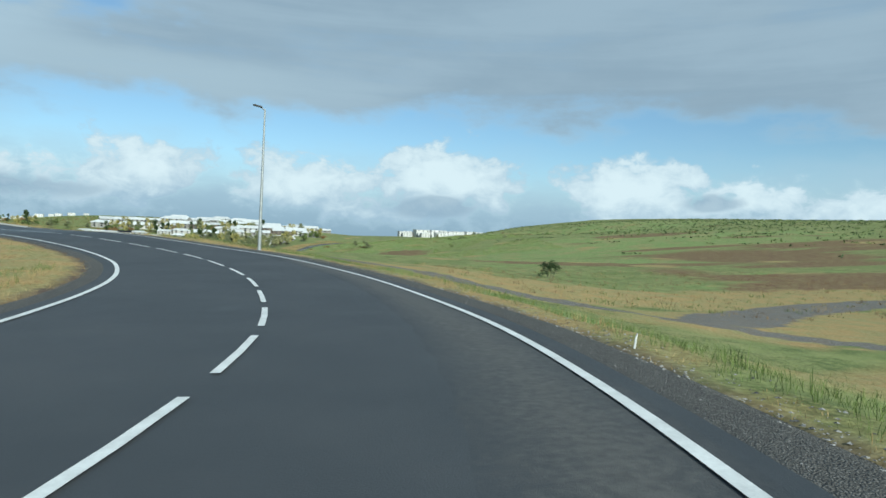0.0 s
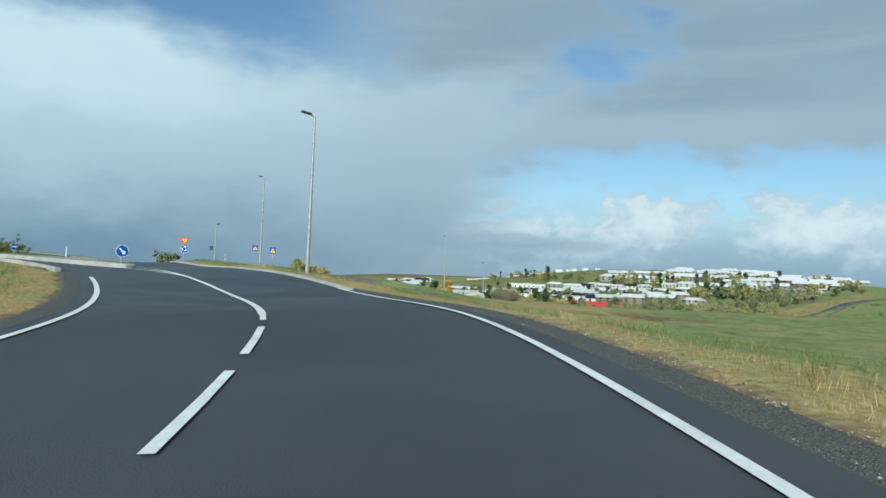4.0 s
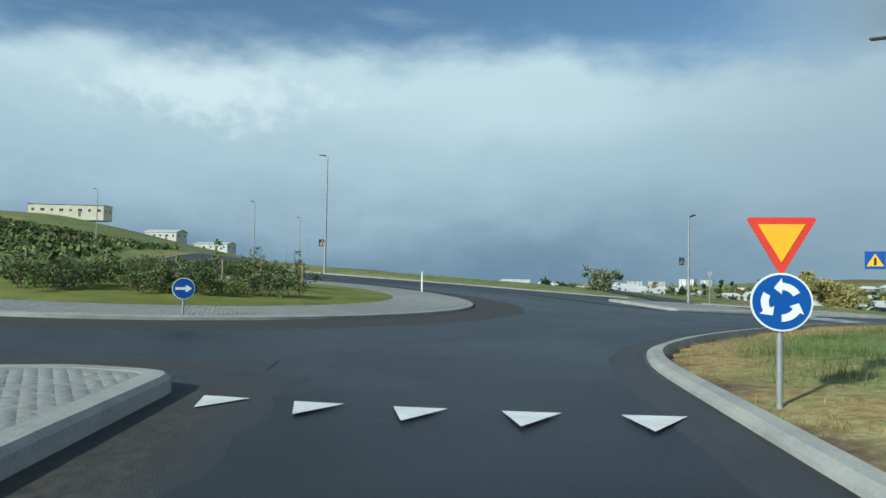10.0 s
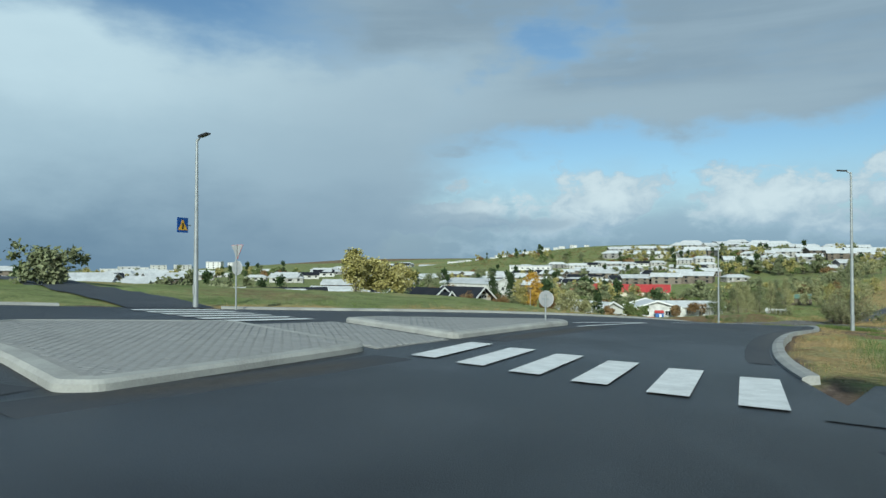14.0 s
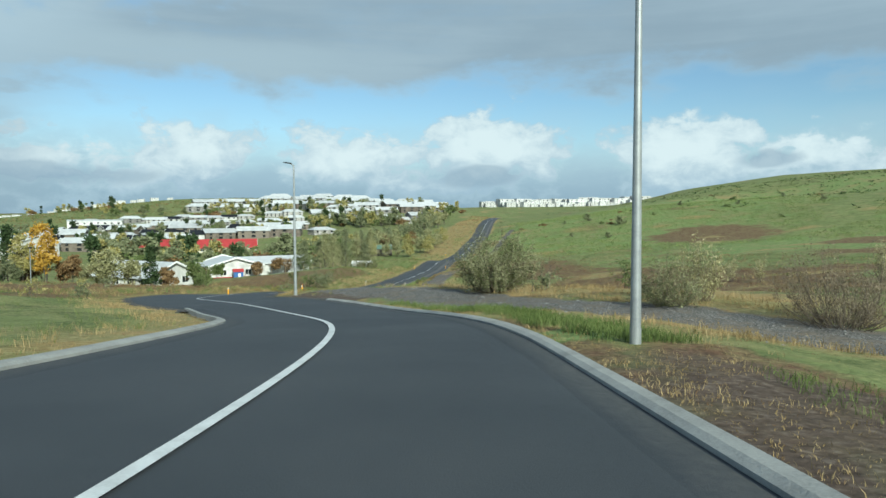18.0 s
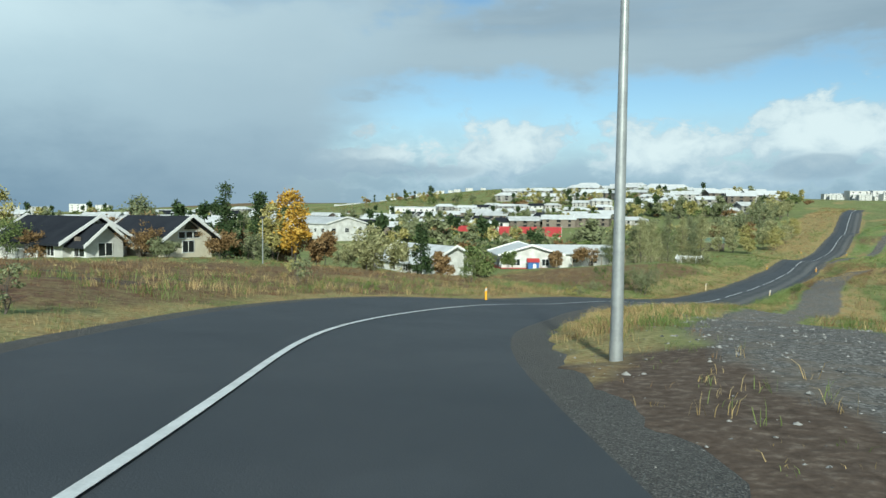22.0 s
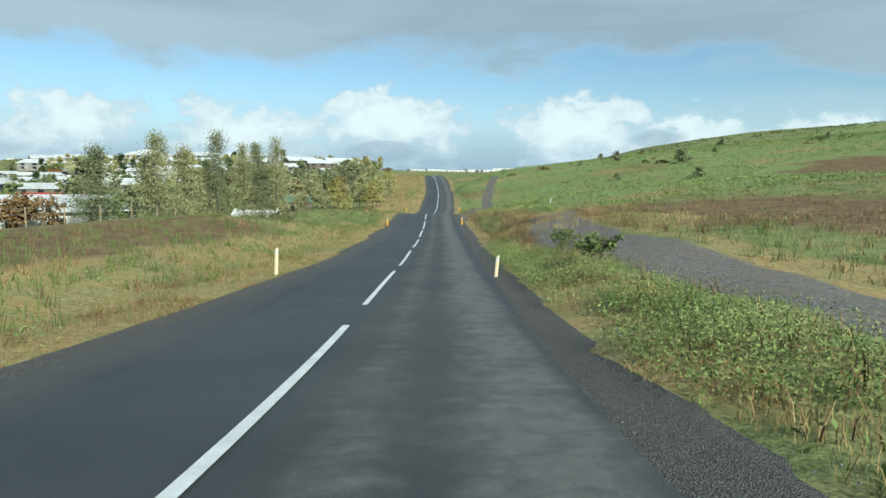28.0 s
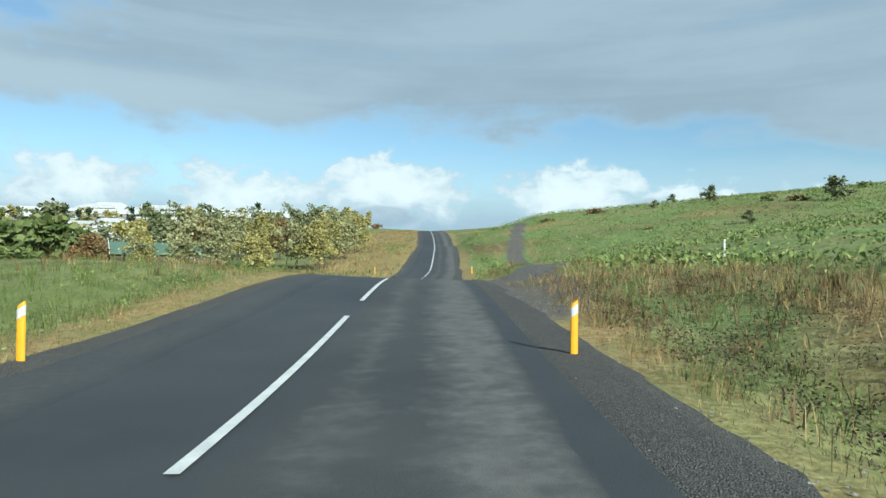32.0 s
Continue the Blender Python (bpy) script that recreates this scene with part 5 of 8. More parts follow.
def yield_sign(x, y, z, turn, centre, tri):
    s = thing("yield_sign", x, y, z, turn, "red and yellow yield triangle above a blue roundabout disc", "road sign")
    sign_post(s, tri + 0.2)
    marks = []
    for k in range(3):
        pts = []
        for a in np.linspace(20, 78, 7):
            pts.append((0.18 * math.cos(radians(a)), 0.18 * math.sin(radians(a))))
        pts += [(0.22 * math.cos(radians(80)), 0.22 * math.sin(radians(80))), (0.145 * math.cos(radians(108)), 0.145 * math.sin(radians(108))), (0.075 * math.cos(radians(80)), 0.075 * math.sin(radians(80)))]
        for a in np.linspace(78, 20, 7):
            pts.append((0.112 * math.cos(radians(a)), 0.112 * math.sin(radians(a))))
        marks.append(turned(pts, 120 * k + 10, 0, centre))
    blue_disc(s, centre, marks)
    h = 0.42
    outer = [(-0.30, tri + 0.185), (-0.28, tri + 0.205), (0.28, tri + 0.205), (0.30, tri + 0.185), (0.02, tri - 0.31), (-0.02, tri - 0.31)]
    p = part("triangle_plate", plate(bmesh.new(), outer, 0.0, 0.012), M_SRED, s, "red triangle border")
    inner = [(-0.205, tri + 0.14), (0.205, tri + 0.14), (0.0, tri - 0.215)]
    part("yellow_face", plate(bmesh.new(), inner, -0.006, 0.004), M_SYELLOW, p, "yellow triangle face")
    back = [(q * 0.97, tri + (w - tri) * 0.97) for q, w in outer]
    part("back", plate(bmesh.new(), back, 0.0135, 0.004), M_SIGNBACK, p)
    return s


def crossing_sign(x, y, z, turn, size=0.56):
    """A square pedestrian-crossing plate fixed beside a lamp column."""
    s = thing("crossing_sign", x, y, z, turn, "blue square crossing sign with a yellow triangle on a lamp column", "road sign", "crossing signs")
    k = size / 2
    p = part("sign_plate", plate(bmesh.new(), [(-k, -k), (k, -k), (k, k), (-k, k)], 0.0, 0.012), M_BLUE, s)
    t = size * 0.42
    part("yellow_triangle", plate(bmesh.new(), [(-t, -t * 0.8), (t, -t * 0.8), (0, t * 0.9)], -0.007), M_SYELLOW, p)
    part("dark_bar", plate(bmesh.new(), [(-0.04, -t * 0.62), (0.04, -t * 0.62), (0.03, t * 0.35), (-0.03, t * 0.35)], -0.013), M_BLACK, p)
    bm = box(bmesh.new(), (k + 0.06, 0.02, 0), (0.18, 0.03, 0.05))
    part("bracket", bm, M_STEEL, s)
    return s


def facing(x, y, ex, ey):
    """The turn with which a sign at x, y faces a point (its face looks along -y)."""
    return math.degrees(math.atan2(ex - x, -(ey - y)))


island_sign = keep_right_sign(-44.42, 54.18, height(np.array(-44.42), np.array(54.18)) + 0.195, facing(-44.42, 54.18, -28, 50), 0.57, -45, "blue disc sign with a white slanting arrow on an island")
island_sign.scale = (1.14, 1.14, 1.14)
yield_sign(-53.87, 63.47, 2.57, facing(-53.8, 63.5, -40, 56), 0.92, 1.50)
keep_right_sign(-66.75, 57.4, height(np.array(-66.75), np.array(57.4)) + 0.1, facing(-64.9, 57.4, -45, 57.6), 0.68, 0, "blue disc sign with a white level arrow on the apron")
crossing_sign(-64.75, 77.8, 4.39, facing(-64.75, 77.8, -45, 58))
crossing_sign(-90.7, 90.3, 5.0, facing(-90.7, 90.3, -80, 92.6))
post_sign = crossing_sign(-67.3, 82.0, ground_z(-67.3, 82.0) + 2.3, facing(-67.3, 82.0, -61, 68), 0.7)
post_sign["label"] = "blue square crossing sign with a yellow triangle on its own post"
part("post", tube(bmesh.new(), (0, 0.05, -2.4), (0, 0.05, 0.4), 0.03, 0.03, 12), M_STEEL, post_sign, smooth=True)
crossing_sign(-102.1, 65.1, 6.0, facing(-102.1, 65.1, -60, 60))
yield_sign(-88.7, 91.2, 1.85, facing(-88.7, 91.2, -90, 130), 1.55, 2.2)
keep_right_sign(-78.0, 94.9, height(np.array(-78.0), np.array(94.9)) + 0.1, facing(-78, 94.9, -76, 130), 0.72, -45, "round island sign seen from its grey back")


def marker_post(x, y, high=0.85, material=None, lean=(0, 0), label="yellow plastic marker post beside the road", z=None):
    z = ground_z(x, y) if z is None else z
    s = thing("marker_post", x, y, z - 0.05, 0, label, "marker post", "marker posts")
    s.rotation_euler = (radians(lean[0]), radians(lean[1]), radians(random.uniform(-25, 25)))
    bm = bmesh.new()
    n = 10
    rings = []
    for zz, k in ((0, 1), (high - 0.05, 0.95), (high, 0.85)):
        rings.append([bm.verts.new((0.06 * k * math.cos(2 * math.pi * i / n), 0.035 * k * math.sin(2 * math.pi * i / n), zz + (0.04 * math.cos(2 * math.pi * i / n) if zz else 0))) for i in range(n)])
    for a, b in zip(rings, rings[1:]):
        for i in range(n):
            bm.faces.new((a[i], a[(i + 1) % n], b[(i + 1) % n], b[i]))
    bm.faces.new(rings[-1])
    part("post", bm, material or M_POST, s, smooth=False)
    bm = bmesh.new()
    band = [[bm.verts.new((0.0625 * k * math.cos(2 * math.pi * i / n), 0.0375 * k * math.sin(2 * math.pi * i / n), zz + 0.04 * math.cos(2 * math.pi * i / n))) for i in range(n)] for zz, k in ((high - 0.19, 0.96), (high - 0.055, 0.96))]
    for i in range(n):
        bm.faces.new((band[0][i], band[0][(i + 1) % n], band[1][(i + 1) % n], band[1][i]))
    part("reflector", bm, M_REFLECT, s, "pale reflective band")
    return s


marker_post(-93.78, 169.0, 0.9)
marker_post(-86.38, 167.9, 0.85)
marker_post(-85.68, 220.8, 0.9, M_CREAM, (0, 2), "faded orange marker post beside the road")
marker_post(-78.78, 219.3, 0.9, M_CREAM, (0, 5), "faded cream marker post leaning beside the road")
marker_post(-70.8, 265.7, 0.82)
marker_post(-78.4, 266.3, 0.85)
marker_post(-69.7, 328.0, 0.85)
marker_post(-60.3, 322.0, 0.85)
marker_post(-53.4, 289.2, 1.0, M_WHITEP, (0, 0), "white marker post on the grassy slope")
stake = marker_post(3.6, 9.1, 0.24, M_WHITEP, (3, 6), "short white stake in the verge")
stake.scale = (0.3, 0.45, 1.0)
marker_post(-82.6, 68.0, 1.1, M_WHITEP, (0, 0), "white bollard on the roundabout apron", height(np.array(-82.6), np.array(68.0)) + 0.1)


# houses
def roof_mesh(w, d, wall_h, rise, over, thick=0.18, hip=0.0):
    """A pitched roof with its ridge along x: two thick slopes, hipped by that much at the ends."""
    bm = bmesh.new()
    x, y = w / 2 + over, d / 2 + over
    drop = rise * over / (d / 2)
    v = []
    for dz in (0, thick):
        v.append([bm.verts.new(c) for c in ((-x, -y, wall_h - drop + dz), (x, -y, wall_h - drop + dz), (x - hip, 0, wall_h + rise + dz), (-x + hip, 0, wall_h + rise + dz), (x, y, wall_h - drop + dz), (-x, y, wall_h - drop + dz))])
    lo, hi = v
    for q, flip in ((hi, False), (lo, True)):
        faces = [(q[0], q[1], q[2], q[3]), (q[3], q[2], q[4], q[5])]
        if hip:
            faces += [(q[1], q[4], q[2]), (q[5], q[0], q[3])]
        for f in faces:
            bm.faces.new(f[::-1] if flip else f)
    loop = [0, 1, 4, 5] if hip else [0, 1, 2, 4, 5, 3]
    for i in range(len(loop)):
        a, b = loop[i], loop[(i + 1) % len(loop)]
        bm.faces.new((lo[a], lo[b], hi[b], hi[a]))
    return bm


def wall_mesh(w, d, h, rise, hip):
    bm = bmesh.new()
    x, y = w / 2, d / 2
    b = [bm.verts.new(c) for c in ((-x, -y, -1.5), (x, -y, -1.5), (x, y, -1.5), (-x, y, -1.5))]
    t = [bm.verts.new(c) for c in ((-x, -y, h), (x, -y, h), (x, y, h), (-x, y, h))]
    bm.faces.new((b[0], b[1], t[1], t[0]))
    bm.faces.new((b[2], b[3], t[3], t[2]))
    if hip:
        bm.faces.new((b[1], b[2], t[2], t[1]))
        bm.faces.new((b[3], b[0], t[0], t[3]))
    else:
        e, f = bm.verts.new((x, 0, h + rise)), bm.verts.new((-x, 0, h + rise))
        bm.faces.new((b[1], b[2], t[2], e, t[1]))
        bm.faces.new((b[3], b[0], t[0], f, t[3]))
    return bm


def window_part(house, x, y, z, w, h, turn, mullions=1):
    """A framed window that looks along its own -y."""
    m = pose(x, y, z, 0, 0, turn)
    bm = box(bmesh.new(), (0, 0, 0), (w + 0.16, 0.08, h + 0.16))
    for i in range(mullions):
        box(bm, ((i + 1) * w / (mullions + 1) - w / 2, -0.035, 0), (0.06, 0.07, h))
    fr = part("window", bm, M_TRIM, house)
    fr.matrix_basis = m
    bm = box(bmesh.new(), (0, -0.03, 0), (w, 0.04, h))
    part("pane", bm, M_GLASS, fr)


def far_window(house, x, y, z, w, h, turn):
    bm = box(bmesh.new(), (0, 0, 0), (w, 0.1, h))
    part("window", bm, M_GLASS, house).matrix_basis = pose(x, y, z, 0, 0, turn)


def house(x, y, turn, w, d, wall_h, rise, wall, roof, label, hip=0.0, far=False, storeys=1, z=None, over=0.5, name="house", trim=True, gable_windows=False, sides=(0, 1), plain=False):
    z = ground_z(x, y) if z is None else z
    h = thing(name, x, y, z, turn, label, "house", "houses of the town")
    part("wall", wall_mesh(w, d, wall_h, rise, hip), wall, h)
    r = part("roof", roof_mesh(w, d, wall_h, rise, over, hip=hip), roof, h)
    if trim and not hip:
        for s in (-1, 1):
            bm = bmesh.new()
            a, e, b = Vector((s * (w / 2 + over + 0.03), -d / 2 - over, wall_h - rise * over / (d / 2) + 0.02)), Vector((s * (w / 2 + over + 0.03), 0, wall_h + rise + 0.06)), Vector((s * (w / 2 + over + 0.03), d / 2 + over, wall_h - rise * over / (d / 2) + 0.02))
            for p, q in ((a, e), (e, b)):
                lo = [bm.verts.new(c) for c in (p, q, q + Vector((0, 0, 0.34)), p + Vector((0, 0, 0.34)))]
                hi = [bm.verts.new(v.co + Vector((s * 0.06, 0, 0))) for v in lo]
                bm.faces.new(lo)
                bm.faces.new(hi)
                for i in range(4):
                    bm.faces.new((lo[i], lo[(i + 1) % 4], hi[(i + 1) % 4], hi[i]))
            bmesh.ops.recalc_face_normals(bm, faces=bm.faces)
            part("fascia", bm, M_TRIM, r, "white fascia board")
    if plain:
        part("door", box(bmesh.new(), (w * 0.18, -d / 2 - 0.01, 0.9), (0.9, 0.08, 1.8)), M_TRIM, h)
        return h
    step = wall_h / storeys
    if far:
        n = max(2, int(w / (4.6 if storeys < 3 else 6.5)))
        for k in range(storeys):
            zc = k * step + step * 0.56
            for i in range(n):
                far_window(h, (i + 0.5) / n * w - w / 2, -d / 2, zc, 1.9 if i % 2 else 1.3, 1.3, 0)
            far_window(h, w / 2, 0, zc, 1.6, 1.2, 90)
        return h
    for k in range(storeys):
        zc = k * step + step * 0.56
        n = max(2, int(w / 3.6))
        for i in range(n):
            px = (i + 0.5) / n * w - w / 2
            for s in sides:
                window_part(h, px, (-1 if s == 0 else 1) * (d / 2 + 0.01), zc, 1.5 if i % 2 else 1.0, 1.15, 0 if s == 0 else 180)
        m = max(1, int(d / 4.5))
        for i in range(m):
            py = (i + 0.5) / m * d - d / 2
            window_part(h, w / 2 + 0.01, py, zc, 1.3, 1.15, 90)
            window_part(h, -w / 2 - 0.01, py, zc, 1.3, 1.15, 270)
    bm = box(bmesh.new(), (w * 0.18, -d / 2 - 0.01, 1.0), (0.95, 0.08, 2.05))
    part("door", bm, M_WALLD, h)
    if gable_windows:
        for px, pz in ((-0.75, wall_h + 0.2), (0.15, wall_h + 0.2), (1.0, wall_h + 0.2)):
            window_part(h, w / 2 + 0.01, px, pz, 0.7, 0.6, 90, 0)
        bm = bmesh.new()
        q = [bm.verts.new((w / 2 + 0.05, py, pz)) for py, pz in ((-0.5, wall_h + 0.75), (1.35, wall_h + 0.75), (0.0, wall_h + 1.75))]
        bm.faces.new(q)
        part("gable_pane", bm, M_GLASS, h)
    return h


# the nearest gabled pair with black roofs, and the long white nursery
house(-136.2, 184.4, -5, 8.8, 5.8, 2.2, 1.9, M_WALLC, M_ROOFD, "cream house with a black roof and white gable", over=0.8, gable_windows=True)
house(-142.5, 178.2, -5, 11, 6.4, 2.0, 2.0, M_WALL, M_ROOFD, "white house with black gabled roof and fascia", over=0.8, gable_windows=True)
house(-136.6, 177.0, -5, 4.0, 3.6, 1.5, 1.5, M_WALL, M_ROOFD, "white porch with black gabled roof and fascia", over=0.6)
house(-126.6, 226.5, -28, 14.5, 9.8, 2.0, 2.2, M_WALL, M_ROOFW, "low white house with pale metal roof and chimney", over=0.7)
nursery = house(-121, 258, -60, 12, 11, 3.2, 1.6, M_WALL, M_ROOFW, "white nursery building with a red base band", over=0.8)
bm = box(bmesh.new(), (0, 0, 0.35), (12.1, 11.1, 0.9))
part("base_band", bm, M_ROOFR, nursery, "red painted base band")
house(-115, 269, 28, 18, 10, 3.0, 1.3, M_WALL, M_ROOFW, "long white nursery wing with pale metal roof", over=0.7)
house(-202, 302, -20, 30, 14, 4.2, 1.8, M_WALL, M_ROOFW, "large white hall with pale grey roof", over=0.4)
house(-92.2, 274.6, -10, 4.2, 2.4, 1.7, 0.45, M_WALL, M_ROOFW, "small white garden shed under the poplars", over=0.2, plain=True, z=-11.35)
house(-186, 384, 15, 20, 10, 2.2, 3.0, M_WALLC, M_ROOFR, "house with a dark red metal roof", over=0.5)
house(-163, 392, 15, 24, 10, 2.2, 3.2, M_WALLC, M_ROOFR, "long house with a dark red metal roof", over=0.5)
house(-282, 516, 20, 30, 11, 7.0, 0.6, M_WALL, M_ROOFW, "long white flat-roofed school block", storeys=2, over=0.2)
house(-94, 338, 20, 10, 6, 2.4, 1.1, M_WALLD, mat("green metal roof", [(0.09, 0.16, 0.12), (0.13, 0.22, 0.17)], 0.5, 0.5, 0.2, 8), "timber barn with a dull green roof", over=0.4)

# prototypes of the town's houses, then copies set along its streets
protos = [house(-150, 570, 20, 19, 9, 4.0, 2.2, M_WALLT, M_ROOFW, "two-storey pale house with pale roof", far=True, storeys=2, over=0.7, sides=(0,)),
          house(-128, 577, 15, 17, 9, 3.9, 2.0, M_WALLT, M_ROOFW, "two-storey grey house with pale roof", far=True, hip=3.5, storeys=2, over=0.6, sides=(0,)),
          house(-108, 584, 12, 15, 8.5, 2.8, 1.9, M_WALLT, M_ROOFW, "single-storey white house with pale roof", far=True, over=0.6, sides=(0,)),
          house(-90, 590, 10, 16, 9, 4.2, 1.9, M_WALLD, M_ROOFW, "dark timber house with pale roof", far=True, storeys=2, over=0.7, sides=(0,)),
          house(-190, 460, 10, 14, 8.5, 2.8, 1.9, M_WALL, M_ROOFD, "white house with black roof", far=True, over=0.5, sides=(0,)),
          house(-175, 466, 10, 15, 9, 2.8, 1.6, M_WALLT, M_ROOFW, "low white house with hipped pale roof", far=True, hip=3.5, over=0.6, sides=(0,))]
flats = house(-1100, 700, 25, 20, 12, 9.0, 0.4, M_WALL, M_ROOFW, "three-storey white block of flats far off", far=True, storeys=3, over=0.15, name="apartment_building", sides=(0,))
dice = random.Random(5)


def street(a, b, n, kinds, jitter=5.0, turn=10, scale=(0.85, 1.15)):
    for i in range(n):
        t = (i + 0.5) / n
        x, y = a[0] + (b[0] - a[0]) * t + dice.uniform(-jitter, jitter), a[1] + (b[1] - a[1]) * t + dice.uniform(-jitter, jitter)
        p = dice.choice(kinds)
        k = dice.uniform(*scale)
        copy_thing(p, pose(x, y, ground_z(x, y), 0, 0, turn + dice.uniform(-25, 25)) @ Matrix.Diagonal((k, k, k, 1)))


P = protos
street((-86, 598), (-58, 592), 2, P[:4], 3)
street((-106, 541), (-76, 548), 3, [P[0], P[2], P[3]], 3)
street((-262, 636), (-150, 655), 10, P[:4] + [P[5]], 5, 15)
street((-275, 668), (-140, 690), 10, P[:3], 6, 15)
street((-215, 696), (-90, 700), 9, P[:3] + [P[5]], 6, 12)
street((-190, 730), (-60, 740), 7, P[:3], 6, 12)
street((-160, 610), (-70, 620), 6, P[:4], 5, 12)
street((-235, 440), (-135, 472), 7, P[2:], 7, 15)
street((-250, 470), (-150, 500), 8, P[2:], 8, 15)
street((-270, 420), (-190, 425), 6, P[2:], 8, 15)
street((-240, 385), (-205, 360), 4, P[2:], 8, 15)
street((-330, 470), (-210, 520), 8, P[2:], 10, 15)
street((-300, 380), (-230, 330), 5, P[2:], 10, 20)
street((-190, 235), (-260, 300), 5, P[2:], 9, 30)
street((-170, 200), (-230, 240), 4, P[2:], 7, 40)
street((-165, 165), (-200, 190), 3, [P[4], P[2], P[5]], 4, 40)
street((-175, 128), (-300, 118), 7, P[2:], 8, 60)
street((-230, 160), (-420, 300), 14, P[2:], 16, 50)
street((-300, 190), (-560, 420), 16, P, 22, 50)
street((-350, 330), (-520, 560), 12, P, 22, 40)
street((-380, 480), (-640, 800), 16, P, 25, 30)
street((-460, 330), (-820, 620), 16, P, 35, 40)
street((-560, 260), (-1000, 560), 16, P, 40, 40, (1.0, 1.5))
street((-640, 900), (-900, 780), 10, P, 30, 40, (1.0, 1.5))
street((-477, 794), (-366, 850), 14, [flats], 4, 30, (0.26, 0.48))
street((-520, 770), (-485, 790), 5, [flats], 4, 30, (0.3, 0.45))
street((-250, 532), (-120, 562), 14, P, 7, 12, (0.6, 0.85))
street((-310, 560), (-180, 592), 14, P, 7, 15, (0.6, 0.85))
for x, y, turn, k in ((-171, 141, 50, 0.95), (-163, 148, 62, 0.95), (-153, 153, 40, 0.85)):
    copy_thing(P[5], pose(x, y, ground_z(x, y), 0, 0, turn) @ Matrix.Diagonal((k, k, k, 1)))
# white blocks of the far quarter on the skyline
street((45, 1560), (410, 1500), 40, [flats], 14, 10, (0.8, 2.0))
street((60, 1520), (360, 1480), 26, [flats], 16, 10, (0.5, 1.1))
street((-1250, 1000), (-900, 300), 16, [flats], 60, 50, (1.0, 1.6))

# the long pale building and the stepped one on the hill over the roundabout
h1 = house(-362, -9, 78, 30, 9, 4.6, 0.3, M_WALLC, M_ROOFD, "long pale flat-roofed building on the hill", over=0.1, name="long_building")
house(-409, 24, 60, 18, 9, 4.0, 1.2, M_WALL, M_ROOFW, "white building with dark balconies on the slope", over=0.4, name="slope_building")
house(-430, 47, 60, 20, 9, 4.0, 1.0, M_WALL, M_ROOFW, "white building with dark balconies on the slope", over=0.4, name="slope_building")


# trees and shrubs
def quads(name, verts, material, parent=None, label=""):
    """A mesh of loose quads from an array of shape (n, 4, 3)."""
    n = len(verts)
    me = bpy.data.meshes.new(name)
    me.vertices.add(4 * n)
    me.vertices.foreach_set("co", np.ascontiguousarray(verts, np.float32).ravel())
    me.loops.add(4 * n)
    me.loops.foreach_set("vertex_index", np.arange(4 * n, dtype=np.int32))
    me.polygons.add(n)
    me.polygons.foreach_set("loop_start", np.arange(0, 4 * n, 4, dtype=np.int32))
    me.update(calc_edges=True)
    me.materials.append(material)
    ob = new(name, me)
    if parent is not None:
        ob.parent = parent
    if label:
        ob["label"] = label
    return ob


def leaf_quads(rng, at, size, droop=0.0, slim=0.55):
    """One bent leaf at each place, turned at random."""
    n = len(at)
    d = rng.normal(size=(n, 3))
    d[:, 2] = d[:, 2] * 0.7 - droop
    d /= np.linalg.norm(d, axis=1)[:, None]
    u = np.cross(d, rng.normal(size=(n, 3)))
    u /= np.linalg.norm(u, axis=1)[:, None] + 1e-9
    s = (size * rng.uniform(0.6, 1.3, n))[:, None]
    return np.stack([at - u * s * slim * 0.25, at + d * s * 0.5 - u * s * slim * 0.5, at + d * s, at + d * s * 0.5 + u * s * slim * 0.5], 1)


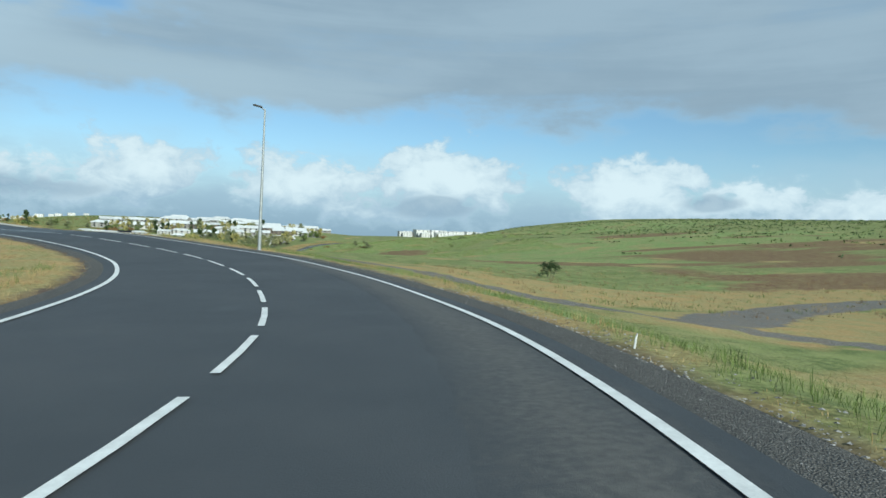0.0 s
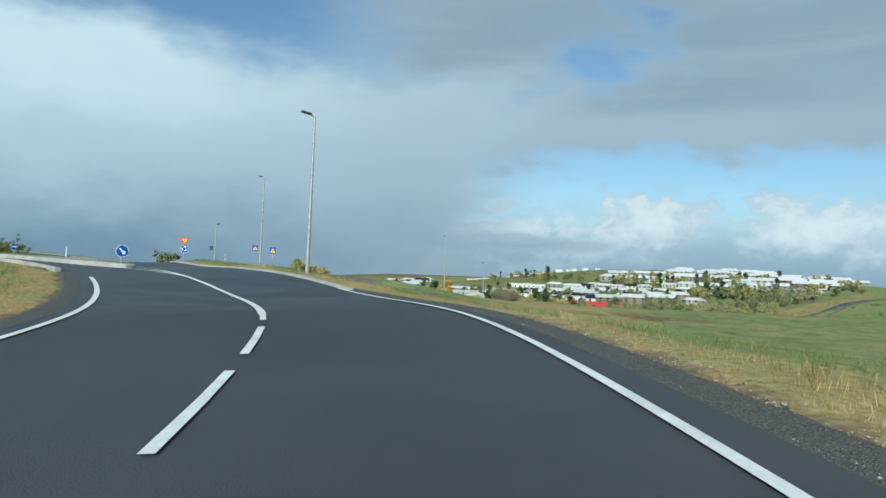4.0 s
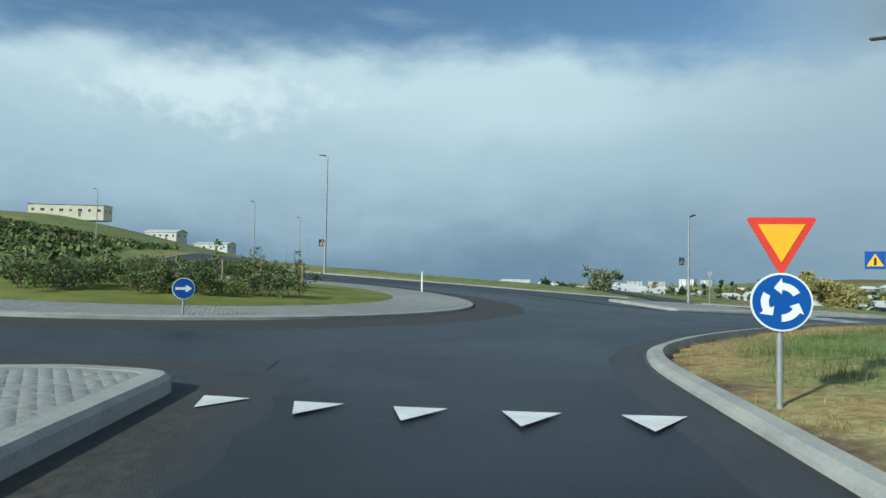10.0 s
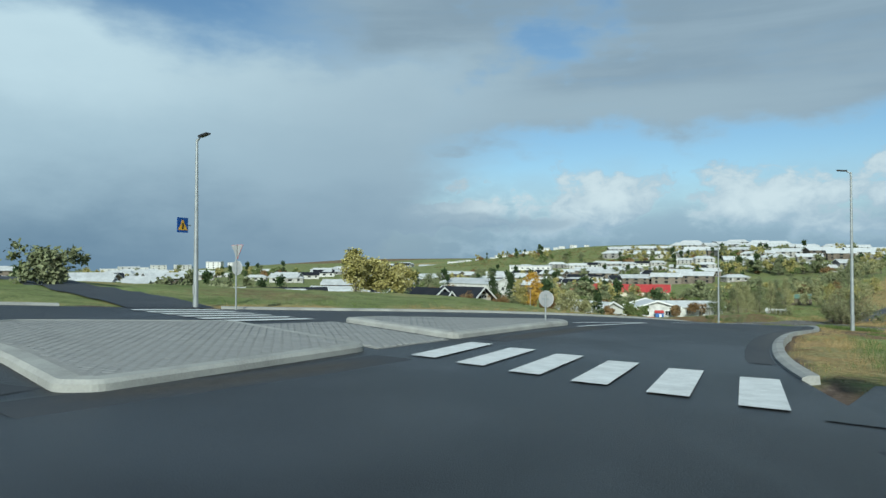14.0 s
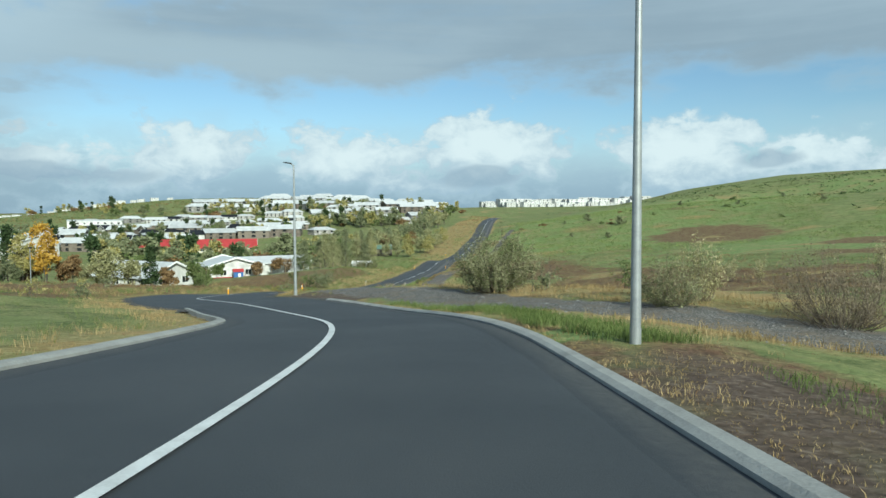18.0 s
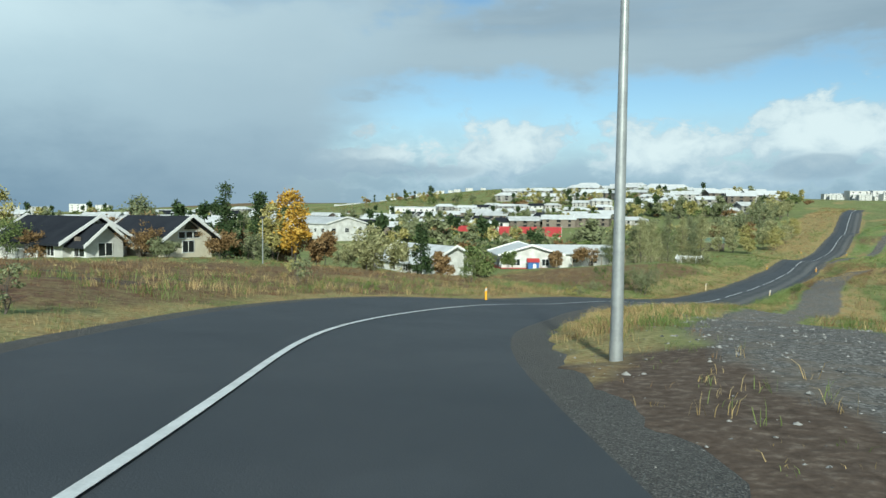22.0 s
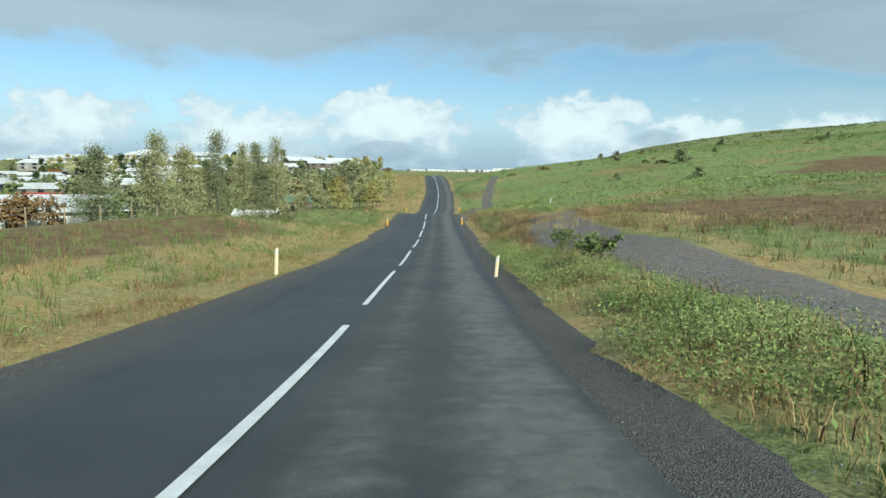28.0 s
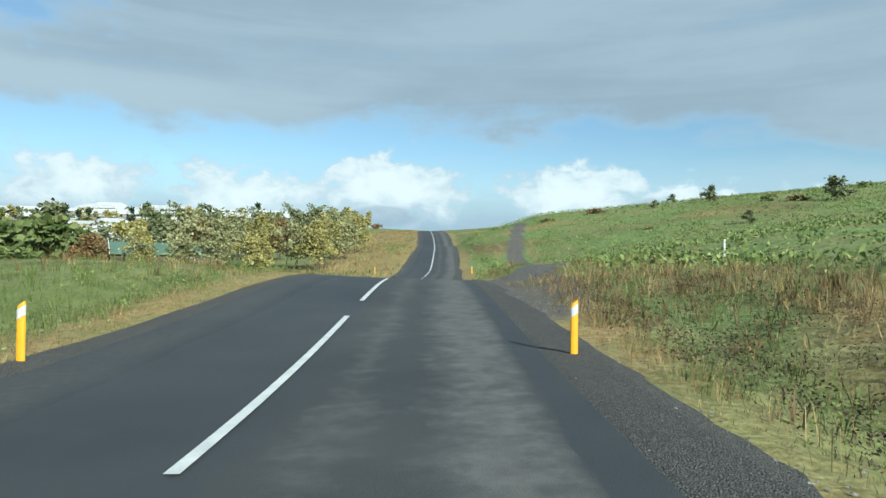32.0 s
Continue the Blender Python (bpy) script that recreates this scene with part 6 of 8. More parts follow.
def plant(kind, x, y, high, wide, leaves, colour, size, seed, label, name="tree", stems=1, z=None, lean=0.0, category="tree", sparse=0.0):
    """A trunk with limbs and a crown of single leaves. kind: poplar, round, bush or spruce."""
    rng = np.random.RandomState(seed)
    t = thing(name, x, y, ground_z(x, y) if z is None else z, rng.uniform(0, 360), label, category, "trees and shrubs")
    bm = bmesh.new()
    tips, limb_r = [], []
    for k in range(stems):
        a = rng.uniform(0, 6.28)
        spread = wide * (0.28 if stems > 1 else 0.03)
        foot = Vector((0.12 * wide * math.cos(a) * (stems > 1), 0.12 * wide * math.sin(a) * (stems > 1), -0.15))
        top = Vector((spread * math.cos(a) + lean * high, spread * math.sin(a), high * (rng.uniform(0.6, 0.9) if stems > 1 else 0.95)))
        r = 0.012 * high / (stems ** 0.5) + 0.012
        prev, n, spine = foot, 5, [foot]
        for i in range(1, n + 1):
            p = foot.lerp(top, i / n) + Vector(rng.normal(size=3) * 0.03 * wide)
            tube(bm, prev, p, r * (1 - 0.85 * (i - 1) / n), r * (1 - 0.85 * i / n), 6, False)
            prev = p
            spine.append(p)
        limbs = 9 if stems == 1 else 4
        for i in range(limbs):
            u = rng.uniform(0.12 if kind == "poplar" else 0.3, 0.95)
            q = u * n
            p = spine[int(q)].lerp(spine[min(int(q) + 1, n)], q - int(q))
            b = rng.uniform(0, 6.28)
            reach = wide * 0.55 * (1 - 0.85 * u if kind in ("poplar", "spruce") else 0.75) * rng.uniform(0.6, 1.0)
            rise = reach * (1.3 if kind == "poplar" else 0.5 if kind != "spruce" else -0.15)
            q = p + Vector((reach * math.cos(b), reach * math.sin(b), rise))
            limb_r.append(r * 0.4 * (1 - 0.5 * u))
            if kind != "poplar":
                tube(bm, p, q, limb_r[-1], r * 0.1, 5, False)
            tips.append((np.array(p), np.array(q)))
    trunk = part("trunk", bm, M_BARK, t, smooth=True)
    for (p, q), r in zip(tips, limb_r):
        if kind == "poplar":
            part("limb", tube(bmesh.new(), p, q, r, r * 0.25, 5, False), M_BARK, trunk, smooth=True)
    # clumps of leaves round the limbs and through the crown's body
    c = max(10, leaves // (30 if kind == "bush" else 45))
    if kind == "spruce":
        u = rng.uniform(0.05, 1, c) ** 1.3
        rad = wide * 0.5 * (1 - u) * rng.uniform(0.5, 1.05, c)
        zz = high * (0.06 + 0.94 * u)
    elif kind == "poplar":
        u = rng.uniform(0.0, 1, c)
        rad = wide * 0.62 * np.clip(u * 6, 0.3, 1) * (1.02 - u) ** 1.05 * rng.uniform(0.1, 1.05, c)
        zz = high * (0.06 + 0.94 * u)
    elif kind == "bush":
        # uneven lobes on the ends of the stems
        n = max(6, stems + 4)
        la, lr, lz = rng.uniform(0, 6.28, n), wide * 0.34 * np.sqrt(rng.uniform(0.02, 1, n)), high * rng.uniform(0.22, 0.80, n)
        size_l = wide * rng.uniform(0.13, 0.24, n)
        k = rng.choice(n, c, p=size_l / size_l.sum())
        way = rng.normal(size=(c, 3))
        way /= np.linalg.norm(way, axis=1)[:, None]
        way *= (size_l[k] * rng.uniform(0.45, 1.0, c))[:, None]
        px, py = lr[k] * np.cos(la[k]) + way[:, 0], lr[k] * np.sin(la[k]) + way[:, 1]
        rad, zz = np.hypot(px, py), np.clip(lz[k] + way[:, 2] * 1.15 * min(1.0, high / wide), 0.06 * high, high)
    else:
        u = rng.uniform(0, 1, c)
        rad = wide * 0.5 * np.sqrt(rng.uniform(0.05, 1, c)) * np.sqrt(np.clip(1 - (2 * u - 0.95) ** 2, 0.06, 1))
        zz = high * (0.22 + 0.78 * u)
    a = rng.uniform(0, 6.28, c) if kind != "bush" else np.arctan2(py, px)
    mids = np.c_[rad * np.cos(a) + lean * zz, rad * np.sin(a), zz]
    k = min(len(tips), c // (8 if kind == "bush" else 2))
    for i in range(k):
        p, q = tips[rng.randint(len(tips))]
        mids[i] = p + (q - p) * rng.uniform(0.5, 1.05)
    per = leaves // c
    spread = wide * {"poplar": 0.07, "bush": 0.038}.get(kind, 0.085)
    at = (mids[:, None] + rng.normal(size=(c, per, 3)) * spread * np.array((1, 1, 0.8))).reshape(-1, 3)
    at[:, 2] = np.maximum(at[:, 2], 0.05)
    quads("crown", leaf_quads(rng, at, size, 0.15), LEAVES[colour], t)
    return t


def willow(x, y, high, wide, shoots, leaves, colour, size, seed, label, bare=0.25, upright=0.0):
    """A willow bush: many arching shoots from one foot, with side twigs and leaves along them."""
    rng = np.random.RandomState(seed)
    t = thing("willow_bush", x, y, ground_z(x, y) - 0.05, rng.uniform(0, 360), label, "bush", "trees and shrubs")
    bm = bmesh.new()
    runs = []
    lump = rng.uniform(0.72, 1.08, 9)
    for k in range(shoots):
        a = rng.uniform(0, 6.28)
        out = math.sqrt(rng.uniform(0.0, 1.0)) * (1 - upright * 0.5)
        reach = lump[int(a / 6.29 * 9)] * rng.uniform(0.8, 1.0)
        end = np.array((0.5 * wide * out * math.cos(a), 0.5 * wide * out * math.sin(a), high * math.sqrt(max(0.06, 1 - 0.74 * out * out)))) * reach
        foot = np.array((0.10 * wide * math.cos(a) * rng.rand(), 0.10 * wide * math.sin(a) * rng.rand(), -0.1))
        bow = np.array((0.10 * wide * out * math.cos(a), 0.10 * wide * out * math.sin(a), -0.06 * high))
        line = [foot + (end - foot) * u + bow * 4 * u * (1 - u) + rng.normal(size=3) * 0.02 * wide * u for u in np.linspace(0, 1, 5)]
        r = 0.0035 * high + 0.002
        for i in range(4):
            tube(bm, line[i], line[i + 1], r * (1 - 0.22 * i), r * (1 - 0.22 * (i + 1)), 3, False)
            runs.append((line[i], line[i + 1], i / 4))
        for j in range(4):
            u = rng.uniform(0.3, 0.95) * 4
            p = line[int(u)] + (line[int(u) + 1] - line[int(u)]) * (u - int(u))
            way = rng.normal(size=3) + np.array((math.cos(a) * out, math.sin(a) * out, 0.9))
            q = p + way / np.linalg.norm(way) * 0.17 * high * rng.uniform(0.5, 1.0)
            q[2] = max(q[2], 0.08)
            tube(bm, p, q, r * 0.4, r * 0.15, 3, False)
            runs.append((p, q, max(0.35, u / 4)))
    part("stem", bm, M_TWIG, t)
    keep = [q for q in runs if q[2] >= bare]
    a, b = np.array([q[0] for q in keep]), np.array([q[1] for q in keep])
    k = rng.randint(0, len(keep), leaves)
    at = a[k] + (b[k] - a[k]) * rng.uniform(0, 1.08, leaves)[:, None] + rng.normal(size=(leaves, 3)) * 0.018 * high
    at[:, 2] = np.maximum(at[:, 2], 0.04)
    quads("crown", leaf_quads(rng, at, size, 0.1, 0.42), LEAVES[colour], t)
    return t


# shrubs and trees that stand alone near the road
willow(-71.0, 133.3, 3.1, 4.0, 160, 27000, "willow", 0.075, 11, "grey-green willow bush beside the gravel track", 0.25)
willow(-66.0, 125.6, 1.9, 3.0, 90, 9000, "willow", 0.06, 12, "low dull willow shrub beside the gravel track", 0.0)
willow(-64.6, 127.0, 2.6, 2.2, 60, 5200, "straw", 0.075, 35, "pale willow shrub with yellowing leaves", 0.25, 0.4)
willow(-62.4, 122.6, 2.7, 4.1, 150, 13000, "twig", 0.05, 31, "twiggy brown willow shrub beside the gravel track", 0.25)
willow(-46.9, 163.4, 2.6, 1.5, 26, 1500, "straw", 0.10, 36, "thin yellowing willow shrub on the heath", 0.3, 0.6)
willow(-45.4, 161.4, 2.9, 1.2, 22, 1300, "straw", 0.10, 37, "thin yellowing willow shrub on the heath", 0.3, 0.6)
willow(-42.2, 150.4, 3.6, 1.6, 30, 1700, "straw", 0.10, 38, "tall thin willow shrub with yellow leaves", 0.3, 0.6)
willow(-91.4, 271.2, 3.0, 5.0, 90, 9000, "willow", 0.12, 39, "grey-green willow shrub in front of the shed", 0.0)
willow(-89.2, 272.0, 2.6, 3.4, 60, 5000, "willow", 0.12, 40, "low willow shrub beside the shed", 0.0)
plant("bush", -94.2, 143.2, 1.25, 1.5, 1100, "grey", 0.08, 32, "small grey willow shrub on the brown heath", "willow_bush", 7, category="bush")
plant("bush", -97.2, 143.4, 1.1, 1.6, 500, "yellow", 0.08, 33, "thin yellowing willow shrub on the heath", "willow_bush", 7, category="bush")
plant("bush", -103.4, 189.0, 2.6, 2.8, 2600, "green", 0.10, 34, "dark green birch shrub on the open heath", "birch", 4, category="bush")
plant("bush", -64.3, 135.8, 1.6, 2.2, 900, "green", 0.10, 14, "low green shrub on the heath", "shrub", 6, category="bush")
plant("bush", -69.0, 133.6, 1.6, 1.8, 700, "grey", 0.10, 15, "low grey willow shrub beside the track", "shrub", 6, category="bush")
plant("bush", 19.8, 77.5, 2.2, 3.0, 2200, "fir", 0.14, 16, "dark round bush in open grassland", "bush", 7, category="bush")
plant("bush", -91.4, 207.5, 3.4, 4.0, 6500, "grey", 0.11, 17, "grey-green willow bush below the road bank", "willow_bush", 9, category="bush")
plant("bush", -93.8, 209.5, 2.2, 3.0, 1600, "green", 0.12, 18, "green shrub below the road bank", "shrub", 7, category="bush")
plant("bush", -93.3, 188.6, 1.2, 1.1, 700, "grey", 0.10, 19, "small upright willow shrub on the heath", "shrub", 6, category="bush")
plant("bush", -92.8, 184.0, 0.8, 1.0, 500, "yellow", 0.10, 20, "small yellow willow shrub by the roadside", "shrub", 5, category="bush")
plant("bush", -98.0, 218.0, 1.6, 2.4, 900, "green", 0.12, 21, "low green shrub in rough grass", "shrub", 6, category="bush")
plant("bush", -95.5, 204.0, 1.0, 2.0, 700, "grey", 0.10, 22, "low grey shrub in rough grass", "shrub", 6, category="bush")
plant("bush", -104, 166, 1.3, 1.6, 600, "grey", 0.12, 23, "small grey shrub on the brown heath", "shrub", 5, category="bush")
plant("bush", -110, 173, 1.5, 2.0, 600, "yellow", 0.12, 24, "small yellow shrub on the brown heath", "shrub", 5, category="bush")
GARDEN = [(-143.6, 174.2, 4.0, 6.5, "green", "dense green garden bush beside the black-roofed house"), (-140.9, 174.8, 2.6, 3.6, "rust", "low brownish garden bush beside the black-roofed house"),
          (-133.0, 179.8, 3.1, 4.6, "rust", "brownish bush in front of the cream house"), (-130.4, 179.6, 1.8, 3.2, "grey", "low grey-green bush in front of the cream house"),
          (-128.8, 185.7, 3.0, 4.2, "rust", "brown autumn bush at the garden's edge"), (-128.1, 189.1, 3.3, 3.6, "grey", "grey-green bush beside the orange tree"),
          (-127.1, 205.0, 3.6, 4.4, "pale", "pale green willow bush below the houses"), (-125.5, 208.4, 3.0, 4.4, "yellow", "yellowing willow bush below the houses")]
for i, (x, y, h, w, c, text) in enumerate(GARDEN):
    plant("bush", x, y, h, w, 3000, c, 0.2, 700 + i, text, "bush", 8, category="bush")
plant("bush", -76.4, 217.0, 0.9, 1.4, 900, "green", 0.13, 25, "leafy green plants by the marker post", "shrub", 6, category="bush")
plant("bush", -75.5, 222.0, 0.9, 1.5, 1800, "green", 0.07, 26, "green leafy plants beside the road ditch", "shrub", 6, category="bush")
# poplars by the shed
for i, (x, y, h, w) in enumerate(((-100, 264.8, 8.9, 3.0), (-102.2, 270, 7.8, 2.8), (-98.8, 270.5, 8.6, 2.9), (-96.3, 274.8, 10.2, 3.1), (-94.0, 278, 9.0, 2.5), (-92.8, 281, 8.8, 2.3), (-90.4, 279.5, 9.2, 2.8), (-104.5, 262, 7.4, 3.0), (-97.6, 276.5, 6.2, 2.6), (-92.0, 278.6, 6.0, 2.6))):
    plant("poplar", x, y, h, w * 1.95, 8000, ("pale", "grey", "pale", "grey")[i % 4], 0.17, 40 + i, "tall slender poplar with thinning autumn leaves", "poplar")
# along the golden slope farther up the road
for i, (x, y, h, w, c) in enumerate(((-83, 343, 6.5, 4, "yellow"), (-79, 339, 5.5, 3.6, "pale"), (-75.5, 335, 6.2, 4.4, "yellow"), (-88, 346, 6, 3.5, "pale"), (-92, 352, 6.5, 3.5, "rust"), (-72.5, 352, 5.5, 4.5, "pale"), (-70, 366, 6, 5, "yellow"), (-76, 370, 6, 4, "pale"), (-82, 360, 6, 4, "rust"))):
    plant("round", x, y, h, w, 2200, c, 0.36, 60 + i, "broad young birch turning yellow on the slope", "birch", 3)
for i, (x, y, h, w, c) in enumerate(((-82, 327, 4.2, 3.4, "yellow"), (-86, 329, 4.8, 3.2, "pale"), (-90, 331, 4.4, 3.6, "pale"), (-95, 333, 5.0, 3.4, "yellow"), (-99, 331, 4.6, 3.6, "rust"))):
    plant("round", x, y, h, w, 1800, c, 0.32, 85 + i, "young birch in front of the barn", "birch", 3)
# trees at the edge of the town
EDGE_TREES = [("bush", -142, 186, 5.2, 7.5, "rust"), ("round", -124.8, 191.4, 7.6, 3.2, "gold"), ("spruce", -133, 190.5, 8.0, 3.8, "fir"), ("spruce", -130.4, 193, 7.6, 3.6, "fir"), ("round", -128, 192.5, 6.3, 3.0, "yellow"),
              ("bush", -134, 193, 4.6, 6, "rust"), ("bush", -123.5, 194.6, 3.8, 4.2, "rust"), ("round", -122, 203, 5.2, 4.2, "pale"), ("bush", -119.5, 205.5, 4.2, 4.8, "pale"), ("spruce", -118.2, 208.5, 6.4, 3.0, "fir"),
              ("bush", -116.8, 211, 3.2, 3.4, "rust"), ("bush", -112, 213, 4.2, 4.8, "green"), ("bush", -113.5, 216, 3.4, 3.6, "rust"), ("bush", -130, 198, 4.4, 5.5, "rust"), ("bush", -110, 262, 4.4, 5.5, "rust"), ("bush", -106, 268, 4.2, 4.6, "green"),
              ("bush", -138, 189, 4.0, 4.0, "rust"), ("round", -152, 195, 8, 4.5, "grey"), ("round", -113, 252, 3.2, 2.2, "rust"), ("bush", -118, 240, 3.4, 3.0, "green"), ("round", -160, 182, 8.5, 4.0, "yellow")]
for i, (k, x, y, h, w, c) in enumerate(EDGE_TREES):
    plant(k, x, y, h, w, 3000, c, 0.34, 100 + i, {"gold": "round tree in bright orange autumn leaf", "fir": "dark green spruce at the town's edge", "rust": "brownish autumn bush in front of the houses"}.get(c, "grey-green willow at the town's edge"),
          {"spruce": "spruce", "bush": "bush"}.get(k, "tree"), 1 if k == "spruce" else 4, category="bush" if k == "bush" else "tree")
# trees beyond the roundabout
for i, (k, x, y, h, w, c) in enumerate((("round", -109.8, 122, 3.9, 2.2, "yellow"), ("round", -109.5, 125, 3.2, 2.8, "yellow"), ("round", -108.2, 127, 2.9, 2.6, "yellow"), ("bush", -164, 100, 1.8, 3.2, "rust"),
                                        ("bush", -107.2, 93.6, 2.1, 3.6, "grey"), ("bush", -150, 112, 2.6, 4, "fir"))):
    plant(k, x, y, h, w, 3200, c, 0.28, 140 + i, "yellowing aspen below the roundabout" if c in ("yellow", "gold") else "grey-green bush on the plateau's edge", "aspen" if c in ("yellow", "gold") else "bush", 4, category="tree" if c in ("yellow", "gold") else "bush")

# the town's other trees are copies of a few
proto_trees = [plant("round", -150, 300, 7, 5, 560, "grey", 0.8, 200, "grey-green leafy garden tree", "tree", 2), plant("round", -158, 310, 6, 5, 560, "green", 0.8, 201, "green leafy garden tree", "tree", 2),
               plant("round", -166, 320, 6.5, 4.6, 560, "yellow", 0.8, 202, "yellowing leafy garden tree", "tree", 2), plant("spruce", -160, 330, 8, 4, 560, "fir", 0.8, 203, "dark green garden spruce", "spruce", 1), plant("bush", -170, 330, 4, 6, 560, "rust", 0.8, 204, "brown autumn thicket bush", "bush", 3, category="bush")]
slim = [plant("round", -96, 341, 7.5, 4.0, 700, "grey", 0.55, 205, "slender grey-green birch below the slope", "birch", 2), plant("round", -91, 347, 7.0, 3.6, 700, "pale", 0.55, 206, "slender pale birch below the slope", "birch", 2)]
dice = random.Random(9)


def grove(a, b, n, wide, kinds, scale=(0.7, 1.3)):
    for i in range(n):
        t = dice.random()
        x, y = a[0] + (b[0] - a[0]) * t + dice.uniform(-wide, wide), a[1] + (b[1] - a[1]) * t + dice.uniform(-wide, wide)
        k = dice.uniform(*scale)
        copy_thing(dice.choice(kinds), pose(x, y, ground_z(x, y) - 0.1, 0, 0, dice.uniform(0, 360)) @ Matrix.Diagonal((k, k, k, 1)))


T = proto_trees
grove((-150, 235), (-130, 290), 22, 9, T)
grove((-160, 300), (-150, 360), 22, 16, T)
grove((-125, 292), (-105, 320), 26, 9, T[:2] + [T[4]], (0.8, 1.5))
grove((-120, 330), (-100, 380), 26, 12, T[:3] + [T[4]])
grove((-95, 348), (-69, 470), 44, 5, slim, (0.8, 1.25))
grove((-112, 305), (-98, 345), 16, 6, slim + [T[4]], (0.7, 1.1))
grove((-150, 520), (-80, 520), 40, 18, T + slim, (0.9, 1.7))
grove((-240, 480), (-130, 520), 44, 24, T)
grove((-260, 600), (-120, 622), 44, 14, T, (0.9, 1.6))
grove((-260, 655), (-80, 668), 22, 10, T[:3])
grove((-210, 380), (-300, 500), 44, 30, T)
grove((-175, 215), (-260, 330), 34, 18, T)
grove((-170, 145), (-330, 160), 24, 14, T)
grove((-260, 170), (-480, 330), 30, 30, T)
grove((-420, 360), (-700, 640), 30, 50, T, (1.0, 1.8))
grove((-300, 620), (-420, 720), 26, 25, T, (0.9, 1.5))
grove((-185, 150), (-250, 235), 22, 14, T, (0.8, 1.2))
grove((-70, 600), (-50, 570), 6, 8, T, (0.8, 1.4))
# bushes dotted over the eastern slope
HILL_BUSHES = [(-39, 361, 0.6), (-31, 361, 1.0), (-24, 354, 0.45), (-16, 352, 0.9), (-13, 342, 0.5), (-10.5, 339, 0.9), (-9, 334, 1.1), (-8, 347, 0.5), (-34, 336, 0.5), (-20, 308, 0.7), (-12, 371, 0.6), (81, 369, 0.9), (87, 457, 1.2), (108, 446, 1.2), (60, 330, 0.7), (30, 300, 0.6), (-45, 372, 0.5), (5, 380, 0.8), (40, 350, 0.6)]
dots = random.Random(31)
HILL_BUSHES += [(dots.uniform(-30, 150), dots.uniform(300, 520), dots.uniform(0.35, 0.8)) for i in range(20)]
for x, y, k in HILL_BUSHES:
    copy_thing(dice.choice([T[1], T[0], T[4]]), pose(x, y, ground_z(x, y) - 1.1 * k, 0, 0, dice.uniform(0, 360)) @ Matrix.Diagonal((0.62 * k, 0.62 * k, 0.55 * k, 1)))


# growth too fine to count: grass on the verges, herbs on the slope, shrubs on the roundabout
def blades(rng, x, y, z, high, per, spread, width=0.005, lean=1.05):
    """Bent, drooping grass blades in tufts: two quads each, as arrays of quads."""
    n = len(x)
    bx = np.repeat(x, per) + rng.normal(size=n * per) * spread
    by = np.repeat(y, per) + rng.normal(size=n * per) * spread
    bz = np.repeat(z, per)
    h = np.repeat(high, per) * rng.uniform(0.45, 1.25, n * per)
    a = rng.uniform(0, 2 * np.pi, n * per)
    l = rng.uniform(0.15, 1.0, n * per) * lean * h
    dx, dy = np.cos(a), np.sin(a)
    b = rng.uniform(0, 2 * np.pi, n * per)
    w = width * rng.uniform(0.6, 1.4, n * per)
    base = np.stack([bx, by, bz - 0.03], 1)
    mid = base + np.stack([dx * l * 0.35, dy * l * 0.35, h * 0.66], 1)
    tip = base + np.stack([dx * l, dy * l, h * rng.uniform(0.8, 1.0, n * per)], 1)
    u = np.stack([np.cos(b), np.sin(b), 0 * dx], 1) * w[:, None]
    low = np.stack([base - u, base + u, mid + u * 0.8, mid - u * 0.8], 1)
    top = np.stack([mid - u * 0.8, mid + u * 0.8, tip + u * 0.08, tip - u * 0.08], 1)
    return np.concatenate([low, top])


def scatter(rng, n, box_xy):
    x0, y0, x1, y1 = box_xy
    return rng.uniform(x0, x1, n), rng.uniform(y0, y1, n)


def near_path(x, y):
    """Distance from the two driven carriageways' centre lines."""
    both = np.vstack([CENTRE_A, [(-60, 60)], CENTRE_B])
    out = np.full(x.shape, 1e9)
    for p in both[::2]:
        out = np.minimum(out, np.hypot(x - p[0], y - p[1]))
    return out


